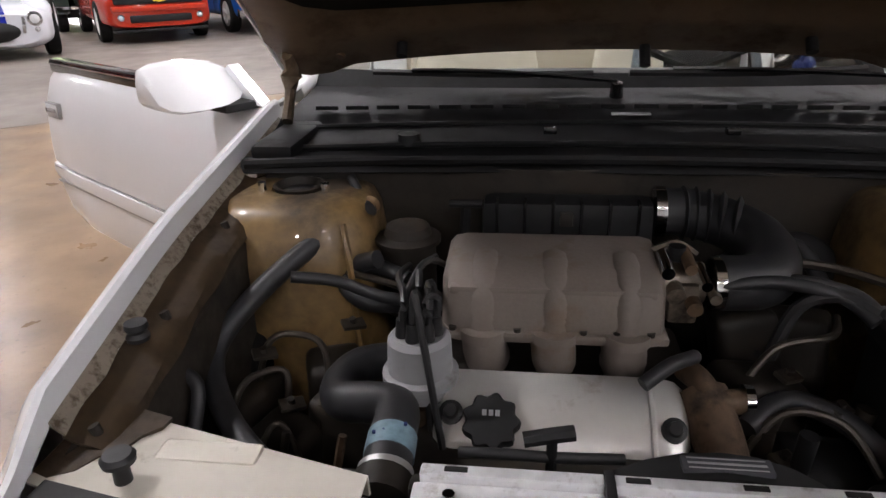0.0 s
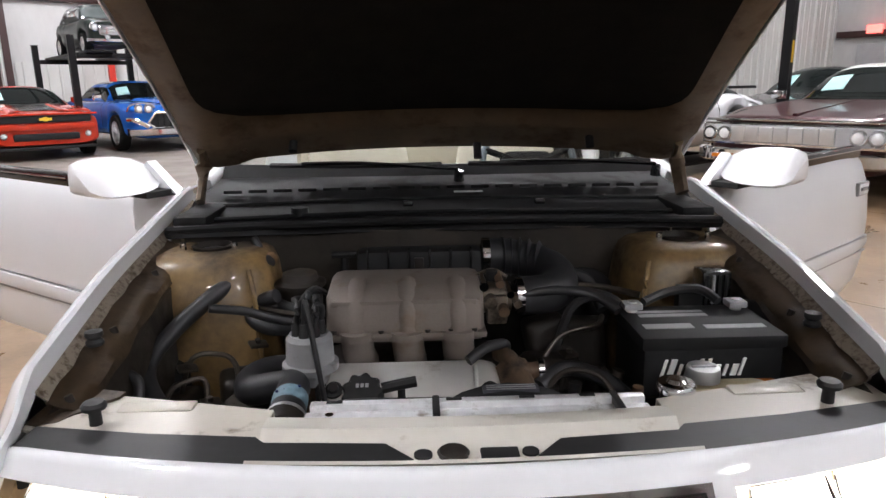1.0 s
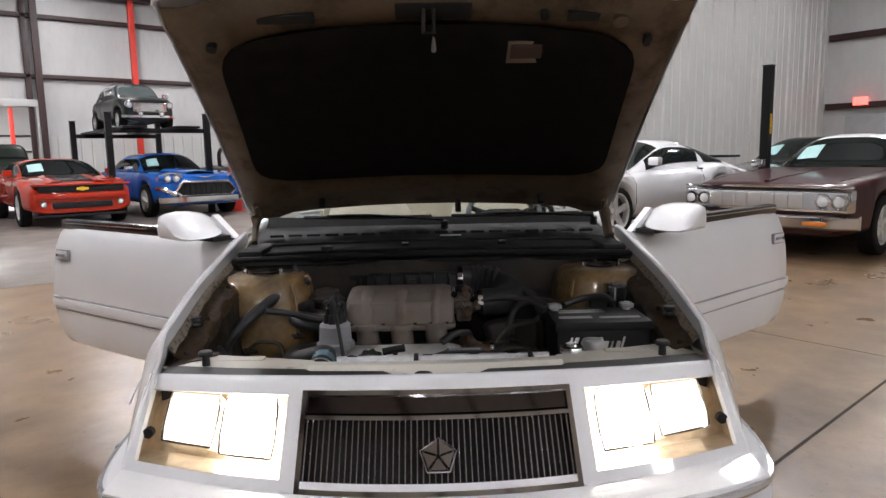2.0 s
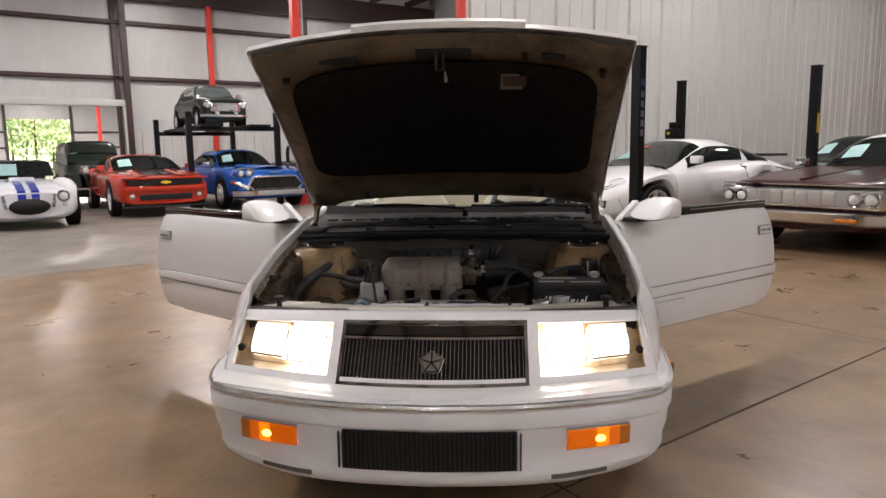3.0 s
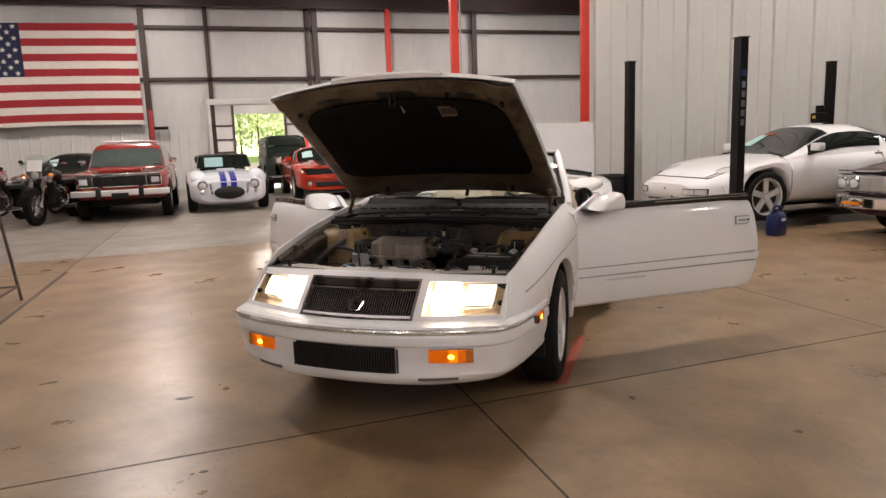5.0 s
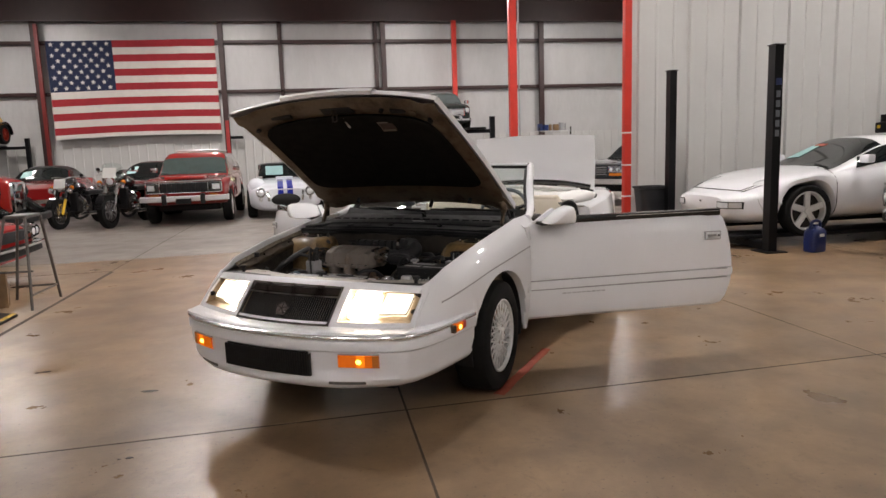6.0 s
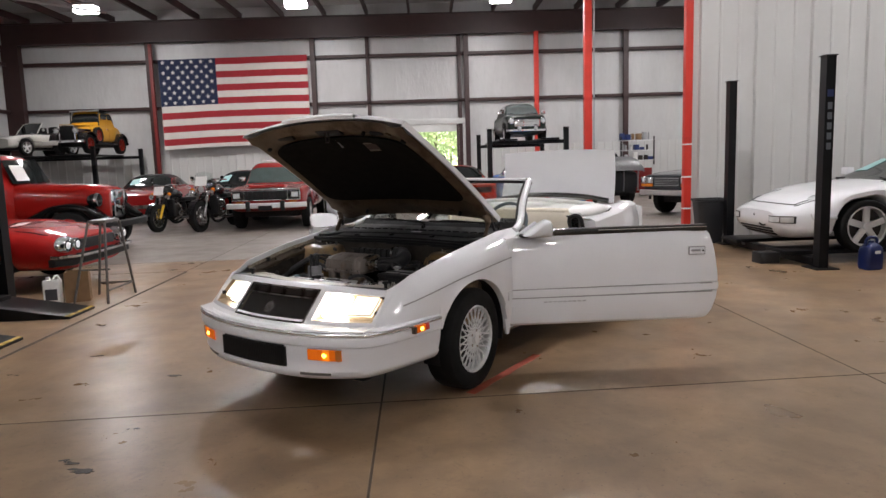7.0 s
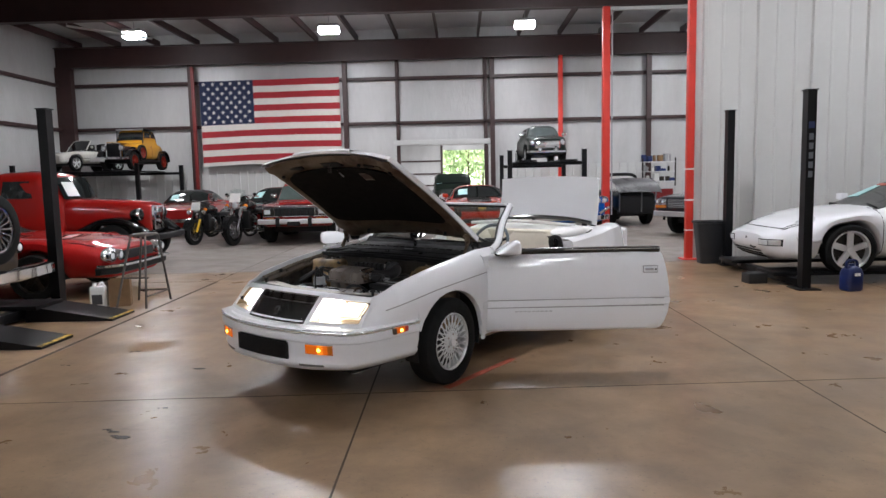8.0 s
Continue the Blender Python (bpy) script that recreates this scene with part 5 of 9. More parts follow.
for s in (-1, 1):
    part("side_window", sheet(bmesh.new(), [[(s * 0.745, 2.02, 1.28), (s * 0.70, 2.08, 1.60)], [(s * 0.752, 2.62, 1.28), (s * 0.705, 2.58, 1.60)]], 0.01), DARKGLASS, c)
    part("front_wing", hull(1.75, [(0, 0.12), (0.25, 0.20), (0.8, 0.235), (1.4, 0.20), (1.75, 0.10)], [(0, 0.60), (0.25, 0.82), (0.55, 0.90), (0.95, 0.86), (1.4, 0.64), (1.75, 0.48)], [(0, 0.46), (1.75, 0.40)], 0.38, (0.62,), 0.55), WING_BLACK, c, "gloss black front wing", m=pose(s * 0.64, -0.12, 0))
    lamp_round(c, s * 0.50, 0.10, 0.93, 0.105)
    part("lamp_shell", ball(bmesh.new(), (s * 0.50, 0.17, 0.93), 0.11, (1, 1.25, 1)), BLACK_GLOSS, c)
    part("lamp_stalk", tube(bmesh.new(), [(s * 0.50, 0.17, 0.85), (s * 0.52, 0.20, 0.74)], 0.03, 8, 1), BLACK_GLOSS, c)
    part("running_board", box(bmesh.new(), s * 0.7, s * 0.86, 1.1, 3.0, 0.36, 0.42, 0.02), BLACK, c)
    for y in (0.5, 3.6):
        wheel(c, s * 0.74, y, 0.38, 0.38, 0.2, TRED, 10, s)
part("grille", box(bmesh.new(), -0.24, 0.24, -0.05, 0.05, 0.58, 1.10, 0.05), CHROME, c)
part("bed", box(bmesh.new(), -0.7, 0.7, 3.15, 4.9, 0.55, 1.15, 0.03), TRED, c)
bar(c, "bumper", 0.88, -0.22, 0.5, 0.12, 0.05, BLACK)
part("price_sheet", box(bmesh.new(), -0.5, -0.12, -0.004, 0.004, -0.15, 0.15), PAPER, c, m=pose(0, 1.53, 1.44, -25, 0, 0))

# red grand tourer
SIGNAL_RED = paint("signal_red_paint", (0.34, 0.009, 0.008))
c = parked("grand_tourer", "signal red grand tourer with oval headlamps", pose(-3.38, 4.95, 0, 0, 0, 90) @ Matrix.Diagonal((1, 1, 0.91, 1)), SIGNAL_RED, 4.8, 1.79, 1.26, [(0, 0.66), (0.1, 0.76), (0.7, 0.86), (1.7, 0.92), (3.8, 0.94), (4.8, 0.85)], 0.33, (0.95, 3.55), (1.75, 2.4, 3.2, 3.9, 0.72, 0.56), p=0.42, rim=GRIME, group="parked cars", widths=[(0, 0.76), (0.2, 0.84), (2.4, 0.89), (4.8, 0.75)])
part("grille", box(bmesh.new(), -0.48, 0.48, -0.03, 0.1, 0.52, 0.66, 0.02), BLACK, c)
for s in (-1, 1):
    part("lamp_surround", ball(bmesh.new(), (s * 0.655, 0.035, 0.615), 0.12, (1.55, 0.75, 0.95), 20, 12), CHROME, c)
    for k in (0, 1):
        lamp_round(c, s * (0.575 + 0.165 * k), -0.065 + 0.03 * k, 0.615, 0.072)
bar(c, "bumper", 0.88, -0.06, 0.40, 0.10, 0.08, BLACK, 0.06)
bar(c, "bumper_blade", 0.88, -0.085, 0.475, 0.04, 0.11, CHROME, 0.06)

# classic with rear spare wheel at the loading lift
BROWN = paint("dark_brown_paint", (0.06, 0.045, 0.03))
c = thing("classic_car", "dark brown classic with chrome bumper and spare wheel", "car", pose(-3.72, 2.2, 0.19, 0, 0, 90), "parked cars")
part("body", hull(4.4, [(0, 0.78), (0.3, 0.86), (4.4, 0.8)], [(0, 0.82), (0.3, 0.90), (1.5, 1.0), (4.4, 0.9)], [(0, 0.3), (4.4, 0.3)], 0.34, (0.95, 3.5), 0.4), BROWN, c)
part("upper_body", hull(2.2, [(0, 0.7), (2.2, 0.7)], [(0, 1.0), (0.5, 1.42), (1.7, 1.42), (2.2, 1.0)], [(0, 0.9), (2.2, 0.9)], 0.1, (), 0.4), paint("classic_white", (0.7, 0.7, 0.68)), c, m=pose(0, 0.5, 0))
sp = new("spare_wheel")
sp.parent = c
sp.matrix_local = pose(0, -0.22, 0.86, 0, 0, -90)
wheel(sp, 0, 0, 0, 0.36, 0.18, CHROME, 20, 1)
bar(c, "bumper", 0.95, -0.3, 0.38, 0.14, 0.1, CHROME, 0.05)
for s in (-1, 1):
    for y in (0.95, 3.5):
        wheel(c, s * 0.74, y, 0.33, 0.33, 0.19, CHROME, 14, s)
    lamp_round(c, s * 0.72, -0.01, 0.62, 0.06, name="tail_lamp")


# ---- motorcycles ----
def motorcycle(label, m, yellow=False):
    ob = thing("motorcycle", label, "motorcycle", m, "motorcycles")
    for y, tw in ((0.0, 0.11), (1.52, 0.16)):
        wheel(ob, 0, y, 0.32, 0.32, tw, CHROME, 12, 1)
    fork = YELLOW if yellow else CHROME
    for s in (-1, 1):
        part("fork_leg", tube(bmesh.new(), [(s * 0.09, 0.0, 0.32), (s * 0.11, 0.32, 1.02)], 0.026, 8, 1), fork, ob)
        part("handlebar", tube(bmesh.new(), [(0, 0.32, 1.05), (s * 0.2, 0.33, 1.08), (s * 0.38, 0.48, 1.06)], 0.016, 8, 4), CHROME, ob)
        part("mirror", ball(bmesh.new(), (s * 0.33, 0.40, 1.11), 0.036, (1.2, 0.4, 0.9)), BLACK_GLOSS, ob)
        part("mirror_stalk", tube(bmesh.new(), [(s * 0.30, 0.40, 1.07), (s * 0.33, 0.41, 1.10)], 0.008, 6, 1), CHROME, ob)
        part("exhaust", tube(bmesh.new(), [(s * 0.16, 0.65, 0.45), (s * 0.2, 0.75, 0.28), (s * 0.22, 1.7, 0.30)], 0.04, 8, 4), CHROME, ob)
        part("indicator", ball(bmesh.new(), (s * 0.22, 0.2, 0.86), 0.045), AMBER, ob)
    part("front_fender", sheet(bmesh.new(), [[(x, 0.36 * math.cos(a), 0.32 + 0.36 * math.sin(a)) for x in (-0.07, 0, 0.07)] for a in [radians(dg) for dg in range(20, 171, 15)]], 0.008), BLACK_GLOSS, ob)
    part("rear_fender", sheet(bmesh.new(), [[(x, 1.52 + 0.37 * math.cos(a), 0.32 + 0.37 * math.sin(a)) for x in (-0.1, 0, 0.1)] for a in [radians(dg) for dg in range(10, 161, 15)]], 0.01), BLACK_GLOSS, ob)
    lamp_round(ob, 0, 0.16, 0.88, 0.095)
    part("tank", ball(bmesh.new(), (0, 0.66, 0.82), 0.2, (0.8, 1.6, 0.75)), BLACK_GLOSS, ob)
    part("seat", box(bmesh.new(), -0.14, 0.14, 0.92, 1.6, 0.66, 0.76, 0.045), BLACK, ob)
    part("engine", box(bmesh.new(), -0.15, 0.15, 0.5, 0.98, 0.25, 0.62, 0.05), GRIME, ob)
    for z in (0.36, 0.42, 0.48, 0.54):
        part("cooling_fin", box(bmesh.new(), -0.17, 0.17, 0.55, 0.90, z, z + 0.015, 0.004), CHROME, ob)
    part("air_cleaner", cyl(bmesh.new(), (0.15, 0.72, 0.56), (0.23, 0.72, 0.56), 0.09), CHROME, ob)
    part("frame", tube(bmesh.new(), [(0, 0.32, 1.0), (0, 0.5, 0.25), (0, 1.0, 0.22), (0, 1.3, 0.6)], 0.03, 8, 4), BLACK, ob)
    part("fairing", hull(0.34, [(0, 0.14), (0.1, 0.22), (0.34, 0.16)], [(0, 0.98), (0.15, 1.06), (0.34, 1.08)], [(0, 0.80), (0.34, 0.92)], 0.1, (), 0.8), BLACK_GLOSS, ob, m=pose(0, 0.19, 0))
    part("lamp_nacelle", ball(bmesh.new(), (0, 0.24, 0.88), 0.115, (1.1, 1.0, 1.0)), CHROME, ob)
    for s in (-1, 1):
        part("spot_lamp", ball(bmesh.new(), (s * 0.21, 0.15, 0.80), 0.062, (1, 0.7, 1)), CHROME, ob)
        part("crash_bar", tube(bmesh.new(), [(s * 0.06, 0.48, 0.72), (s * 0.30, 0.46, 0.60), (s * 0.34, 0.47, 0.40), (s * 0.10, 0.52, 0.26)], 0.018, 8, 5), CHROME, ob)
        part("fork_cover", cyl(bmesh.new(), (s * 0.10, 0.14, 0.62), (s * 0.11, 0.30, 0.98), 0.045, None, 12), BLACK_GLOSS if yellow else CHROME, ob)
        part("foot_board", box(bmesh.new(), s * 0.18, s * 0.34, 0.55, 0.90, 0.28, 0.31, 0.01), BLACK, ob)
    part("radiator_cover", box(bmesh.new(), -0.17, 0.17, 0.40, 0.50, 0.34, 0.74, 0.03), BLACK, ob)
    part("saddlebag", box(bmesh.new(), -0.34, -0.16, 1.25, 1.75, 0.42, 0.70, 0.05), BLACK, ob)
    part("saddlebag", box(bmesh.new(), 0.16, 0.34, 1.25, 1.75, 0.42, 0.70, 0.05), BLACK, ob)
    if not yellow:
        part("windscreen", sheet(bmesh.new(), [[(-0.24, 0.2, 1.0), (0, 0.14, 1.0), (0.24, 0.2, 1.0)], [(-0.17, 0.30, 1.20), (0, 0.24, 1.23), (0.17, 0.30, 1.20)]], 0.005), GLASS, ob)
    part("notice", box(bmesh.new(), -0.12, 0.12, -0.003, 0.003, -0.10, 0.10), PAPER, ob, "white paper notice", m=pose(0, 0.13 if yellow else 0.16, 1.04 if not yellow else 0.95, -18, 0, 0))
    return ob


motorcycle("black cruiser motorcycle with chrome forks and windscreen", pose(-4.25, 11.55, 0, 0, 0, -12) @ Matrix.Diagonal((1.15, 1.1, 1.1, 1)))
motorcycle("black motorcycle with yellow forks and paper notice", pose(-5.32, 11.85, 0, 0, 0, -14), True)

# ---- loose things on the floor ----
STAND_STEEL = mat("worn_stand_steel", (0.13, 0.12, 0.115), 0.4, 0.5, var=0.3, scale=20)
st = thing("folding_stand", "dark steel folding stand with crossbar and tray", "stand", pose(-2.62, 3.75, 0))
for x, y in ((-0.30, 0.26), (-0.30, -0.30), (0.10, 0.30), (0.08, -0.34)):
    part("leg", tube(bmesh.new(), [(x * 0.5, y * 0.5, 0.86), (x, y, 0.0)], 0.014, 8, 1), STAND_STEEL, st)
part("tray", box(bmesh.new(), -0.15, 0.05, -0.16, 0.16, 0.855, 0.885, 0.01), STAND_STEEL, st)
part("crossbar", tube(bmesh.new(), [(-0.28, 0.24, 0.14), (0.09, 0.27, 0.14), (0.08, -0.3, 0.14)], 0.011, 6, 1), STAND_STEEL, st)
part("crossbar", tube(bmesh.new(), [(-0.24, -0.24, 0.36), (0.09, -0.25, 0.36)], 0.011, 6, 1), STAND_STEEL, st)
jug = thing("fluid_jug", "white plastic fluid jug with dark label", "jug", pose(-3.17, 3.52, 0, 0, 0, 10))
part("bottle", box(bmesh.new(), -0.085, 0.085, -0.06, 0.06, 0, 0.27, 0.025), PAPER, jug)
part("label", box(bmesh.new(), -0.06, 0.06, -0.0635, -0.06, 0.05, 0.17), INK, jug)
part("cap", cyl(bmesh.new(), (-0.04, 0, 0.27), (-0.04, 0, 0.30), 0.022), PAPER, jug)
part("grip", tube(bmesh.new(), [(0.0, 0, 0.26), (0.05, 0, 0.31), (0.085, 0, 0.22)], 0.013, 8, 4), PAPER, jug)
cb = thing("cardboard_box", "brown cardboard box, open", "box", pose(-2.98, 3.68, 0, 0, 0, 20))
bm = bmesh.new()
box(bm, -0.12, 0.12, -0.1, -0.095, 0, 0.33)
box(bm, -0.12, 0.12, 0.095, 0.1, 0, 0.33)
box(bm, -0.12, -0.115, -0.095, 0.095, 0, 0.33)
box(bm, 0.115, 0.12, -0.095, 0.095, 0, 0.33)
box(bm, -0.115, 0.115, -0.095, 0.095, 0.0, 0.006)
part("carton", bm, CARDBOARD, cb, smooth=0)
tc = thing("trash_can", "dark grey plastic trash can", "bin", pose(5.36, 6.78, 0))
bm = bmesh.new()
rings = []
for z, w, d in ((0, 0.17, 0.13), (0.03, 0.175, 0.135), (0.66, 0.235, 0.18), (0.67, 0.26, 0.20), (0.70, 0.26, 0.20), (0.70, 0.235, 0.18), (0.05, 0.16, 0.12)):
    rings.append([(w * math.copysign(abs(math.cos(a)) ** 0.4, math.cos(a)), d * math.copysign(abs(math.sin(a)) ** 0.4, math.sin(a)), z) for a in [2 * math.pi * (k + 0.5) / 28 for k in range(28)]])
part("bin", skin(bm, rings), mat("dark_grey_plastic", (0.014, 0.015, 0.018), 0.45, var=0.15), tc)
bx = thing("black_block", "black rubber lift block on the floor", "block", pose(5.18, 4.62, 0, 0, 0, 5))
part("block", box(bmesh.new(), -0.13, 0.13, -0.1, 0.1, 0, 0.14, 0.012), RUBBER, bx)
NAVY = mat("navy_plastic", (0.006, 0.014, 0.075), 0.3, var=0.2)
bj = thing("blue_jug", "navy blue plastic fluid jug with a moulded grip", "jug", pose(6.05, 3.9, 0, 0, 0, 15))
rings = []
for z, w, d in ((0, 0.10, 0.08), (0.015, 0.115, 0.09), (0.10, 0.118, 0.092), (0.22, 0.115, 0.09), (0.27, 0.10, 0.075), (0.295, 0.06, 0.05), (0.31, 0.035, 0.035)):
    rings.append([(w * math.copysign(abs(math.cos(a)) ** 0.45, math.cos(a)), d * math.copysign(abs(math.sin(a)) ** 0.45, math.sin(a)), z) for a in [2 * math.pi * (k + 0.5) / 24 for k in range(24)]])
part("bottle", skin(bmesh.new(), rings), NAVY, bj)
part("grip", tube(bmesh.new(), [(-0.08, 0, 0.26), (-0.075, 0, 0.35), (0.0, 0, 0.375), (0.075, 0, 0.35), (0.08, 0, 0.26)], 0.018, 8, 4), NAVY, bj)
part("cap", cyl(bmesh.new(), (0, 0, 0.305), (0, 0, 0.335), 0.032), NAVY, bj)
part("label", box(bmesh.new(), -0.04, 0.04, -0.096, -0.091, 0.19, 0.225), PAPER, bj, "small pale label")
tl = thing("tool_cart", "red steel tool cart with shelves of boxes", "cart", pose(8.35, 20.2, 0))
part("cabinet", box(bmesh.new(), -0.5, 0.5, -0.3, 0.3, 0.12, 1.0, 0.02), paint("cart_red_paint", (0.16, 0.008, 0.008), 0.4), tl)
for z in (1.25, 1.60, 1.95):
    part("shelf", box(bmesh.new(), -0.6, 0.6, -0.25, 0.25, z, z + 0.03), SILVER, tl)
for x in (-0.58, 0.58):
    part("upright", box(bmesh.new(), x - 0.02, x + 0.02, -0.25, -0.21, 1.1, 2.1), GRIME, tl)
rnd = random.Random(7)
CLUTTER = (PAPER, RED_COL, BLUE_PLASTIC, GREYP, GRIME, CARDBOARD, GRIME)
for z in (1.28, 1.63, 1.98):
    x = -0.52
    while x < 0.5:
        wd, hgt = 0.05 + 0.08 * rnd.random(), 0.08 + 0.2 * rnd.random()
        if rnd.random() < 0.35:
            can = thing("oil_can", "small can on a workshop shelf", "can", pose(8.35 + x, 20.08 + 0.1 * rnd.random(), z), "shelf cans")
            part("can", cyl(bmesh.new(), (0, 0, 0), (0, 0, hgt), wd * 0.6, None, 14), CLUTTER[rnd.randrange(7)], can)
            part("spout", cyl(bmesh.new(), (0, 0, hgt), (0, 0, hgt + 0.03), wd * 0.25, None, 10), GREYP, can)
        else:
            bxx = thing("storage_box", "small boxed part on a shelf", "box", pose(8.35 + x, 20.1, z, 0, 0, rnd.uniform(-14, 14)), "shelf boxes")
            part("carton", box(bmesh.new(), -wd * 0.8, wd * 0.8, -0.1, 0.1, 0, hgt, 0.005), CLUTTER[rnd.randrange(7)], bxx)
        x += 2.1 * wd
ex = thing("exit_sign", "lit red exit sign over a doorway", "sign", pose(19.43, 6.4, 2.45, 0, 0, 90))
part("box", box(bmesh.new(), -0.18, 0.18, -0.03, 0.03, -0.1, 0.1, 0.008), mat("exit_glow", (0.6, 0.1, 0.1), 0.5, emit=(1.0, 0.10, 0.08), power=2.5), ex)
dr = thing("door_2", "grey panelled exit door in a frame", "door", pose(19.55, 6.3, 0, 0, 0, 90), kind="structure")
part("leaf", box(bmesh.new(), -0.5, 0.5, -0.02, 0.02, 0.01, 2.1, 0.005), GREYP, dr)
part("handle", tube(bmesh.new(), [(-0.4, 0.02, 1.0), (-0.4, 0.07, 1.0), (-0.28, 0.07, 1.0)], 0.012, 6, 1), CHROME, dr)
OIL = mat("dried_oil", (0.020, 0.014, 0.010), 0.45, var=0.4, scale=30)
drip = random.Random(41)


def oil_stain(x, y, r, lobes, label):
    """A dried splash: a few ragged blots, thin on the slab."""
    ob = thing("oil_stain", label, "stain", pose(x, y, 0), "oil stains")
    for k in range(lobes):
        cx, cy, q = drip.uniform(-1, 1) * r, drip.uniform(-1, 1) * r, r * drip.uniform(0.18, 0.5)
        rim_ = []
        for j in range(18):
            a, w = 2 * math.pi * j / 18, q * drip.uniform(0.6, 1.15)
            rim_.append((cx + 1.5 * w * math.cos(a), cy + 0.7 * w * math.sin(a)))
        part("blot", skin(bmesh.new(), [[(u, v, z) for u, v in rim_] for z in (0.0005, 0.0022 + 0.0002 * k)]), OIL, ob)


for x, y, r, n in ((-0.79, -0.63, 0.075, 4), (-0.91, -0.59, 0.03, 3)):
    oil_stain(x, y, r, n, "black dried oil splash on the concrete")
for x, y, r, n in ((-1.64, 1.29, 0.05, 2), (-0.88, 0.78, 0.05, 3), (-2.02, 0.90, 0.05, 2), (-0.74, -0.21, 0.03, 2)):
    oil_stain(x, y, r, n, "small dark drip mark on the concrete")
tape = thing("floor_tape", "worn red tape stripe stuck to the concrete", "tape")
a0, a1 = Vector((1.13, 0.17, 0.002)), Vector((1.66, 0.93, 0.002))
sd = (a1 - a0).cross(Vector((0, 0, 1))).normalized() * 0.03
part("strip", sheet(bmesh.new(), [[a0 + (a1 - a0) * k / 8 + sd * (1 + 0.15 * math.sin(k * 2.1)), a0 + (a1 - a0) * k / 8 - sd * (1 + 0.12 * math.cos(k * 3.3))] for k in range(9)], 0.001), RED_TAPE, tape)

# ---- the white convertible ----
CAR = pose(0, 0, 0, 0, 0, -37.3) @ pose(-0.012, 0, 0)
car = thing("convertible_car", "white convertible with open hood, doors and trunk lid", "car", CAR)


def yf(x, z):
    """The raked, bowed face that holds lamps and grille."""
    return -0.03 + 0.89 * (z - 0.55) + 0.33 * x * x


def lace_wheel(x, y, side):
    """A tyre with a laced alloy rim."""
    R, w, rr = 0.312, 0.195, 0.205
    hub = new("wheel")
    hub.parent = car
    hub.matrix_local = pose(x, y, R, 0, 0, (0 if side > 0 else 180) + (4 if y < 2 else 0))
    bm = bmesh.new()
    lathe(bm, [(rr, -w * 0.5), (R * 0.90, -w * 0.5), (R * 0.97, -w * 0.44), (R, -w * 0.32), (R, w * 0.32), (R * 0.97, w * 0.44), (R * 0.90, w * 0.5), (R * 0.80, w * 0.52), (rr * 1.03, w * 0.49), (rr, w * 0.42), (rr, -w * 0.5)], 48)
    part("tyre", bm, TYRE, hub, "black road tyre")
    bm = bmesh.new()
    lathe(bm, [(rr * 0.999, -w * 0.4), (rr * 1.0, w * 0.46), (rr * 0.975, w * 0.48), (rr * 0.95, w * 0.45), (rr * 0.93, w * 0.36), (rr * 0.90, -w * 0.4)], 48)
    part("rim", bm, ALLOY, hub, "silver alloy rim")
    bm = bmesh.new()
    for k in range(22):
        for sk in (-1, 1):
            a0 = 2 * math.pi * k / 22
            a1 = a0 + sk * radians(20)
            p, q = (w * 0.40, 0.060 * math.cos(a0 - sk * 0.12), 0.060 * math.sin(a0 - sk * 0.12)), (w * 0.37, rr * 0.94 * math.cos(a1), rr * 0.94 * math.sin(a1))
            tube(bm, [p, q], 0.0046, 6, 1)
    part("spokes", bm, ALLOY, hub, "laced alloy spokes")
    bm = bmesh.new()
    lathe(bm, [(0.001, w * 0.44), (0.030, w * 0.44), (0.036, w * 0.41), (0.068, w * 0.41), (0.074, w * 0.34), (0.001, w * 0.2)], 32)
    part("centre", bm, ALLOY, hub)
    part("backing", cyl(bmesh.new(), (-w * 0.1, 0, 0), (w * 0.08, 0, 0), rr * 0.90, None, 32), BLACK, hub)
    return hub


XI = [(0.1, 0.655), (0.35, 0.685), (0.75, 0.705), (1.35, 0.715)]
XO = [(0.1, 0.672), (0.2, 0.715), (0.35, 0.755), (0.6, 0.785), (0.92, 0.803), (1.35, 0.818)]
ZT = [(0.1, 0.715), (0.34, 0.762), (0.75, 0.85), (1.35, 0.94)]


def arch_z(y, ay, low, r=0.365, az=0.322):
    d = abs(y - ay)
    return max(low, az + math.sqrt(r * r - d * d)) if d < r else low


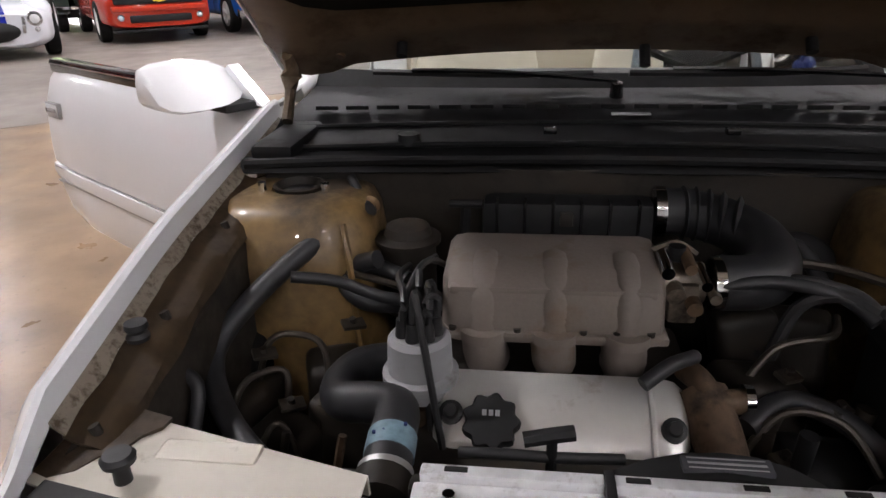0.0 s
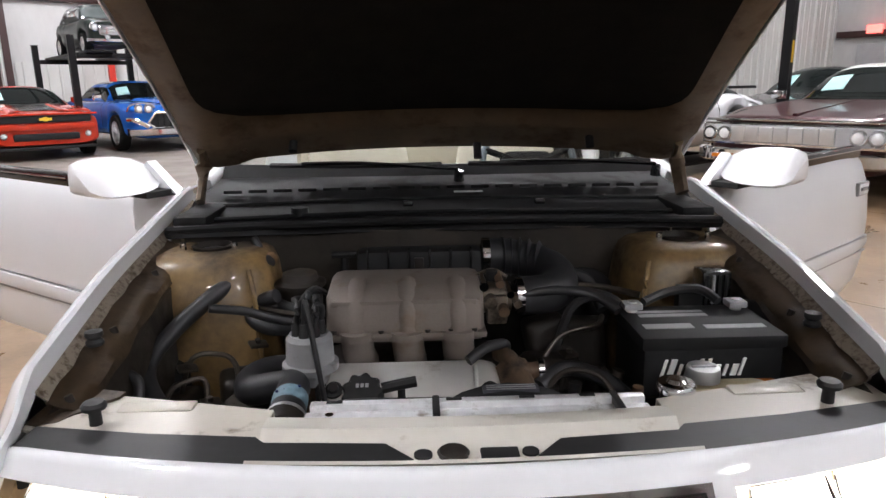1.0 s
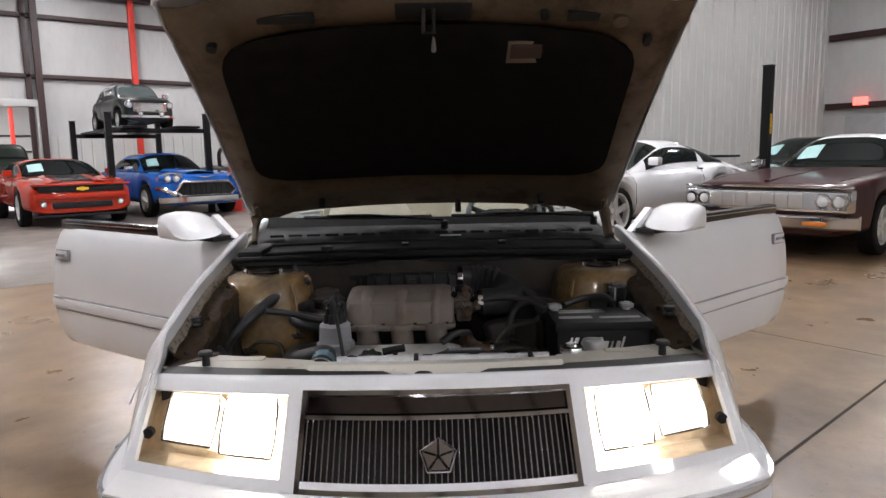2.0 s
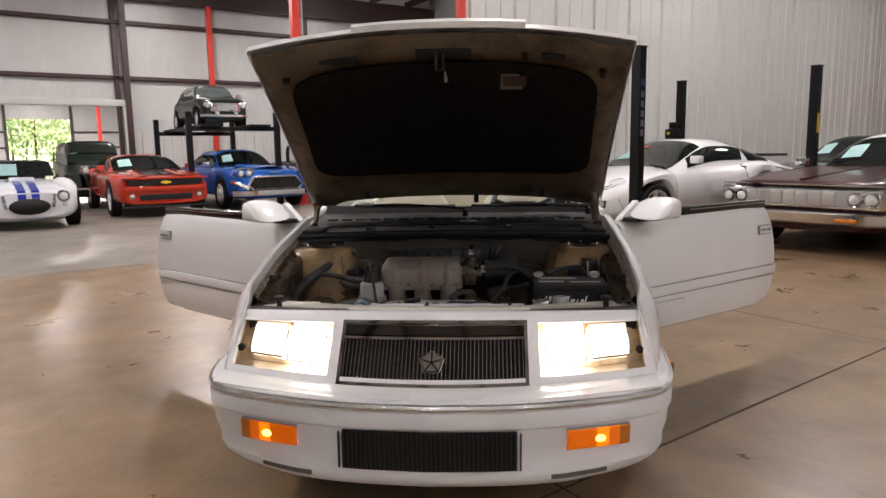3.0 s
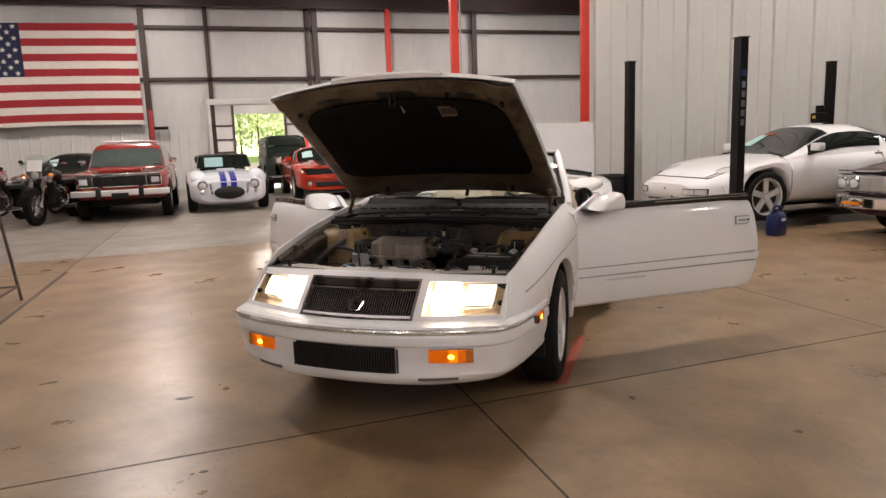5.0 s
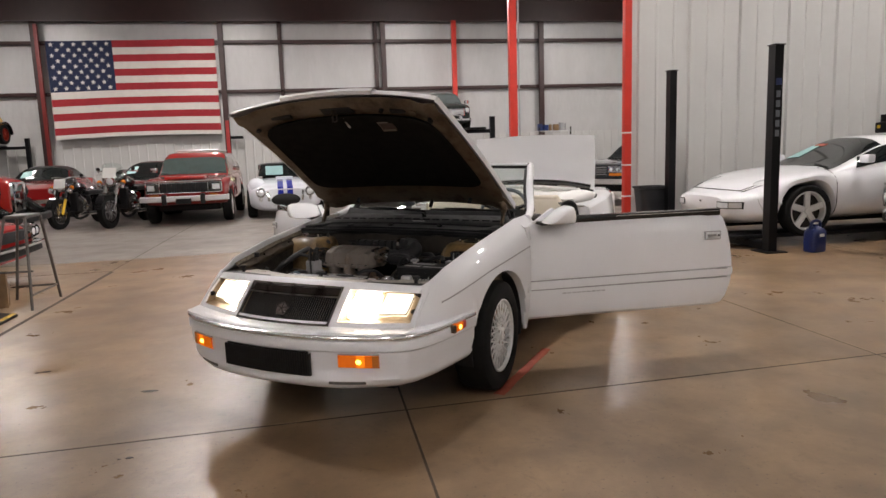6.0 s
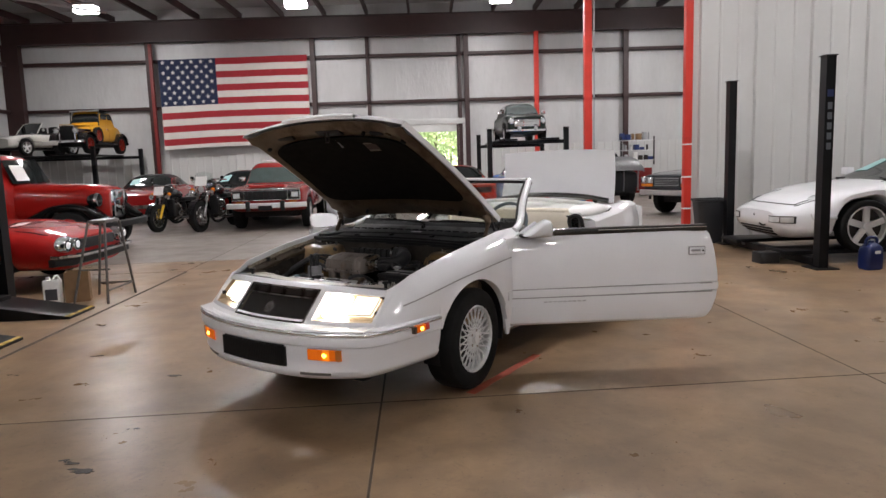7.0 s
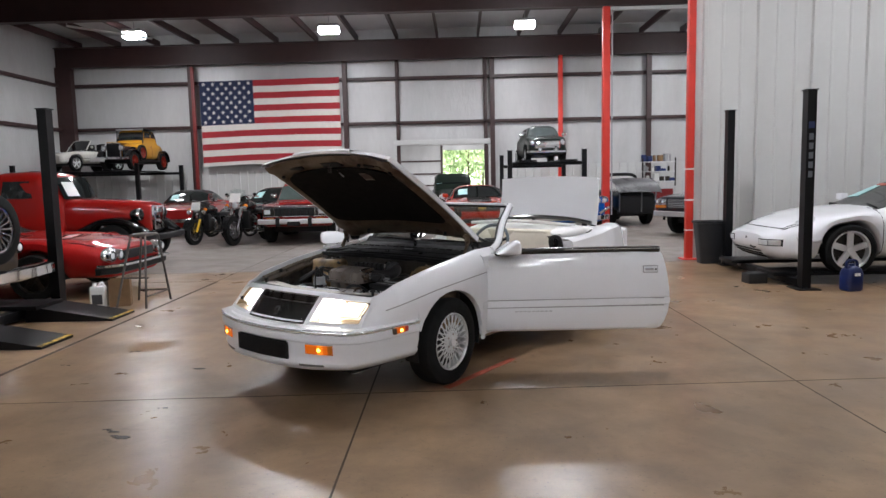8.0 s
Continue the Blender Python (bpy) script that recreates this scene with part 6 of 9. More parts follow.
for s in (-1, 1):
    rows = []
    for i in range(49):
        y = 0.115 + (1.325 - 0.115) * i / 48
        xi, xo, zt = soft(XI, y), soft(XO, y), soft(ZT, y)
        low = 0.535 if y < 0.57 else 0.255
        zb = arch_z(y, 0.925, low, 0.352)
        w = xo - xi
        prof = [(xi - 0.004, zt - 0.035), (xi, zt - 0.004), (xi + 0.008, zt), (xi + 0.25 * w, zt - 0.006), (xi + 0.5 * w, zt - 0.030), (xi + 0.8 * w, zt - 0.072), (xo, zt - 0.13)]
        z0 = zt - 0.13
        for k in (1, 2, 3, 4, 5):
            z = z0 + (low - z0) * k / 5
            bulge = 0.006 * math.sin(math.pi * k / 5) - (0.03 * (k / 5) ** 3 if low < 0.3 else 0)
            prof.append((xo + bulge, z))
        row = [(s * a, b if b > zb + 0.02 else zb + 0.02 - 0.0018 * j) for j, (a, b) in enumerate(prof)]
        row = [(a, y + max(0.0, yf(min(abs(a), 0.69), min(b, 0.735)) - 0.119) * max(0.0, 1 - i / 12) if b > 0.545 else y, b) for a, b in row]
        row.append((s * (xo - 0.045), y, row[-1][2] - 0.001))
        rows.append(row)
    fd = part("front_fender", sheet(bmesh.new(), rows, 0.006), WHITE, car, "white painted front fender")
    # lower moulding and pinstripe
    part("moulding", box(bmesh.new(), s * 0.806, s * 0.824, 1.272, 1.322, 0.487, 0.545, 0.006), WHITE_PLASTIC, fd)
    rows = []
    for k in range(13):
        y = 0.30 + 1.02 * k / 12
        dz = lerp([(0.3, 0.118), (0.6, 0.132), (1.32, 0.165)], y)
        rows.append([(s * (soft(XO, y) + 0.0028 - 0.03 * max(0.0, 0.13 - dz)), y, soft(ZT, y) - dz), (s * (soft(XO, y) + 0.003), y, soft(ZT, y) - dz - 0.007)])
    part("pinstripe", sheet(bmesh.new(), rows, 0.002), GREYP, fd)
    # wheel well
    rows = [[(s * x, 0.92 + 0.36 * math.cos(a), 0.322 + 0.36 * math.sin(a)) for x in (0.655, 0.70, 0.77)] for a in [radians(d) for d in range(-15, 196, 15)]]
    part("wheel_liner", sheet(bmesh.new(), rows, 0.008), BLACK, car)

# face strips round lamps and grille


def face_rows(x0, x1, zs, n=12, dy=0.0):
    return [[(x0 + (x1 - x0) * i / n, yf(x0 + (x1 - x0) * i / n, z) + dy, z - 0.03 * (abs(x0 + (x1 - x0) * i / n) / 0.69) ** 2 * max(0, (z - 0.6) / 0.13)) for i in range(n + 1)] for z in zs]


rows = face_rows(-0.685, 0.685, (0.706, 0.715, 0.73), 40)
for dy, z in ((0.008, 0.736), (0.018, 0.738), (0.028, 0.736), (0.030, 0.715)):
    rows.append([(x, yf(x, 0.73) + dy * (1 - 0.35 * (x / 0.69) ** 2), z - 0.03 * (abs(x) / 0.69) ** 2) for x in [r[0] for r in rows[0]]])
part("header_panel", sheet(bmesh.new(), rows, 0.006), WHITE, car, "white header panel above the grille")
rows = face_rows(-0.69, 0.69, (0.566, 0.556, 0.548), 40)
rows.append([(x, -0.118 + 0.315 * x * x, 0.541) for x in [r[0] for r in rows[0]]])
part("lower_valance", sheet(bmesh.new(), rows, 0.006), WHITE, car)
for s in (-1, 1):
    part("lamp_pillar", sheet(bmesh.new(), face_rows(s * 0.288, s * 0.325, (0.55, 0.60, 0.65, 0.71), 3), 0.012), WHITE, car)
    part("lamp_pillar", sheet(bmesh.new(), face_rows(s * 0.664, s * 0.69, (0.55, 0.60, 0.65, 0.71), 3), 0.012), WHITE, car)
    # lamp bucket with two lit lenses
    hl = new("headlamp")
    hl.parent = car
    tagged(hl, "lit twin rectangular headlamp in a tan bucket")
    part("bucket", sheet(bmesh.new(), face_rows(s * 0.32, s * 0.672, (0.552, 0.60, 0.65, 0.712), 6, 0.075), 0.01), LIT_TAN, hl)
    for z in (0.562, 0.708):
        part("bucket_edge", sheet(bmesh.new(), [[(p[0], p[1] + d, p[2]) for p in face_rows(s * 0.32, s * 0.672, (z,), 6)[0]] for d in (0.004, 0.075)], 0.004), LIT_TAN, hl)
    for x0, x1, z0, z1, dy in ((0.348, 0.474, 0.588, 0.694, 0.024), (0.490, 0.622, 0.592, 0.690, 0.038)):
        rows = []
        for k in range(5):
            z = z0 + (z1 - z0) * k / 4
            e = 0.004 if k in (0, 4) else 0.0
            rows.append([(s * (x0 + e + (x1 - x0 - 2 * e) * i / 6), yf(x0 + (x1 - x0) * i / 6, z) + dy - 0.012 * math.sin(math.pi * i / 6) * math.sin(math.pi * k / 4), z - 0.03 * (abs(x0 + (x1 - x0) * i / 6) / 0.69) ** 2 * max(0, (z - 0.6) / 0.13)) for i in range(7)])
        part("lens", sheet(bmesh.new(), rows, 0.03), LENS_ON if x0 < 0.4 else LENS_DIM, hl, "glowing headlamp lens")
        ring = [rows[0][i] for i in range(7)] + [rows[k][6] for k in range(1, 5)] + [rows[4][i] for i in range(5, -1, -1)] + [rows[k][0] for k in range(3, -1, -1)]
        part("lens_rim", tube(bmesh.new(), [(p[0], p[1] - 0.001, p[2]) for p in ring], 0.0035, 6, 1), CHROME, hl)
    for xx in (0.3235, 0.669):
        part("bucket_side", sheet(bmesh.new(), [[(s * xx, yf(xx, z) + d, z - 0.03 * (xx / 0.69) ** 2 * max(0, (z - 0.6) / 0.13)) for z in (0.556, 0.60, 0.65, 0.712)] for d in (0.003, 0.078)], 0.003), LIT_TAN, hl)
    part("adjuster", cyl(bmesh.new(), (s * 0.652, yf(0.652, 0.61) + 0.03, 0.605), (s * 0.652, yf(0.652, 0.61) + 0.015, 0.605), 0.012), BLACK, hl)

# grille
DARK_CHROME = mat("dark_chrome", (0.22, 0.21, 0.21), 0.08, 1.0)
SLAT_CHROME = mat("worn_slat_chrome", (0.72, 0.71, 0.70), 0.16, 1.0)
COWL = mat("matt_black_cowl", (0.009, 0.009, 0.010), 0.62, var=0.45, scale=9, spec=0.2, bump=0.08, dirt=(0.022, 0.018, 0.015), dirt_amount=0.25, dirt_scale=7)
gr = new("grille")
gr.parent = car
tagged(gr, "chrome waterfall grille with plain star emblem")
part("backing", sheet(bmesh.new(), face_rows(-0.285, 0.285, (0.553, 0.60, 0.66, 0.715), 10, 0.03), 0.006), COWL, gr)
part("top_band", sheet(bmesh.new(), face_rows(-0.283, 0.283, (0.674, 0.69, 0.71), 10, 0.004), 0.008), DARK_CHROME, gr, "dark chrome band")
for z0, z1 in ((0.549, 0.557), (0.666, 0.673), (0.708, 0.716)):
    part("chrome_rail", sheet(bmesh.new(), face_rows(-0.29, 0.29, (z0, (z0 + z1) / 2, z1), 12, -0.006), 0.012), CHROME, gr)
for s in (-1, 1):
    part("chrome_side", sheet(bmesh.new(), face_rows(s * 0.281, s * 0.2915, (0.549, 0.60, 0.66, 0.716), 2, -0.006), 0.012), CHROME, gr)
for i in range(46):
    x = -0.276 + 0.552 * i / 45
    p, q = Vector((x, yf(x, 0.557) + 0.006, 0.557)), Vector((x, yf(x, 0.667) + 0.006, 0.667))
    part("slat", tube(bmesh.new(), [p, q], 0.0017, 6, 1), SLAT_CHROME, gr, smooth=60)
em = new("emblem")
em.parent = gr
em.matrix_local = pose(0, yf(0, 0.609) - 0.008, 0.609, -48 + 6, 0, 0)
pts = [(0.036 * math.sin(k * 2 * math.pi / 5), 0, 0.036 * math.cos(k * 2 * math.pi / 5)) for k in range(5)]
bm = bmesh.new()
for k in range(5):
    a, b = Vector(pts[k]), Vector(pts[(k + 1) % 5])
    m_ = (a + b) * 0.36
    tri = [m_ + (v - m_) * 0.80 for v in (a, b, Vector((0, 0, 0)))]
    skin(bm, [[v + Vector((0, dy, 0)) for v in tri] for dy in (-0.004, 0.003)])
    tube(bm, [a * 1.08, b * 1.08], 0.0022, 6, 1)
part("star", bm, CHROME, em)

COWL2 = mat("dull_slot_grey", (0.10, 0.095, 0.09), 0.7)
# bumper, swept round the nose
half = smooth_path([(0, -0.125, 0), (0.25, -0.106, 0), (0.48, -0.05, 0), (0.63, 0.012, 0), (0.704, 0.075, 0), (0.742, 0.18, 0), (0.766, 0.33, 0), (0.785, 0.565, 0)], 5)
PATHB = [Vector((-p.x, p.y, 0)) for p in reversed(half[1:])] + list(half)


def sweep(profile, x0=-9, x1=9, thick=0.004, tuck=0.055):
    """A strip along the bumper's path; profile of (z, offset outwards)."""
    rows = []
    for i, p in enumerate(PATHB):
        if p.x < x0 - 1e-6 or p.x > x1 + 1e-6:
            continue
        d = (PATHB[min(i + 1, len(PATHB) - 1)] - PATHB[max(i - 1, 0)]).normalized()
        n = Vector((d.y, -d.x, 0))
        side = min(1.0, max(0.0, (abs(p.x) - 0.40) / 0.30))
        prof = [(z, o - tuck * side * max(0.0, (0.37 - z) / 0.10)) for z, o in profile]
        rows.append([(p.x + n.x * o, p.y + n.y * o, z) for z, o in prof])
    return sheet(bmesh.new(), rows, thick)


bp = part("bumper", sweep([(0.545, -0.05), (0.541, -0.008), (0.532, 0.004), (0.512, 0.010), (0.505, 0.006), (0.495, 0.012), (0.46, 0.012), (0.452, 0.003), (0.40, 0.0), (0.345, -0.002), (0.325, 0.012), (0.305, 0.012), (0.285, 0.0), (0.270, -0.03), (0.266, -0.08)]), WHITE_PLASTIC, car, "white plastic bumper")
part("chrome_strip", sweep([(0.532, 0.004), (0.530, 0.014), (0.522, 0.017), (0.514, 0.014), (0.512, 0.008)]), mat("bright_trim_strip", (0.80, 0.81, 0.83), 0.18, 0.75, var=0.04), bp)
part("intake", sweep([(0.452, 0.006), (0.448, 0.012), (0.335, 0.010), (0.330, 0.004)], -0.275, 0.275), BLACK, bp, "black lower intake")
for i in range(40):
    x = -0.262 + 0.524 * i / 39
    y = lerp([(p.x, p.y) for p in half], abs(x)) - 0.014
    part("intake_fin", box(bmesh.new(), x - 0.0022, x + 0.0022, y - 0.006, y + 0.006, 0.338, 0.445), RUBBER, bp, smooth=0)
for s in (-1, 1):
    a, b = (0.365, 0.60) if s > 0 else (-0.60, -0.365)
    ts = part("turn_signal", sweep([(0.443, 0.004), (0.440, 0.012), (0.385, 0.010), (0.382, 0.004)], a, b), AMBER_ON, bp, "lit amber turn signal")
    y = lerp([(p.x, p.y) for p in half], 0.49)
    part("bulb_glow", ball(bmesh.new(), (s * 0.492, y - 0.012, 0.412), 0.011, (1.5, 0.4, 1.0)), AMBER_HOT, ts)
    part("lit_core", sweep([(0.4432, 0.0048), (0.4402, 0.0126), (0.3848, 0.0106), (0.3818, 0.0048)], *((0.44, 0.545) if s > 0 else (-0.545, -0.44))), AMBER_MID, ts)
    part("signal_end", sweep([(0.4435, 0.0055), (0.4405, 0.0132), (0.3845, 0.0112), (0.3815, 0.0055)], *((0.545, 0.605) if s > 0 else (-0.605, -0.545))), AMBER, ts)
    part("signal_edge", sweep([(0.449, 0.003), (0.447, 0.008), (0.443, 0.008)], a, b), GREYP, bp)
    part("chin_slot", sweep([(0.317, 0.011), (0.316, 0.0145), (0.303, 0.0145), (0.302, 0.011)], min(s * 0.30, s * 0.53), max(s * 0.30, s * 0.53)), COWL2, bp)
    mk = part("side_marker", box(bmesh.new(), s * 0.772, s * 0.798, 0.325, 0.425, 0.478, 0.515, 0.006), AMBER_ON, car, "lit amber side marker")
    part("bulb_glow", ball(bmesh.new(), (s * 0.796, 0.385, 0.497), 0.012, (0.4, 1.5, 1)), AMBER_HOT, mk)
    part("marker_front", box(bmesh.new(), s * 0.7725, s * 0.7995, 0.320, 0.342, 0.477, 0.516, 0.006), RUST, mk)
    part("marker_end", box(bmesh.new(), s * 0.774, s * 0.797, 0.427, 0.455, 0.479, 0.514, 0.005), RED_COL, mk)
# unseen tray and pan, added to keep light out under the car
part("shade_tray", box(bmesh.new(), -0.46, 0.46, 0.05, 0.56, 0.272, 0.284, 0.004), BLACK, car, "unseen black tray added to shade the floor")
part("belly_light_block", box(bmesh.new(), -0.52, 0.52, 0.2, 4.2, 0.20, 0.26, 0.01), BLACK, car)

# ---- hood ----
HN = Vector((0, 0.545, 0.838))
hood = new("hood")
hood.parent = car
tagged(hood, "raised hood, white outside, faded tan inside")


def hoodpt(u, v, off=0.0):
    x = u * (0.705 + (0.668 - 0.705) * v)
    y = 1.375 + 0.05 * (1 - u * u) + (0.462 - 1.375 - 0.06 * (1 - u * u)) * v
    z = 1.015 + (1.612 - 1.015) * v
    crown = (0.045 + 0.035 * v) * (1 - abs(u) ** 2.2)
    belly = 0.02 * math.sin(math.pi * v)
    return Vector((x, y, z)) + HN * (crown + belly + off)


US = [-1 + 2 * i / 28 for i in range(29)]
rows = []
for j in range(25):
    v = j / 24
    rows.append([hoodpt(-1, v, -0.032)] + [hoodpt(u, v) for u in US] + [hoodpt(1, v, -0.032)])
rows.append([hoodpt(-1, 1.012, -0.04)] + [hoodpt(u, 1.012, -0.028) for u in US] + [hoodpt(1, 1.012, -0.04)])
part("outer_skin", sheet(bmesh.new(), rows, -0.004), WHITE, hood, "white outer skin")
part("leading_lip", sheet(bmesh.new(), [[hoodpt(u, v, o) for u in [-0.45 + 0.9 * i / 20 for i in range(21)]] for v, o in ((0.985, 0.004), (1.005, 0.002), (1.028, -0.008), (1.034, -0.024), (1.022, -0.036))], -0.004), WHITE, hood)
rows = []
for j in range(21):
    v = -0.0 + 0.995 * j / 20
    row = []
    for u in [-0.985 + 1.97 * i / 28 for i in range(29)]:
        e = min(v / 0.06, (1 - v) / 0.05, (1 - abs(u)) / 0.05, 1)
        ridge = 0.014 * (1 if 0.10 < v < 0.16 or 0.84 < abs(u) < 0.92 or 0.90 < v < 0.95 else 0)
        row.append(hoodpt(u, v, -0.030 - 0.012 * max(e, 0) - ridge))
    rows.append(row)
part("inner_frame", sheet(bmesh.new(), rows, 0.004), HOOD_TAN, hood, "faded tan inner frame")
rows = []
for j in range(25):
    t = j / 24
    v = 0.215 + 0.665 * t
    w = (0.885 - 0.035 * t) * (1 - 0.16 * abs(2 * t - 1) ** 10)
    bend = 0.02 * (1 if t > 0.5 else -1) * abs(2 * t - 1) ** 3
    rows.append([hoodpt(w * i / 12, v - bend * (i / 12) ** 4, -0.062 + 0.010 * max(abs(i / 12) ** 10, abs(2 * t - 1) ** 14)) for i in range(-12, 13)])
part("insulation", sheet(bmesh.new(), rows, 0.012), FELT, hood, "black insulation felt")


LABEL_INK = mat("faded_label_print", (0.055, 0.030, 0.022), 0.6)
LABEL_PAPER = mat("aged_label_paper", (0.17, 0.14, 0.11), 0.6, var=0.15)


def hood_box(name, u, v, w, h, d, material, off=-0.05, r=0.004, label=""):
    o = hoodpt(u, v, off)
    m = Matrix.Translation(o) @ Matrix(((1, 0, 0, 0), (0, -HN.z, HN.y, 0), (0, HN.y, HN.z, 0), (0, 0, 0, 1)))
    return part(name, box(bmesh.new(), -w / 2, w / 2, -h / 2, h / 2, -d / 2, d / 2, r), material, hood, label, m=m)


hood_box("slot", -0.55, 0.925, 0.15, 0.03, 0.016, BLACK, -0.058)
hood_box("slot", 0.60, 0.925, 0.085, 0.03, 0.016, BLACK, -0.058)
hood_box("latch_plate", 0.02, 0.925, 0.20, 0.055, 0.02, BLACK, -0.055)
part("striker", tube(bmesh.new(), [hoodpt(-0.02, 0.935, -0.06), hoodpt(-0.02, 0.90, -0.11), hoodpt(0.02, 0.90, -0.11), hoodpt(0.02, 0.935, -0.06)], 0.006, 8, 1), GRIME, hood)
part("prop_tab", tube(bmesh.new(), [hoodpt(0.02, 0.87, -0.06), hoodpt(0.02, 0.80, -0.075)], 0.007, 8, 1), GREYP, hood)
hood_box("label", 0.40, 0.80, 0.105, 0.085, 0.003, LABEL_PAPER, -0.074, 0, "brown and white paper label")
hood_box("label_print", 0.40, 0.805, 0.088, 0.055, 0.002, LABEL_INK, -0.0768, 0)
for u, v, r in ((-0.85, 0.87, 0.014), (0.86, 0.885, 0.011), (0.45, 0.925, 0.012), (0.86, 0.87, 0.01), (-0.6, 0.075, 0.012), (0.6, 0.075, 0.012)):
    part("hole", cyl(bmesh.new(), hoodpt(u, v, -0.075), hoodpt(u, v, -0.04), r, None, 14), BLACK, hood)
part("rubber_stop", cyl(bmesh.new(), hoodpt(0.74, 0.925, -0.07), hoodpt(0.74, 0.925, -0.045), 0.02, None, 18), HOOD_TAN, hood)
part("centre_pin", cyl(bmesh.new(), hoodpt(0.15, 0.02, -0.085), hoodpt(0.15, 0.02, -0.03), 0.012, None, 12), BLACK, hood)
part("rust_mark", cyl(bmesh.new(), hoodpt(-0.80, 0.06, -0.052), hoodpt(-0.80, 0.06, -0.045), 0.014, None, 12), RUST, hood)
for s in (-1, 1):
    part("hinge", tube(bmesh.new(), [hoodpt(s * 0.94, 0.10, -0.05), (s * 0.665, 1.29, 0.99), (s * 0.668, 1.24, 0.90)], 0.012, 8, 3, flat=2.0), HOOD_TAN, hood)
    part("gas_strut", tube(bmesh.new(), [hoodpt(s * 0.95, 0.06, -0.04), (s * 0.69, 1.33, 0.93)], 0.009, 8, 1), BLACK, hood)

# ---- cowl, screen, cabin ----
rows = []
for y, z, dz in ((1.035, 0.845, 0.0), (1.05, 0.868, 0.0), (1.075, 0.868, 0.0), (1.085, 0.858, 0.0), (1.18, 0.875, 0.006), (1.26, 0.885, 0.01), (1.30, 0.90, 0.012), (1.36, 0.912, 0.014), (1.50, 0.93, 0.02)):
    rows.append([(u * 0.70, y + 0.03 * (1 - u * u) + (0.12 * u * u if y > 1.3 else 0), z + dz * (1 - u * u)) for u in [-1 + i / 8 for i in range(17)]])
cowl = part("cowl", sheet(bmesh.new(), rows, 0.005), COWL, car, "black plastic cowl panel")
part("cowl_seal", tube(bmesh.new(), [(-0.68, 1.02, 0.868), (-0.4, 1.045, 0.872), (0, 1.055, 0.874), (0.4, 1.045, 0.872), (0.68, 1.02, 0.868)], 0.010, 8, 6), COWL, car)
for k in range(18):
    x = -0.60 + 1.2 * k / 17
    part("vent_slat", box(bmesh.new(), x - 0.026, x + 0.026, 1.318, 1.324, 0.908, 0.9175, 0.002, pose(0, 0, 0.006 * (1 - x * x * 2))), COWL, cowl)
for y_, z_ in ((1.13, 0.872), (1.245, 0.888)):
    part("cowl_ridge", tube(bmesh.new(), [(-0.66, y_, z_ - 0.002), (-0.33, y_ + 0.022, z_ + 0.003), (0, y_ + 0.030, z_ + 0.005), (0.33, y_ + 0.022, z_ + 0.003), (0.66, y_, z_ - 0.002)], 0.007, 8, 5), COWL, cowl)
for x_ in (-0.10, 0.26):
    nz = part("washer_nozzle", box(bmesh.new(), x_ - 0.014, x_ + 0.014, 1.20, 1.225, 0.884, 0.898, 0.004), BLACK_GLOSS, cowl)
for s in (-1, 1):
    part("cowl_end", box(bmesh.new(), s * 0.60, s * 0.685, 1.06, 1.30, 0.865, 0.893, 0.010), COWL, cowl)
part("washer_cap", cyl(bmesh.new(), (-0.386, 1.165, 0.872), (-0.386, 1.165, 0.894), 0.024, 0.022, 18), BLACK, cowl)
part("paper_tag", box(bmesh.new(), 0.03, 0.11, 1.275, 1.295, 0.9085, 0.911), GREYP, cowl)
for x0, x1 in ((-0.52, 0.05), (0.08, 0.66)):
    w = new("wiper")
    w.parent = car
    tagged(w, "glossy black wiper lying along the screen base")
    lift_ = 0.012
    part("pivot", cyl(bmesh.new(), (x1, 1.39 + 0.08 * abs(x1), 0.925), (x1, 1.385 + 0.08 * abs(x1), 0.957), 0.016, 0.013, 14), BLACK_GLOSS, w)
    part("arm", tube(bmesh.new(), [(x1, 1.40 + 0.08 * abs(x1), 0.947 + lift_), ((x0 + x1) / 2, 1.41, 0.968 + lift_), (x0 + 0.1, 1.45, 0.965 + lift_)], 0.010, 6, 3, flat=0.6), BLACK_GLOSS, w)
    part("blade", tube(bmesh.new(), [(x0, 1.47 if x0 < 0 else 1.43, 0.960 + lift_), ((x0 + x1) / 2, 1.43, 0.958 + lift_), (x1 - 0.05, 1.44 if x0 < 0 else 1.49, 0.958 + lift_)], 0.008, 6, 3), RUBBER, w)


def screen(u, v):
    xb, xt = 0.705, 0.56
    x = u * (xb + (xt - xb) * v)
    y = 1.46 + 0.13 * u * u + (0.435 - 0.02 * u * u) * v - 0.03 * math.sin(math.pi * v)
    return Vector((x, y, 0.925 + 0.312 * v - 0.012 * u * u * v + 0.02 * math.sin(math.pi * v)))


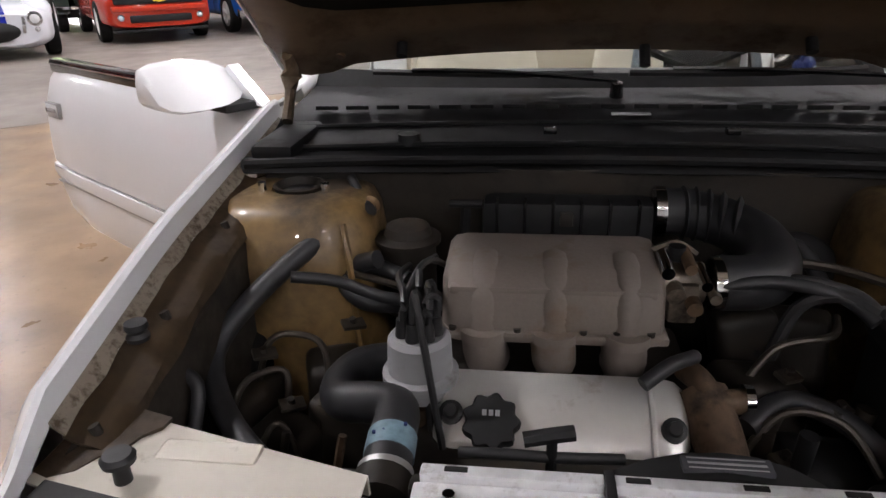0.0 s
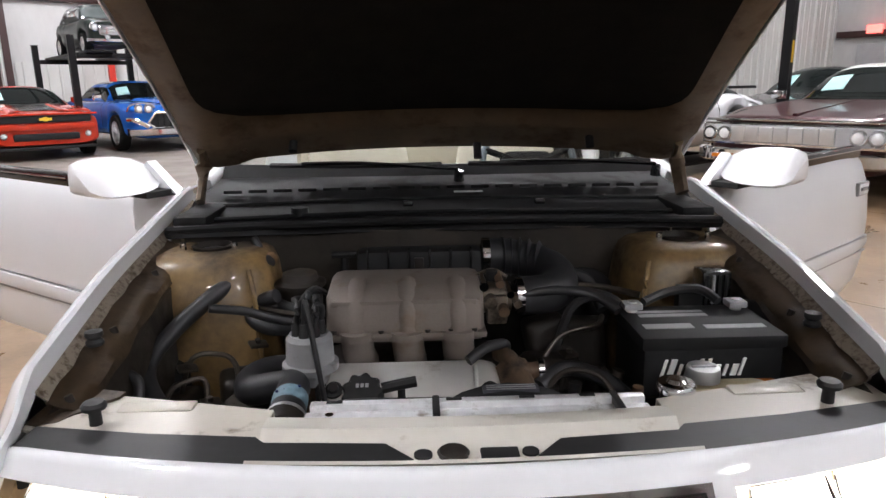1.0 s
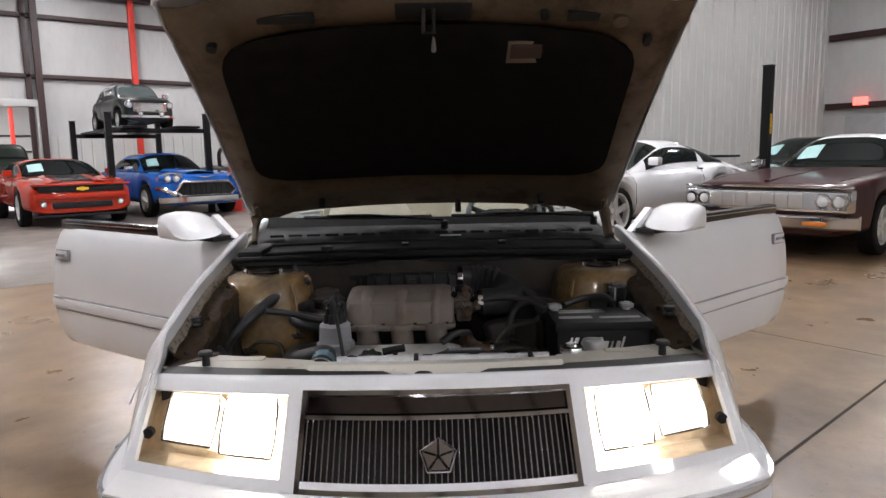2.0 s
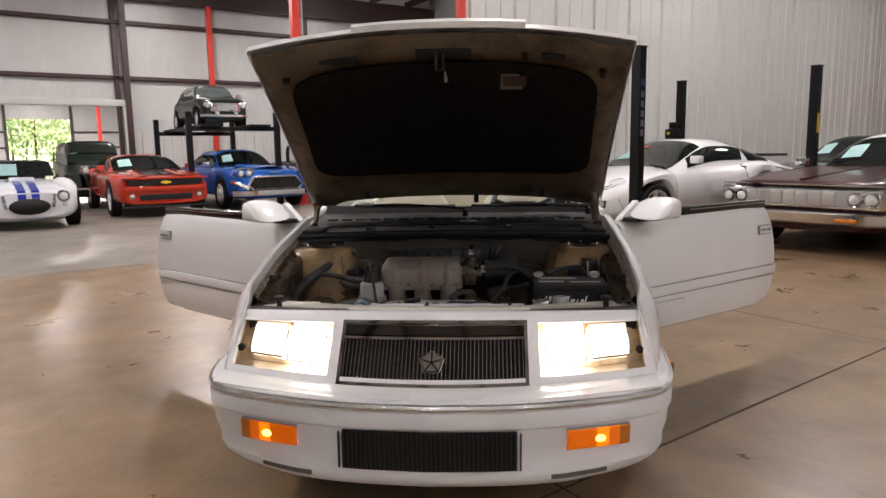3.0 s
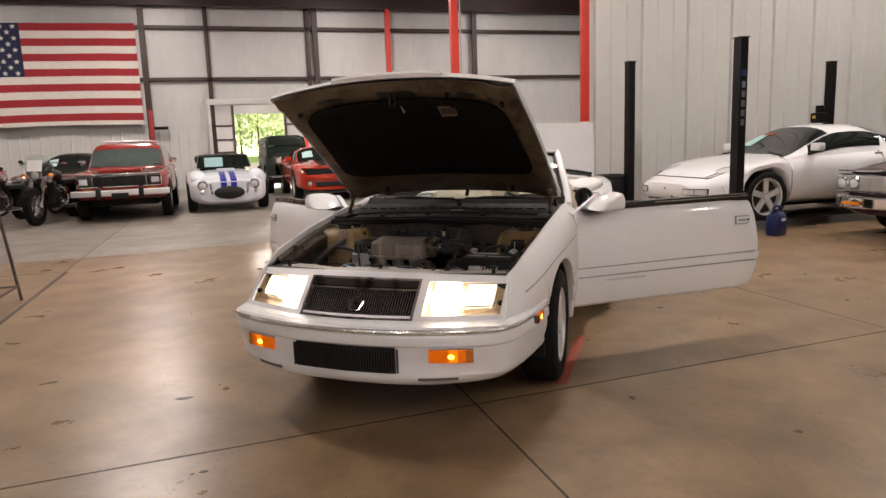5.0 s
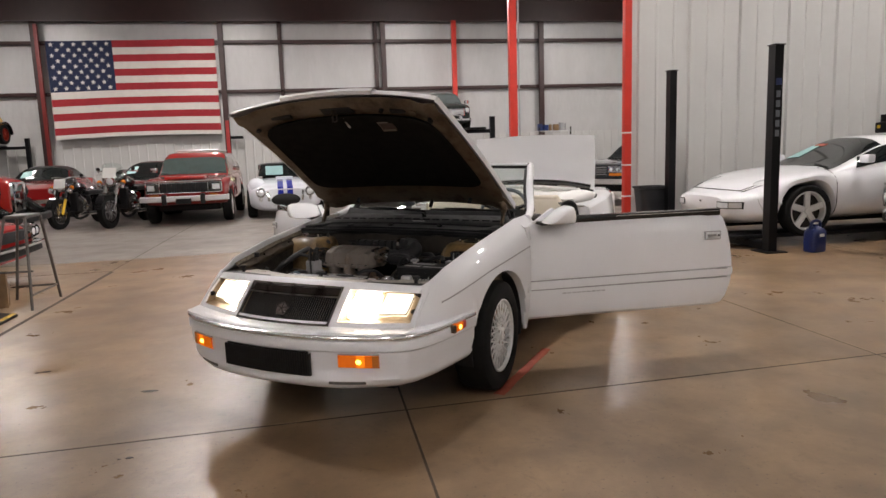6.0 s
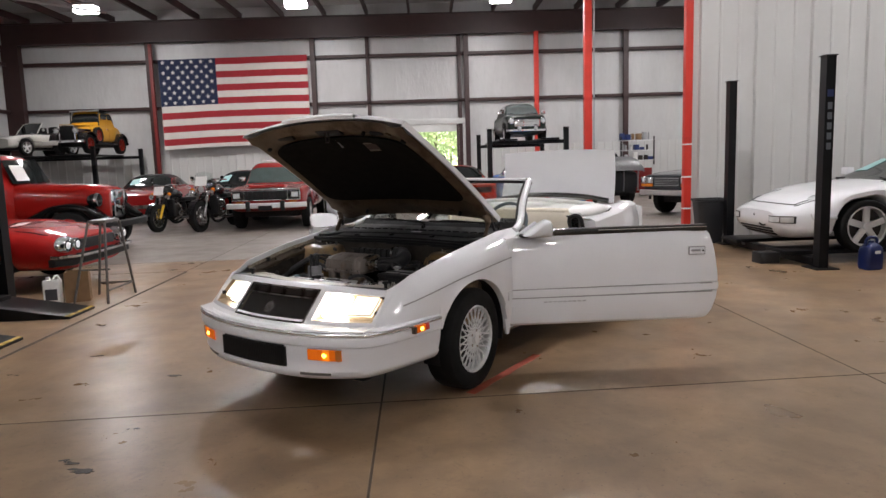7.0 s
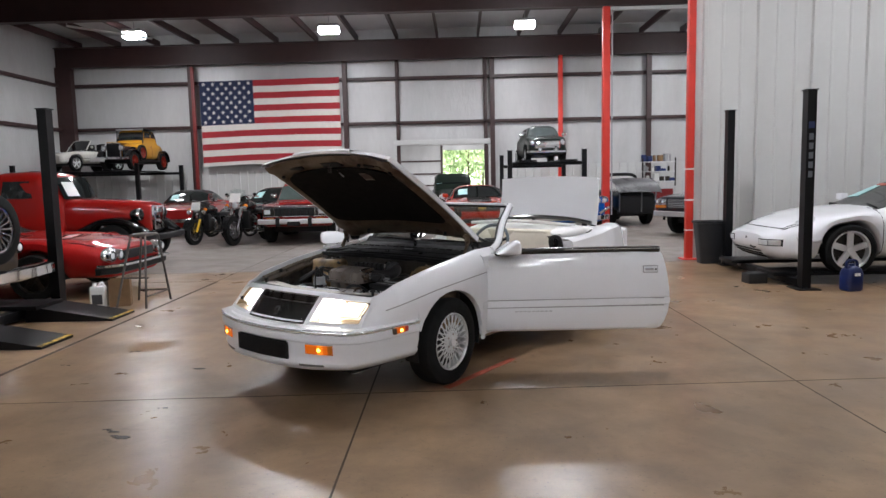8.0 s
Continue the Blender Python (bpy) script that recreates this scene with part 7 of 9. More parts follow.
ws = part("windshield", sheet(bmesh.new(), [[screen(-1 + i / 8, j / 8) for i in range(17)] for j in range(9)], 0.005), GLASS, car, "clear raked windscreen")
ws.visible_shadow = False
# added black sheet: stands for the glass that the hood keeps dark
part("screen_shade_band", sheet(bmesh.new(), [[screen(-1 + i / 8, v) + Vector((0, -0.010, 0.010)) for i in range(17)] for v in (-0.06, 0.0, 0.04, 0.075)], 0.003), COWL, car, "black band added for the shaded foot of the windscreen")
part("header_rail", tube(bmesh.new(), [screen(u, 1.0) + Vector((0, 0.012, 0.006)) for u in (-1, -0.6, 0, 0.6, 1)], 0.022, 10, 5), BLACK, car, "black windscreen header")
for s in (-1, 1):
    foot = Vector((s * 0.735, 1.50, 0.915))
    part("a_pillar", tube(bmesh.new(), [foot, screen(s, 0.1) + Vector((s * 0.014, 0.02, 0)), screen(s, 0.5) + Vector((s * 0.014, 0.02, 0)), screen(s, 0.9) + Vector((s * 0.010, 0.02, 0)), screen(s, 1.0) + Vector((s * 0.004, 0.022, 0.008))], 0.025, 10, 3), WHITE, car, "white windscreen pillar")
    part("pillar_seal", tube(bmesh.new(), [screen(s, 0.04) + Vector((s * -0.012, 0.030, 0)), screen(s, 0.5) + Vector((s * -0.014, 0.030, 0)), screen(s, 0.97) + Vector((s * -0.016, 0.030, 0))], 0.020, 8, 4), BLACK, car, "thick black pillar seal")
    part("pillar_edge", tube(bmesh.new(), [screen(s, 0.06) + Vector((s * 0.022, 0.052, 0)), screen(s, 0.5) + Vector((s * 0.022, 0.050, 0)), screen(s, 0.97) + Vector((s * 0.014, 0.050, 0))], 0.009, 8, 4), BLACK, car)
part("header_lip", tube(bmesh.new(), [screen(u, 1.0) + Vector((0, -0.012, 0.018)) for u in (-1, -0.6, 0, 0.6, 1)], 0.010, 8, 5), WHITE, car)
part("mirror_interior", box(bmesh.new(), -0.11, 0.11, 1.93, 1.96, 1.13, 1.18, 0.012), BLACK, car)
# scuttle sides between fender and pillar
for s in (-1, 1):
    part("scuttle_side", sheet(bmesh.new(), [[(s * 0.715, 1.3, 0.93), (s * 0.795, 1.3, 0.88), (s * 0.818, 1.3, 0.80)], [(s * 0.715, 1.45, 0.935), (s * 0.79, 1.42, 0.885), (s * 0.81, 1.40, 0.80)], [(s * 0.72, 1.56, 0.94), (s * 0.77, 1.52, 0.89), (s * 0.79, 1.48, 0.80)]], 0.006), WHITE, car)
rows = []
for y, z in ((1.45, 0.90), (1.60, 0.925), (1.80, 0.93), (1.90, 0.90), (1.93, 0.80), (1.88, 0.62)):
    rows.append([(u * 0.69, y + 0.06 * u * u, z - 0.02 * u * u) for u in [-1 + i / 6 for i in range(13)]])
part("dashboard", sheet(bmesh.new(), rows, 0.02), mat("dark_dash_vinyl", (0.022, 0.020, 0.020), 0.6, var=0.1, bump=0.05, fine=250), car)
sw = new("steering_wheel")
sw.parent = car
sw.matrix_local = pose(0.36, 2.02, 0.90, 62, 0, 0)
bm = bmesh.new()
tube(bm, [(0.18 * math.cos(a), 0.18 * math.sin(a), 0) for a in [2 * math.pi * k / 24 for k in range(25)]], 0.014, 8, 1)
part("rim", bm, mat("blue_grey_vinyl", (0.10, 0.12, 0.14), 0.5), sw)
part("boss", box(bmesh.new(), -0.09, 0.09, -0.06, 0.06, -0.04, -0.01, 0.02), BLACK, sw)
for a in (20, 160, 270):
    part("spoke", tube(bmesh.new(), [(0, 0, -0.02), (0.18 * math.cos(radians(a)), 0.18 * math.sin(radians(a)), 0)], 0.014, 6, 1), BLACK, sw)


def seat(x, y):
    st_ = new("seat")
    st_.parent = car
    st_.matrix_local = pose(x, y, 0)
    tagged(st_, "cream leather bucket seat")
    part("cushion", box(bmesh.new(), -0.25, 0.25, 0.0, 0.50, 0.36, 0.55, 0.06, None, 3), LEATHER, st_)
    rings = []
    for z, w, d, oy in ((0.48, 0.24, 0.09, 0.46), (0.62, 0.26, 0.10, 0.49), (0.76, 0.26, 0.09, 0.54), (0.90, 0.235, 0.075, 0.58), (0.945, 0.20, 0.05, 0.595)):
        rings.append([(w * math.copysign(abs(math.cos(a)) ** 0.45, math.cos(a)), oy + d * math.copysign(abs(math.sin(a)) ** 0.6, math.sin(a)), z) for a in [2 * math.pi * (k + 0.5) / 20 for k in range(20)]])
    part("backrest", skin(bmesh.new(), rings), LEATHER, st_)
    part("headrest", box(bmesh.new(), -0.19, 0.19, 0.55, 0.65, 0.90, 0.972, 0.034, None, 3), LEATHER, st_)
    return st_


seat(0.36, 2.12)
seat(-0.36, 2.12)
rs = new("rear_seat")
rs.parent = car
part("cushion", box(bmesh.new(), -0.6, 0.6, 2.82, 3.05, 0.42, 0.60, 0.05), LEATHER, rs)
part("backrest", box(bmesh.new(), -0.62, 0.62, 2.93, 3.10, 0.55, 0.955, 0.05), LEATHER, rs)
part("cabin_floor", box(bmesh.new(), -0.72, 0.72, 1.40, 3.1, 0.24, 0.28, 0.01), CARPET, car)
part("centre_console", box(bmesh.new(), -0.10, 0.10, 1.85, 2.8, 0.28, 0.55, 0.03), LEATHER, car)
for s in (-1, 1):
    part("door_sill", box(bmesh.new(), s * 0.66, s * 0.755, 1.36, 2.70, 0.27, 0.36, 0.015), WHITE, car)
    part("kick_panel", box(bmesh.new(), s * 0.68, s * 0.70, 1.35, 1.7, 0.28, 0.85, 0.005), LEATHER, car)

# rear quarters, deck, trunk lid
for s in (-1, 1):
    rows = []
    for i in range(40):
        y = 2.69 + 1.62 * i / 39
        xo = lerp([(2.69, 0.822), (3.4, 0.82), (4.1, 0.785), (4.52, 0.70)], y)
        zt = lerp([(2.69, 0.90), (3.2, 0.93), (3.6, 0.958), (4.1, 0.955), (4.25, 0.945), (4.31, 0.92)], y)
        zb = arch_z(y, 3.47, 0.24)
        ti = lerp([(2.69, 0.0), (3.3, 0.01), (3.7, 0.06), (4.1, 0.15), (4.52, 0.22)], y)
        prof = [(xo - 0.16 - ti, zt + 0.005), (xo - 0.06 - ti, zt), (xo - 0.018 - ti * 0.95, zt - 0.03), (xo - ti * 0.88, zt - 0.14), (xo + 0.004 - ti * 0.8, 0.60), (xo - ti * 0.7, 0.50), (xo - 0.01 - ti * 0.6, 0.40), (xo - 0.03 - ti * 0.6, 0.24)]
        rows.append([(s * a, y, b if b > zb + 0.015 else zb + 0.015 - 0.0018 * j) for j, (a, b) in enumerate(prof)])
    part("rear_quarter", sheet(bmesh.new(), rows, 0.006), WHITE, car, "white rear quarter panel")
    part("door_jamb", box(bmesh.new(), s * 0.655, s * 0.80, 2.692, 2.715, 0.26, 0.885, 0.006), WHITE, car)
    part("quarter_trim", sheet(bmesh.new(), [[(s * 0.655, 2.69, 0.905), (s * 0.65, 2.69, 0.40)], [(s * 0.655, 3.1, 0.93), (s * 0.65, 3.1, 0.40)]], 0.02), LEATHER, car)
    lace_wheel(s * 0.685, 3.47, s)
rings = []
for y, z, h in ((2.98, 0.90, 0.03), (3.03, 0.905, 0.07), (3.12, 0.915, 0.090), (3.28, 0.92, 0.088), (3.40, 0.92, 0.06), (3.45, 0.91, 0.02)):
    rings.append([(0.69 * math.copysign(abs(math.cos(a)) ** 0.5, math.cos(a)), y, z + h * math.sin(a) * (1 + 0.12 * math.sin(9 * math.cos(a)))) for a in [2 * math.pi * (k + 0.5) / 28 for k in range(28)]])
part("top_boot", skin(bmesh.new(), rings), BOOT, car, "folded top under a cream vinyl boot")
part("boot_edge", tube(bmesh.new(), [(0.71, 2.98, 0.925), (0.735, 3.12, 0.928), (0.715, 3.24, 0.945)], 0.007, 6, 3), BLACK, car)
crease = random.Random(23)
rings = []
for k in range(13):
    t = k / 12
    y = 2.72 + 0.50 * t
    w = 0.085 + 0.05 * math.sin(math.pi * min(1, t * 1.1)) - 0.07 * max(0, t - 0.8) * 5 * 0.6
    h = 0.012 + 0.040 * math.sin(math.pi * t) ** 0.7
    cx, cz = 0.59 + 0.05 * t, 0.925 + 0.022 * t
    rings.append([(cx + w * math.copysign(abs(math.cos(a)) ** 0.7, math.cos(a)), y, cz + h * math.sin(a) + 0.010 * crease.random() * (1 if math.sin(a) > 0.2 else 0)) for a in [2 * math.pi * (j + 0.5) / 16 for j in range(16)]])
part("boot_flap", skin(bmesh.new(), rings), BOOT, car, "crumpled corner of the cream boot", smooth=60)
part("deck_seal", tube(bmesh.new(), [(-0.60, 3.47, 1.0), (-0.35, 3.45, 1.035), (0.0, 3.44, 1.05), (0.35, 3.45, 1.035), (0.60, 3.47, 0.995)], 0.022, 8, 5), BLACK_GLOSS, car, "glossy black deck seal")
bg = part("belt_guide", box(bmesh.new(), 0.48, 0.68, 2.655, 2.715, 0.79, 0.925, 0.022), BLACK_GLOSS, car, "glossy black belt guide")
part("guide_loop", tube(bmesh.new(), [(0.61, 2.65, 0.79), (0.60, 2.645, 0.89), (0.65, 2.64, 0.925), (0.70, 2.645, 0.90), (0.72, 2.65, 0.80)], 0.017, 8, 4), BLACK, bg)
part("boot_fold", tube(bmesh.new(), [(-0.62, 3.10, 1.0), (-0.2, 3.05, 1.025), (0.25, 3.06, 1.02), (0.60, 3.14, 0.985)], 0.018, 8, 5), BOOT, car)
part("tail", box(bmesh.new(), -0.62, 0.62, 4.24, 4.34, 0.35, 0.90, 0.04), WHITE, car)
part("rear_bumper", box(bmesh.new(), -0.74, 0.74, 4.30, 4.45, 0.30, 0.55, 0.05), WHITE_PLASTIC, car)
part("trunk_floor", box(bmesh.new(), -0.60, 0.60, 3.5, 4.24, 0.42, 0.46), CARPET, car)
rows = []
for j in range(9):
    t = j / 8
    rows.append([(u * (0.607 - 0.02 * t), 3.59 + 0.07 * t - 0.02 * u * u + 0.03 * math.sin(math.pi * t), 0.965 + 0.085 * (1 - t) * (1 - u * u * 0.8) + 0.54 * t - 0.02 * u * u - 0.06 * t * t * t * 0.5) for u in [-1 + i / 6 for i in range(13)]])
rows.append([(p[0], p[1] + 0.05, p[2] - 0.015) for p in rows[-1]])
part("trunk_lid", sheet(bmesh.new(), rows, 0.012), WHITE, car, "raised white trunk lid")

# doors
SCRIPT = mat("pale_grey_script", (0.50, 0.50, 0.52), 0.5)
DOOR_TAIL = [(0.295, -0.035), (0.33, -0.008), (0.42, 0.028), (0.52, 0.042), (0.62, 0.036), (0.78, 0.012), (0.86, -0.008), (0.893, -0.035)]
DOORZ = [(0.295, -0.055), (0.315, -0.022), (0.36, -0.006), (0.43, 0.0), (0.484, 0.003), (0.488, -0.004), (0.492, 0.010), (0.516, 0.015), (0.540, 0.011), (0.544, -0.004), (0.548, 0.003), (0.60, 0.004), (0.70, 0.0), (0.78, -0.012), (0.85, -0.032), (0.885, -0.055), (0.893, -0.075)]
for s in (-1, 1):
    dr = new("door")
    dr.parent = car
    dr.matrix_local = pose(s * 0.80, 1.325, 0, 0, 0, -51.5 if s > 0 else 55.2)
    tagged(dr, "opened white door with mirror and handle")
    rows = []
    for i in range(19):
        y = 0.005 + 1.345 * i / 18
        tail = max(0.0, (i - 15) / 3)
        rows.append([(s * (o - 0.02 * tail * tail), y + (max(0.0, i - 10) / 8) ** 2 * lerp(DOOR_TAIL, z), z + 0.012 * i / 18 * (z - 0.3) / 0.6) for z, o in DOORZ])
    part("outer_skin", sheet(bmesh.new(), rows, 0.006), WHITE, dr, "white outer door skin")
    part("inner_panel", box(bmesh.new(), s * -0.115, s * -0.065, 0.03, 1.29, 0.36, 0.872, 0.015), LEATHER, dr, "cream inner panel")
    part("window_seal", box(bmesh.new(), s * -0.105, s * -0.052, 0.14, 1.325, 0.882, 0.930, 0.010), BLACK_GLOSS, dr)
    part("chrome_bead", box(bmesh.new(), s * -0.0545, s * -0.0505, 0.60, 1.325, 0.912, 0.917, 0.001), CHROME, dr)
    for z in (0.488, 0.544):
        part("trim_line", box(bmesh.new(), s * -0.006, s * 0.006, 0.01, 1.345, z - 0.003, z + 0.003), GREYP, dr)
    hp = part("handle_plate", box(bmesh.new(), s * -0.012, s * 0.004, 1.185, 1.295, 0.735, 0.79, 0.004), GREYP, dr)
    part("handle_cup", box(bmesh.new(), s * -0.008, s * 0.0055, 1.19, 1.29, 0.74, 0.785, 0.003), WHITE_PLASTIC, hp)
    part("handle_pull", box(bmesh.new(), s * 0.002, s * 0.013, 1.20, 1.262, 0.757, 0.771, 0.004), GREYP, hp)
    part("lock", cyl(bmesh.new(), (s * 0.0, 1.278, 0.762), (s * 0.009, 1.278, 0.762), 0.007, None, 12), BLACK, hp)
    if s > 0:
        for k in range(9):
            part("door_script", box(bmesh.new(), 0.0035, 0.0055, 0.22 + 0.032 * k, 0.244 + 0.032 * k, 0.454, 0.462), SCRIPT, dr)
    mi = new("door_mirror")
    mi.parent = dr
    mi.matrix_local = pose(0, 0.015, 0) if s > 0 else pose(0.015, -0.005, 0.006)
    part("sail", prism(bmesh.new(), [(0.035, 0.895), (0.20, 0.90), (0.195, 0.965), (0.165, 0.985)], s * -0.085, s * -0.055, "x"), WHITE, mi)
    tri = [(0.065, 0.902), (0.10, 0.928), (0.15, 0.962), (0.19, 0.984), (0.215, 0.992), (0.236, 0.986), (0.246, 0.965), (0.25, 0.93), (0.246, 0.905), (0.23, 0.898), (0.15, 0.895), (0.09, 0.895)]
    rings = []
    for o, sc in ((-0.06, 0.55), (-0.03, 0.8), (0.02, 0.97), (0.08, 1.0), (0.125, 0.96), (0.150, 0.82), (0.160, 0.55)):
        rings.append([(s * o, 0.185 + (a - 0.185) * sc, 0.945 + (b - 0.937) * sc * 1.12) for a, b in tri])
    part("shell", skin(bmesh.new(), rings), WHITE, mi, "rounded white mirror shell")
    part("mirror_base", box(bmesh.new(), s * -0.08, s * 0.03, 0.06, 0.2, 0.888, 0.908, 0.006), BLACK, mi)
    # front wheel
    fw = lace_wheel(s * 0.700, 0.92, s)
    part("hub_cap", cyl(bmesh.new(), (0.07, 0, 0), (0.094, 0, 0), 0.030, 0.024, 24), ALLOY, fw)
    for k in range(5):
        a = 2 * math.pi * k / 5
        part("lug_nut", cyl(bmesh.new(), (0.07, 0.052 * math.cos(a), 0.052 * math.sin(a)), (0.086, 0.052 * math.cos(a), 0.052 * math.sin(a)), 0.009, None, 8), CHROME, fw)

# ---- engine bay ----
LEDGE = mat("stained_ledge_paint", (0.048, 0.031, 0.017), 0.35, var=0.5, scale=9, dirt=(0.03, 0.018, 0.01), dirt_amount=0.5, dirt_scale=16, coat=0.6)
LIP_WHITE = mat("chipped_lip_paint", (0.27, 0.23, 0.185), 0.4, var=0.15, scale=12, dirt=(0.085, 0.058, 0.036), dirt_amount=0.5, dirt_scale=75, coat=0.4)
for s in (-1, 1):
    rows = []
    for i in range(16):
        y = 0.36 + 0.70 * i / 15
        xi, zt = soft(XI, y), soft(ZT, y)
        rows.append([(s * (xi - 0.024), y, zt - 0.066), (s * (xi - 0.06), y, zt - 0.082), (s * (xi - 0.076), y, zt - 0.10), (s * (xi - 0.085), y, 0.60), (s * (xi - 0.16), y, 0.40), (s * (xi - 0.3), y, 0.28)])
    part("inner_fender", sheet(bmesh.new(), rows, 0.004), BAY_BROWN, car, "grimy brown inner fender, bay shade in its colour")
    rows = []
    for i in range(40):
        y = 0.40 + 0.9 * i / 39
        xi, zt = soft(XI, y), soft(ZT, y)
        rag = 0.004 * math.sin(5.1 * i) + 0.003 * math.sin(1.7 * i + 1)
        rows.append([(s * (xi - 0.005), y, zt - 0.034), (s * (xi - 0.012), y, zt - 0.040), (s * (xi - 0.022 - rag * 0.5), y, zt - 0.050)])
    ledge = []
    for i in range(30):
        y = 0.40 + 0.64 * i / 29
        xi, zt = soft(XI, y), soft(ZT, y)
        wob = 0.0006 * math.sin(7.3 * i) + 0.0016 * math.sin(0.9 * i)
        ledge.append([(s * (xi - 0.018), y, zt - 0.052), (s * (xi - 0.034), y, zt - 0.060), (s * (xi - 0.058 + wob), y, zt - 0.066 + wob * 0.4), (s * (xi - 0.072 + wob), y, zt - 0.074), (s * (xi - 0.078 - wob), y, zt - 0.09 - wob)])
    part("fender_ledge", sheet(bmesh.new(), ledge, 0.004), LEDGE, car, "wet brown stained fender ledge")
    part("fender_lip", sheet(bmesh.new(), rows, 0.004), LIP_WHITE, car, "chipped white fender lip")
    for y in (0.42, 0.62, 0.86):
        part("lip_bolt", cyl(bmesh.new(), (s * (soft(XI, y) - 0.05), y, soft(ZT, y) - 0.07), (s * (soft(XI, y) - 0.045), y, soft(ZT, y) - 0.055), 0.007, None, 8), GRIME, car)
    part("hood_bumper", lathe(bmesh.new(), [(0.001, 0.0), (0.015, 0.0), (0.016, 0.006), (0.012, 0.012), (0.016, 0.018), (0.015, 0.026), (0.001, 0.028)], 16, "Z"), RUBBER, car, m=pose(s * 0.662, 0.565, soft(ZT, 0.565) - 0.056))
    tw_ = new("strut_tower")
    tw_.parent = car
    tagged(tw_, "rounded tan strut tower with oily stains")
    rings = []
    for z, rx, ry, oy in ((0.40, 0.175, 0.165, 0.0), (0.60, 0.168, 0.158, 0.0), (0.72, 0.160, 0.148, 0.006), (0.785, 0.150, 0.136, 0.012), (0.812, 0.138, 0.122, 0.016), (0.824, 0.120, 0.104, 0.018), (0.829, 0.085, 0.075, 0.02), (0.826, 0.052, 0.047, 0.02), (0.812, 0.045, 0.04, 0.02)):
        q_ = 0.62 if z < 0.826 else 0.9
        rings.append([(s * 0.575 + rx * math.copysign(abs(math.cos(a)) ** q_, math.cos(a)), 0.995 + oy + ry * math.copysign(abs(math.sin(a)) ** q_, math.sin(a)), z) for a in [2 * math.pi * (k + 0.5) / 36 for k in range(36)]])
    part("dome", skin(bmesh.new(), rings), BAY_TAN, tw_)
    bm = bmesh.new()
    lathe(bm, [(0.045, 0.82), (0.05, 0.832), (0.043, 0.834), (0.036, 0.82), (0.036, 0.80)], 24, "Z")
    part("top_ring", bm, GRIME, tw_, m=pose(s * 0.575, 1.015, 0))
    part("top_pad", lathe(bmesh.new(), [(0.001, 0.806), (0.034, 0.806), (0.030, 0.822), (0.012, 0.826), (0.001, 0.826)], 20, "Z"), RUBBER, tw_, m=pose(s * 0.575, 1.015, 0))
    part("tower_seam", tube(bmesh.new(), [(s * 0.43, 0.862, 0.44), (s * 0.44, 0.858, 0.62), (s * 0.447, 0.866, 0.74), (s * 0.46, 0.89, 0.80)], 0.006, 6, 5), BAY_TAN, tw_)
    for a in (90, 210, 330):
        part("stud", cyl(bmesh.new(), (s * 0.575 + 0.07 * math.cos(radians(a)), 1.015 + 0.065 * math.sin(radians(a)), 0.82), (s * 0.575 + 0.07 * math.cos(radians(a)), 1.015 + 0.065 * math.sin(radians(a)), 0.845), 0.008, None, 8), CHROME, tw_)
part("bay_floor", box(bmesh.new(), -0.56, 0.56, 0.30, 1.06, 0.25, 0.29, 0.01), GRIME, car)
part("firewall", sheet(bmesh.new(), [[(u * 0.66, 1.075 + 0.012 * math.sin(u * 9), z) for u in [-1 + i / 8 for i in range(17)]] for z in (0.26, 0.45, 0.60, 0.72, 0.85)], 0.006), BAY_BROWN, car, "brown stained firewall, bay shade in its colour")
part("firewall_pad", box(bmesh.new(), -0.40, 0.34, 1.045, 1.066, 0.30, 0.66, 0.01), FELT, car)

# front support panel, white, with cut-outs
rows = []
for y, z in ((0.195, 0.722), (0.21, 0.705), (0.262, 0.700), (0.286, 0.706), (0.296, 0.714), (0.338, 0.710), (0.352, 0.696), (0.356, 0.66)):
    rows.append([(u * 0.31, y + 0.014 * u * u, z) for u in [-1 + i / 6 for i in range(13)]])
PANEL_CREAM = mat("cream_panel_paint", (0.66, 0.63, 0.57), 0.35, var=0.05, scale=6, coat=0.5, dirt=(0.30, 0.24, 0.17), dirt_amount=0.02, dirt_scale=16)
fp = part("support_panel", sheet(bmesh.new(), rows, 0.005), PANEL_CREAM, car, "white radiator support panel")
for x, r in ((-0.072, 0.013), (-0.030, 0.021), (0.078, 0.012)):
    part("cut_out", cyl(bmesh.new(), (x, 0.238, 0.695), (x, 0.238, 0.7065), r, None, 20), BLACK, fp)
bm = bmesh.new()
lathe(bm, [(0.012, 0.0), (0.020, 0.001), (0.023, 0.004), (0.020, 0.007), (0.012, 0.005)], 20, "Z")
part("latch_bush", bm, GRIME, fp, m=pose(-0.030, 0.238, 0.7035))
part("cut_out", box(bmesh.new(), 0.008, 0.062, 0.222, 0.252, 0.698, 0.7062, 0.003), BLACK, fp)
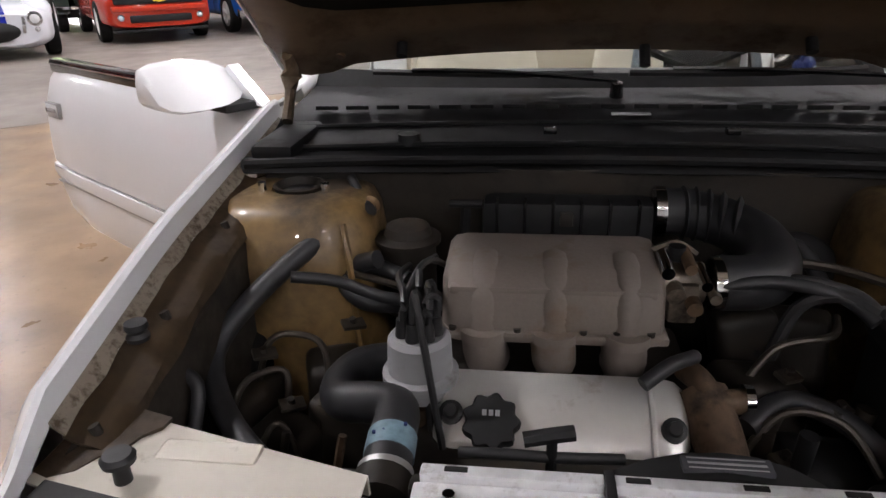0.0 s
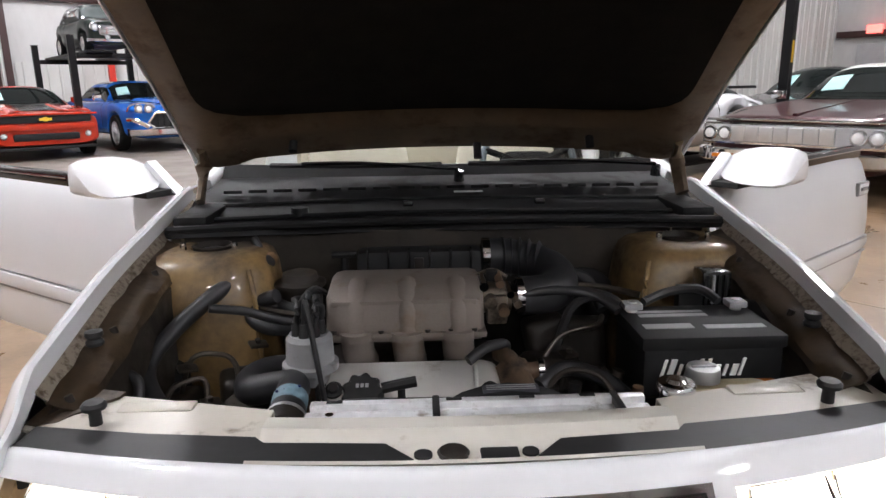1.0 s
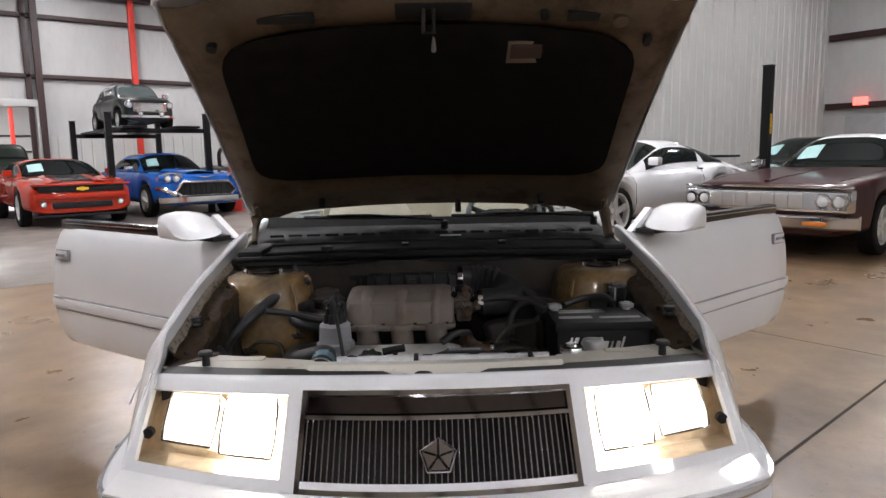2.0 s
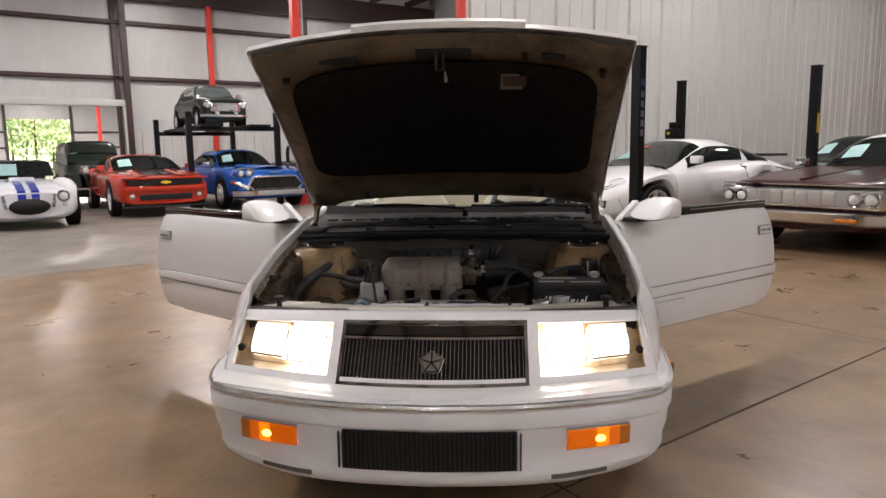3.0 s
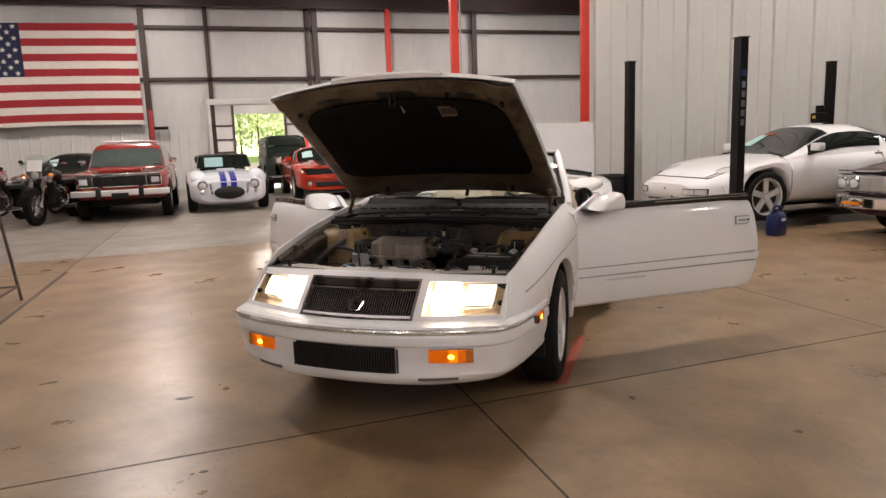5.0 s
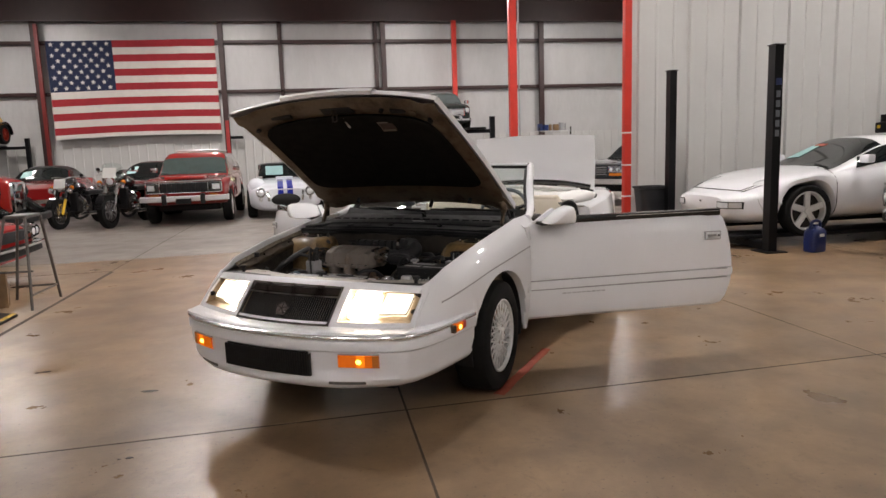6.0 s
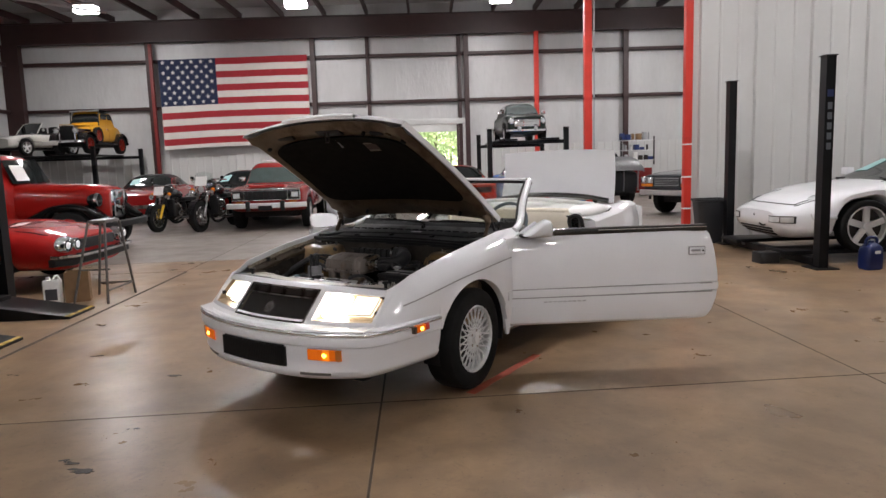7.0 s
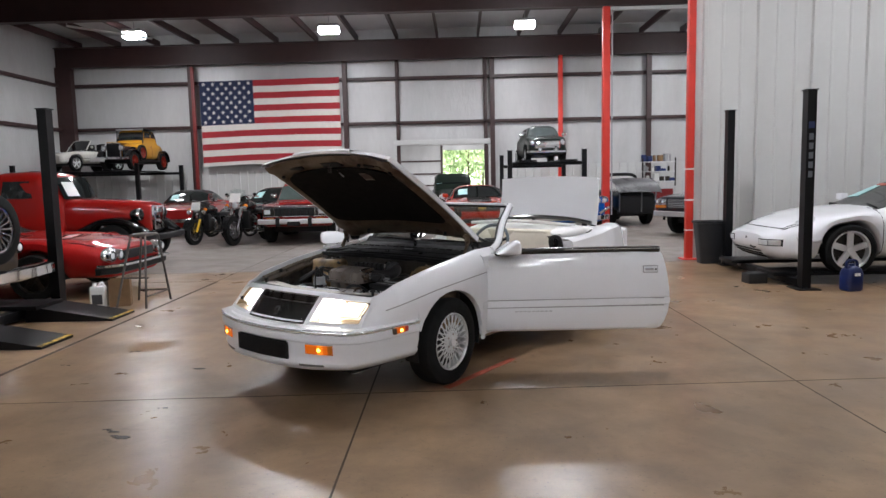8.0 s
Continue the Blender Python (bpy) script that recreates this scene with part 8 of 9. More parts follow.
for s in (-1, 1):
    # sealing strips in front, with a slanted inner end
    bm = bmesh.new()
    skin(bm, [[(s * x, y, z) for x, y in ((0.085, 0.218), (0.125, 0.262), (0.30, 0.275), (0.315, 0.292), (0.48, 0.312), (0.655, 0.345), (0.660, 0.285), (0.55, 0.24), (0.3, 0.205))] for z in (0.704, 0.7105)])
    part("seal_strip", bm, RUBBER, car, "black rubber sealing strip", smooth=0)
    rows = []
    for i in range(9):
        t = i / 8
        x = 0.31 + 0.37 * t
        rows.append([(s * x, 0.285 + 0.06 * t * t, 0.706), (s * x, 0.345 + 0.09 * t, 0.703), (s * x, 0.395 + 0.095 * t, 0.700), (s * x, 0.40 + 0.10 * t, 0.67)])
    sh = part("side_shelf", sheet(bmesh.new(), rows, 0.004), BAY_WHITE, car, "white shelf panel with chipped paint")
    part("panel_bead", box(bmesh.new(), s * 0.44, s * 0.56, 0.395, 0.43, 0.698, 0.7055, 0.006, pose(0, 0, 0, 0, 0, 0)), BAY_WHITE, sh)
    hb = part("hood_stop", cyl(bmesh.new(), (s * 0.572, 0.357, 0.695), (s * 0.572, 0.357, 0.732), 0.010, 0.009, 14), RUBBER, car)
    part("stop_head", lathe(bmesh.new(), [(0.001, 0.0), (0.018, 0.001), (0.019, 0.007), (0.015, 0.012), (0.001, 0.013)], 18, "Z"), RUBBER, hb, m=pose(s * 0.572, 0.357, 0.730))
    if s < 0:
        rim_ = [(-0.682, 0.36), (-0.66, 0.352), (-0.635, 0.366), (-0.622, 0.39), (-0.60, 0.405), (-0.592, 0.43), (-0.575, 0.447), (-0.572, 0.466), (-0.60, 0.474), (-0.64, 0.486), (-0.68, 0.497)]
        part("rust_stain", skin(bmesh.new(), [[(x, y, z) for x, y in rim_] for z in (0.7015, 0.7062)]), LEDGE, sh, "brown stain eaten into the shelf paint", smooth=0)
    part("front_closing", box(bmesh.new(), s * 0.32, s * 0.66, 0.28, 0.30, 0.30, 0.69, 0.01), BLACK, car)

# radiator
rd = new("radiator")
rd.parent = car
part("core", box(bmesh.new(), -0.27, 0.31, 0.40, 0.43, 0.30, 0.68, 0.01), GRIME, rd)
RAIL = mat("bright_rail_metal", (0.78, 0.78, 0.80), 0.36, 0.45, var=0.12, scale=30, bump=0.05, dirt=(0.30, 0.26, 0.22), dirt_amount=0.2, dirt_scale=25)
part("top_rail", box(bmesh.new(), -0.262, 0.30, 0.362, 0.402, 0.664, 0.692, 0.006), RAIL, rd, "bare metal radiator top rail")
part("rail_lip", box(bmesh.new(), -0.255, 0.295, 0.402, 0.420, 0.676, 0.702, 0.004), RAIL, rd)
for x in (-0.05, 0.245):
    part("clip", box(bmesh.new(), x - 0.006, x + 0.006, 0.36, 0.423, 0.65, 0.705, 0.003), BLACK, rd)
for x in (-0.215, -0.02, 0.10, 0.20):
    part("rail_slot", box(bmesh.new(), x - 0.013, x + 0.013, 0.407, 0.415, 0.6995, 0.7035, 0.001), BLACK, rd)
part("rail_bolt", cyl(bmesh.new(), (-0.22, 0.38, 0.691), (-0.22, 0.38, 0.697), 0.007, None, 10), CHROME, rd)
bm = bmesh.new()
skin(bm, [[(0.075 + r * math.cos(a), y, 0.50 + r * math.sin(a)) for a in [2 * math.pi * k / 32 for k in range(32)]] for y, r in ((0.421, 0.205), (0.462, 0.205), (0.472, 0.19), (0.472, 0.05))])
sh = part("fan_shroud", bm, BLACK, rd, "black fan shroud")
part("shroud_label", box(bmesh.new(), 0.03, 0.125, 0.430, 0.452, 0.7005, 0.7065), INK, sh)
for y0, y1 in ((0.4325, 0.4340), (0.4395, 0.4425), (0.4480, 0.4495)):
    part("label_bar", box(bmesh.new(), 0.036, 0.119, y0, y1, 0.7064, 0.7072), GREYP, sh)

# engine
en = new("engine")
en.parent = car
tagged(en, "dusty transverse engine with silver valve cover")
part("block", box(bmesh.new(), -0.30, 0.13, 0.50, 0.95, 0.30, 0.60, 0.03), GRIME, en)
rings = []
for x, e in ((-0.272, 0.030), (-0.268, 0.014), (-0.256, 0.004), (-0.240, 0.0), (0.050, 0.0), (0.072, 0.006), (0.084, 0.018), (0.088, 0.034)):
    rings.append([(x, y, z) for y, z in ((0.60, 0.52), (0.558 + e, 0.556), (0.556 + e, 0.580), (0.568 + e, 0.602 - e * 0.5), (0.625 + e * 0.6, 0.644 - e * 0.8), (0.655, 0.656 - e), (0.678, 0.656 - e), (0.692 - e, 0.642 - e), (0.694 - e, 0.60), (0.70, 0.52))])
vc = part("valve_cover", skin(bmesh.new(), rings), VALVE, en, "silver painted valve cover")
SL = Vector((0, -0.62, 0.785))
part("cover_rib", tube(bmesh.new(), [(0.034, 0.570, 0.602), (0.034, 0.625, 0.645), (0.034, 0.655, 0.656)], 0.005, 8, 3), VALVE, vc)
part("cover_flange", box(bmesh.new(), -0.262, 0.080, 0.552, 0.60, 0.545, 0.557, 0.004), VALVE, vc)
for x, t in ((-0.243, 0.62), (0.060, 0.5)):
    o = Vector((x, 0.570 + 0.055 * t, 0.604 + 0.046 * t))
    q = SL.to_track_quat("Z", "Y").to_matrix().to_4x4()
    bm = bmesh.new()
    lathe(bm, [(0.001, 0.012), (0.009, 0.012), (0.011, 0.006), (0.017, 0.004), (0.017, -0.006)], 18, "Z")
    part("grommet", bm, RUBBER, vc, m=Matrix.Translation(o) @ q)
q = SL.to_track_quat("Z", "Y").to_matrix().to_4x4()
bm = bmesh.new()
rings = []
for r, h in ((0.026, -0.008), (0.037, -0.006), (0.038, 0.018), (0.035, 0.024), (0.020, 0.0245), (0.001, 0.026)):
    rings.append([((r + (0.0032 * math.cos(9 * a) if r > 0.03 else 0)) * math.cos(a), (r + (0.0032 * math.cos(9 * a) if r > 0.03 else 0)) * math.sin(a), h) for a in [2 * math.pi * k / 54 for k in range(54)]])
cap = part("oil_cap", skin(bm, rings), BLACK, en, "black scalloped oil filler cap", m=Matrix.Translation((-0.186, 0.592, 0.624)) @ q)
for k in range(3):
    part("cap_mark", box(bmesh.new(), -0.012 + 0.009 * k, -0.006 + 0.009 * k, 0.006, 0.014, 0.0245, 0.0262), GREYP, cap)
ds = new("dipstick")
ds.parent = car
part("shaft", tube(bmesh.new(), [(-0.108, 0.49, 0.60), (-0.108, 0.485, 0.69)], 0.007, 8, 1), BLACK, ds)
part("grip", tube(bmesh.new(), [(-0.142, 0.480, 0.692), (-0.11, 0.484, 0.697), (-0.082, 0.488, 0.70)], 0.010, 8, 4), BLACK, ds)
ds = new("dipstick")
ds.parent = car
part("shaft", tube(bmesh.new(), [(-0.262, 1.0, 0.70), (-0.255, 1.0, 0.80)], 0.010, 8, 1), BLACK, ds)
part("grip", tube(bmesh.new(), [(-0.285, 0.995, 0.805), (-0.225, 0.995, 0.805)], 0.008, 8, 1), BLACK, ds)
# intake plenum with three runners
rings = []
for x, e in ((-0.268, 0.022), (-0.258, 0.006), (-0.24, 0.0), (0.035, 0.0), (0.052, 0.006), (0.060, 0.022)):
    rings.append([(x, y, z) for y, z in ((0.704 + e, 0.69), (0.700 + e, 0.725 - e), (0.714 + e, 0.775 - e), (0.745, 0.790 - e * 0.7), (0.86, 0.802 - e * 0.7), (0.89 - e, 0.79 - e), (0.895 - e, 0.74), (0.88, 0.69))])
pl = part("plenum", skin(bmesh.new(), rings), PLENUM, en, "dusty grey cast intake plenum")
part("flange", box(bmesh.new(), -0.272, 0.064, 0.694, 0.90, 0.697, 0.711, 0.006), PLENUM, pl)
for x in (-0.205, -0.10, 0.005):
    part("runner_boss", tube(bmesh.new(), [(x, 0.80, 0.778), (x, 0.765, 0.776), (x, 0.735, 0.764), (x, 0.722, 0.738), (x, 0.719, 0.71)], 0.025, 16, 6), PLENUM, pl)
    part("flange_lobe", cyl(bmesh.new(), (x, 0.712, 0.696), (x, 0.712, 0.712), 0.036, None, 24), PLENUM, pl)
    part("runner", tube(bmesh.new(), [(x, 0.735, 0.70), (x, 0.728, 0.682), (x + 0.002, 0.728, 0.66), (x + 0.004, 0.745, 0.638), (x + 0.006, 0.78, 0.62)], 0.034, 16, 6), PLENUM, pl)
for i in range(7):
    x = -0.25 + 0.048 * i
    part("flange_bolt", cyl(bmesh.new(), (x, 0.702, 0.709), (x, 0.702, 0.716), 0.006, None, 8), GRIME, pl)
part("plenum_step", box(bmesh.new(), -0.255, 0.045, 0.712, 0.73, 0.762, 0.776, 0.005), PLENUM, pl)
THROTTLE = mat("greasy_cast_metal", (0.14, 0.115, 0.09), 0.42, 0.5, var=0.4, scale=30, bump=0.2, dirt=(0.03, 0.02, 0.014), dirt_amount=0.5, dirt_scale=22)
tb_ = new("throttle_body")
tb_.parent = car
part("casting", cyl(bmesh.new(), (0.05, 0.80, 0.752), (0.125, 0.80, 0.752), 0.036, 0.032, 18), THROTTLE, tb_)
part("lever_block", box(bmesh.new(), 0.07, 0.115, 0.76, 0.79, 0.70, 0.765, 0.008), THROTTLE, tb_)
part("clamp", lathe(bmesh.new(), [(0.038, -0.008), (0.042, -0.008), (0.042, 0.008), (0.038, 0.008), (0.038, -0.008)], 24), CHROME, tb_, m=pose(0.145, 0.80, 0.752))
part("sensor", cyl(bmesh.new(), (0.085, 0.81, 0.775), (0.085, 0.81, 0.808), 0.013, None, 12), BLACK, tb_)
for k, (x, y, z, r, l) in enumerate(((0.062, 0.775, 0.79, 0.010, 0.03), (0.078, 0.768, 0.752, 0.014, 0.02), (0.105, 0.764, 0.735, 0.012, 0.024), (0.118, 0.772, 0.772, 0.008, 0.03), (0.135, 0.768, 0.748, 0.009, 0.02), (0.098, 0.79, 0.79, 0.009, 0.03))):
    part("linkage", cyl(bmesh.new(), (x, y - l, z), (x, y + l, z + 0.006), r, None, 12), (CHROME, THROTTLE, RUST)[k % 3], tb_)
part("bracket", tube(bmesh.new(), [(0.05, 0.83, 0.79), (0.09, 0.84, 0.80), (0.12, 0.83, 0.785)], 0.006, 6, 4), THROTTLE, tb_)
ih = part("intake_hose", tube(bmesh.new(), [(0.085, 1.02, 0.788), (0.14, 1.015, 0.788), (0.20, 0.985, 0.782), (0.24, 0.925, 0.775), (0.245, 0.86, 0.762), (0.215, 0.81, 0.754), (0.15, 0.80, 0.752)], 0.043, 16, 7, 0.0), HOSE, car, "black rubber intake hose")
for k in range(5):
    bm = bmesh.new()
    lathe(bm, [(0.040, -0.006), (0.050, 0.0), (0.040, 0.006)], 20)
    part("bellows_rib", bm, HOSE, ih, m=pose(0.135 + 0.020 * k, 1.016 - 0.0055 * k * k * 0.6, 0.787, 0, 0, -5 * k))
part("clamp", lathe(bmesh.new(), [(0.044, -0.009), (0.048, -0.009), (0.048, 0.009), (0.044, 0.009), (0.044, -0.009)], 24), CHROME, ih, m=pose(0.092, 1.02, 0.788))
ab = part("air_box", box(bmesh.new(), -0.225, 0.082, 0.975, 1.045, 0.70, 0.815, 0.018), BLACK, car, "black plastic air box")
for k in range(6):
    part("box_rib", box(bmesh.new(), -0.20 + 0.05 * k, -0.194 + 0.05 * k, 0.970, 1.0, 0.72, 0.818, 0.003), BLACK_GLOSS, ab)
part("box_clip", box(bmesh.new(), -0.085, -0.062, 0.962, 0.974, 0.775, 0.80, 0.003), GRIME, ab)
# distributor and leads
di = new("distributor")
di.parent = car
tagged(di, "grey distributor with black leads")
part("body", lathe(bmesh.new(), [(0.001, 0.62), (0.036, 0.62), (0.040, 0.645), (0.055, 0.648), (0.055, 0.660), (0.047, 0.664), (0.045, 0.712), (0.038, 0.720), (0.001, 0.720)], 24, "Z"), mat("grey_distributor", (0.25, 0.25, 0.26), 0.5, var=0.15, dirt=(0.12, 0.10, 0.08), dirt_amount=0.3, dirt_scale=14), di, m=pose(-0.290, 0.640, 0.018))
part("stem", cyl(bmesh.new(), (-0.298, 0.635, 0.50), (-0.298, 0.635, 0.622), 0.022, None, 14), RUST, di)
ends = [(-0.27, 0.60, 0.55), (-0.255, 0.62, 0.56), (-0.30, 0.90, 0.74), (-0.25, 0.90, 0.70), (-0.34, 0.86, 0.74), (-0.245, 0.56, 0.56), (-0.27, 0.78, 0.72)]
for k, e in enumerate(ends):
    a = 2 * math.pi * k / 7
    x, y = -0.290 + 0.024 * math.cos(a), 0.640 + 0.024 * math.sin(a)
    ld = part("lead", tube(bmesh.new(), [(x, y, 0.752), (x + 0.004, y + 0.004, 0.79 + 0.008 * (k % 3)), ((x + e[0]) / 2 - 0.012, (y + e[1]) / 2 + 0.01, 0.785 if k % 2 else 0.77), tuple(e)], 0.0055, 7, 5), RUBBER, di)
    part("boot", cyl(bmesh.new(), (x, y, 0.730), (x, y, 0.765), 0.011, 0.008, 10), RUBBER, ld)
# hoses
rh = part("radiator_hose", tube(bmesh.new(), [(-0.303, 0.425, 0.655), (-0.305, 0.50, 0.668), (-0.312, 0.565, 0.662), (-0.355, 0.60, 0.645), (-0.405, 0.625, 0.628), (-0.42, 0.68, 0.622), (-0.395, 0.735, 0.62), (-0.33, 0.77, 0.61)], 0.030, 14, 6), HOSE, car, "thick dusty radiator hose")
part("hose_label", cyl(bmesh.new(), (-0.3035, 0.466, 0.6635), (-0.3045, 0.500, 0.668), 0.0315, 0.0315, 24, False), mat("pale_blue_label", (0.15, 0.24, 0.29), 0.5, var=0.3, scale=80), rh, "pale blue paper label")
for k in range(4):
    part("label_spot", cyl(bmesh.new(), (-0.3036 + 0.012 * (k - 1.5), 0.475 + 0.006 * k, 0.6935), (-0.3036 + 0.012 * (k - 1.5), 0.475 + 0.006 * k, 0.6965), 0.0025, None, 6), BLUE_PLASTIC, rh)
part("clamp", cyl(bmesh.new(), (-0.303, 0.436, 0.6575), (-0.3035, 0.448, 0.6605), 0.034, 0.034, 24), SILVER, rh)
part("outlet", cyl(bmesh.new(), (-0.303, 0.405, 0.652), (-0.303, 0.437, 0.657), 0.036, None, 18), GRIME, rh)
part("heater_hose", tube(bmesh.new(), [(-0.435, 0.99, 0.795), (-0.46, 0.95, 0.79), (-0.53, 0.86, 0.755), (-0.60, 0.775, 0.70), (-0.63, 0.70, 0.655), (-0.60, 0.63, 0.625), (-0.53, 0.55, 0.605), (-0.42, 0.47, 0.58)], 0.018, 12, 6), HOSE, car, "long black heater hose")
part("hose_tip", cyl(bmesh.new(), (-0.437, 0.985, 0.797), (-0.432, 1.0, 0.80), 0.017, None, 12), CARDBOARD, car)
for pts_, r_ in (([(-0.53, 0.80, 0.74), (-0.46, 0.82, 0.725), (-0.38, 0.80, 0.71), (-0.31, 0.80, 0.70)], 0.010),
                 ([(-0.66, 0.62, 0.66), (-0.63, 0.60, 0.68), (-0.60, 0.58, 0.665), (-0.60, 0.54, 0.60), (-0.60, 0.5, 0.5)], 0.010),
                 ([(-0.40, 0.88, 0.74), (-0.44, 0.90, 0.72), (-0.41, 0.93, 0.70), (-0.35, 0.90, 0.69)], 0.017),
                 ([(-0.42, 0.93, 0.72), (-0.46, 0.88, 0.70), (-0.42, 0.84, 0.68), (-0.36, 0.85, 0.67)], 0.017),
                 ([(-0.48, 1.04, 0.84), (-0.45, 1.0, 0.80), (-0.44, 0.95, 0.74), (-0.45, 0.90, 0.66)], 0.009),
                 ([(0.14, 0.77, 0.76), (0.22, 0.76, 0.775), (0.30, 0.74, 0.765), (0.335, 0.70, 0.745)], 0.010),
                 ([(0.15, 0.785, 0.745), (0.24, 0.79, 0.765), (0.33, 0.77, 0.755), (0.36, 0.72, 0.735)], 0.010),
                 ([(0.18, 0.93, 0.72), (0.26, 0.98, 0.74), (0.33, 0.97, 0.74), (0.36, 0.90, 0.68)], 0.014),
                 ([(-0.22, 0.49, 0.66), (-0.17, 0.485, 0.665), (-0.10, 0.488, 0.662), (-0.02, 0.50, 0.655)], 0.007),
                 ([(0.16, 0.62, 0.62), (0.22, 0.66, 0.64), (0.30, 0.64, 0.62), (0.36, 0.56, 0.58)], 0.016),
                 ([(0.02, 0.635, 0.672), (0.06, 0.66, 0.69), (0.10, 0.70, 0.68), (0.11, 0.76, 0.64)], 0.011)):
    part("hose", tube(bmesh.new(), pts_, r_, 10, 6), HOSE, car)
th = part("thermostat_pipe", tube(bmesh.new(), [(0.09, 0.70, 0.66), (0.105, 0.665, 0.662), (0.12, 0.645, 0.645), (0.165, 0.655, 0.64)], 0.018, 12, 5), RUST, car, "rusty coolant pipe")
part("manifold", tube(bmesh.new(), [(0.11, 0.67, 0.64), (0.12, 0.62, 0.61), (0.125, 0.56, 0.57), (0.12, 0.53, 0.50)], 0.036, 12, 4), RUST, car)
part("pipe_clamp", lathe(bmesh.new(), [(0.020, -0.006), (0.023, -0.006), (0.023, 0.006), (0.020, 0.006), (0.020, -0.006)], 20), CHROME, th, m=pose(0.168, 0.656, 0.64))
part("vapour_canister", lathe(bmesh.new(), [(0.001, 0.60), (0.052, 0.60), (0.052, 0.735), (0.062, 0.738), (0.062, 0.746), (0.045, 0.752), (0.040, 0.768), (0.020, 0.774), (0.001, 0.774)], 24, "Z"), GRIME, car, "dusty round canister with cap", m=pose(-0.362, 0.975, 0.0))
part("brake_booster", ball(bmesh.new(), (0.34, 1.03, 0.66), 0.09, (1, 0.45, 1)), BLACK, car)
rnd = random.Random(11)
for x, y, z, a, b, c_ in ((-0.47, 0.80, 0.50, 0.05, 0.05, 0.09), (-0.42, 0.70, 0.50, 0.06, 0.04, 0.08), (-0.52, 0.66, 0.48, 0.05, 0.05, 0.07), (0.20, 0.72, 0.56, 0.06, 0.06, 0.08), (0.26, 0.62, 0.52, 0.07, 0.05, 0.07), (0.22, 0.86, 0.62, 0.05, 0.05, 0.06), (0.30, 0.84, 0.58, 0.05, 0.04, 0.10), (-0.38, 0.56, 0.47, 0.04, 0.04, 0.06), (0.20, 0.56, 0.46, 0.06, 0.04, 0.10), (0.28, 0.52, 0.50, 0.03, 0.03, 0.12), (-0.60, 0.70, 0.45, 0.04, 0.10, 0.12)):
    part("bracketry", box(bmesh.new(), -a, a, -b, b, -c_, c_, min(a, b) * 0.45, pose(x, y, z, rnd.uniform(-12, 12), rnd.uniform(-12, 12), rnd.uniform(-25, 25)), 3), GRIME if rnd.random() < 0.6 else BLACK, car)
for k in range(10):
    x, y = 0.16 + 0.2 * rnd.random(), 0.55 + 0.28 * rnd.random()
    part("fitting", cyl(bmesh.new(), (x, y, 0.56), (x + 0.02 * rnd.random(), y, 0.62 + 0.03 * rnd.random()), 0.008 + 0.006 * rnd.random(), None, 10), (GRIME, RUST, GRIME, BLACK)[k % 4], car)
for k in range(6):
    x, y = -0.56 + 0.2 * rnd.random(), 0.55 + 0.22 * rnd.random()
    part("rusty_rod", tube(bmesh.new(), [(x, y, 0.40), (x + 0.03, y + 0.03, 0.52 + 0.06 * rnd.random())], 0.007, 6, 1), RUST if k % 2 else GRIME, car)

# brake lines, loom and small brackets deep in the bay
LINE = mat("dull_steel_line", (0.055, 0.046, 0.038), 0.4, 0.6, var=0.3, scale=30)
for pts_, r_ in (([(-0.60, 0.60, 0.50), (-0.585, 0.66, 0.60), (-0.56, 0.70, 0.615), (-0.52, 0.71, 0.60), (-0.53, 0.64, 0.46)], 0.006),
                 ([(-0.60, 0.74, 0.50), (-0.57, 0.76, 0.63), (-0.52, 0.775, 0.645), (-0.47, 0.76, 0.62), (-0.46, 0.70, 0.50)], 0.006),
                 ([(-0.55, 0.56, 0.42), (-0.53, 0.60, 0.55), (-0.50, 0.62, 0.58), (-0.46, 0.60, 0.48)], 0.005),
                 ([(-0.58, 0.88, 0.70), (-0.50, 0.885, 0.715), (-0.42, 0.87, 0.71), (-0.34, 0.85, 0.70)], 0.007),
                 ([(0.16, 0.70, 0.60), (0.22, 0.73, 0.68), (0.30, 0.74, 0.70), (0.33, 0.80, 0.70)], 0.006),
                 ([(0.14, 0.60, 0.56), (0.20, 0.62, 0.645), (0.27, 0.60, 0.65), (0.31, 0.56, 0.60)], 0.006),
                 ([(0.20, 0.90, 0.70), (0.27, 0.93, 0.73), (0.36, 0.92, 0.73), (0.44, 0.88, 0.72)], 0.008)):
    part("steel_line", tube(bmesh.new(), pts_, r_, 8, 6), LINE, car)
for x, y, z in ((-0.565, 0.735, 0.63), (-0.50, 0.665, 0.585), (-0.43, 0.80, 0.655), (0.235, 0.70, 0.655), (0.29, 0.655, 0.635), (0.20, 0.585, 0.60)):
    cl = part("clip_bracket", box(bmesh.new(), -0.020, 0.020, -0.012, 0.012, -0.004, 0.004, 0.002, pose(x, y, z, 15, 10, 35)), LINE, car)
    part("clip_bolt", cyl(bmesh.new(), (x, y, z), (x, y - 0.003, z + 0.013), 0.006, None, 8), GRIME, cl)

# battery and bottles
bt = new("battery")
bt.parent = car
bt.matrix_local = pose(0.476, 0.645, 0) @ Matrix.Diagonal((1.06, 1, 1, 1))
tagged(bt, "black car battery with white lettering shapes")
part("case", box(bmesh.new(), -0.125, 0.125, -0.09, 0.09, 0.535, 0.725, 0.006), BLACK, bt)
part("lid", box(bmesh.new(), -0.130, 0.130, -0.094, 0.094, 0.716, 0.742, 0.006), BLACK, bt)
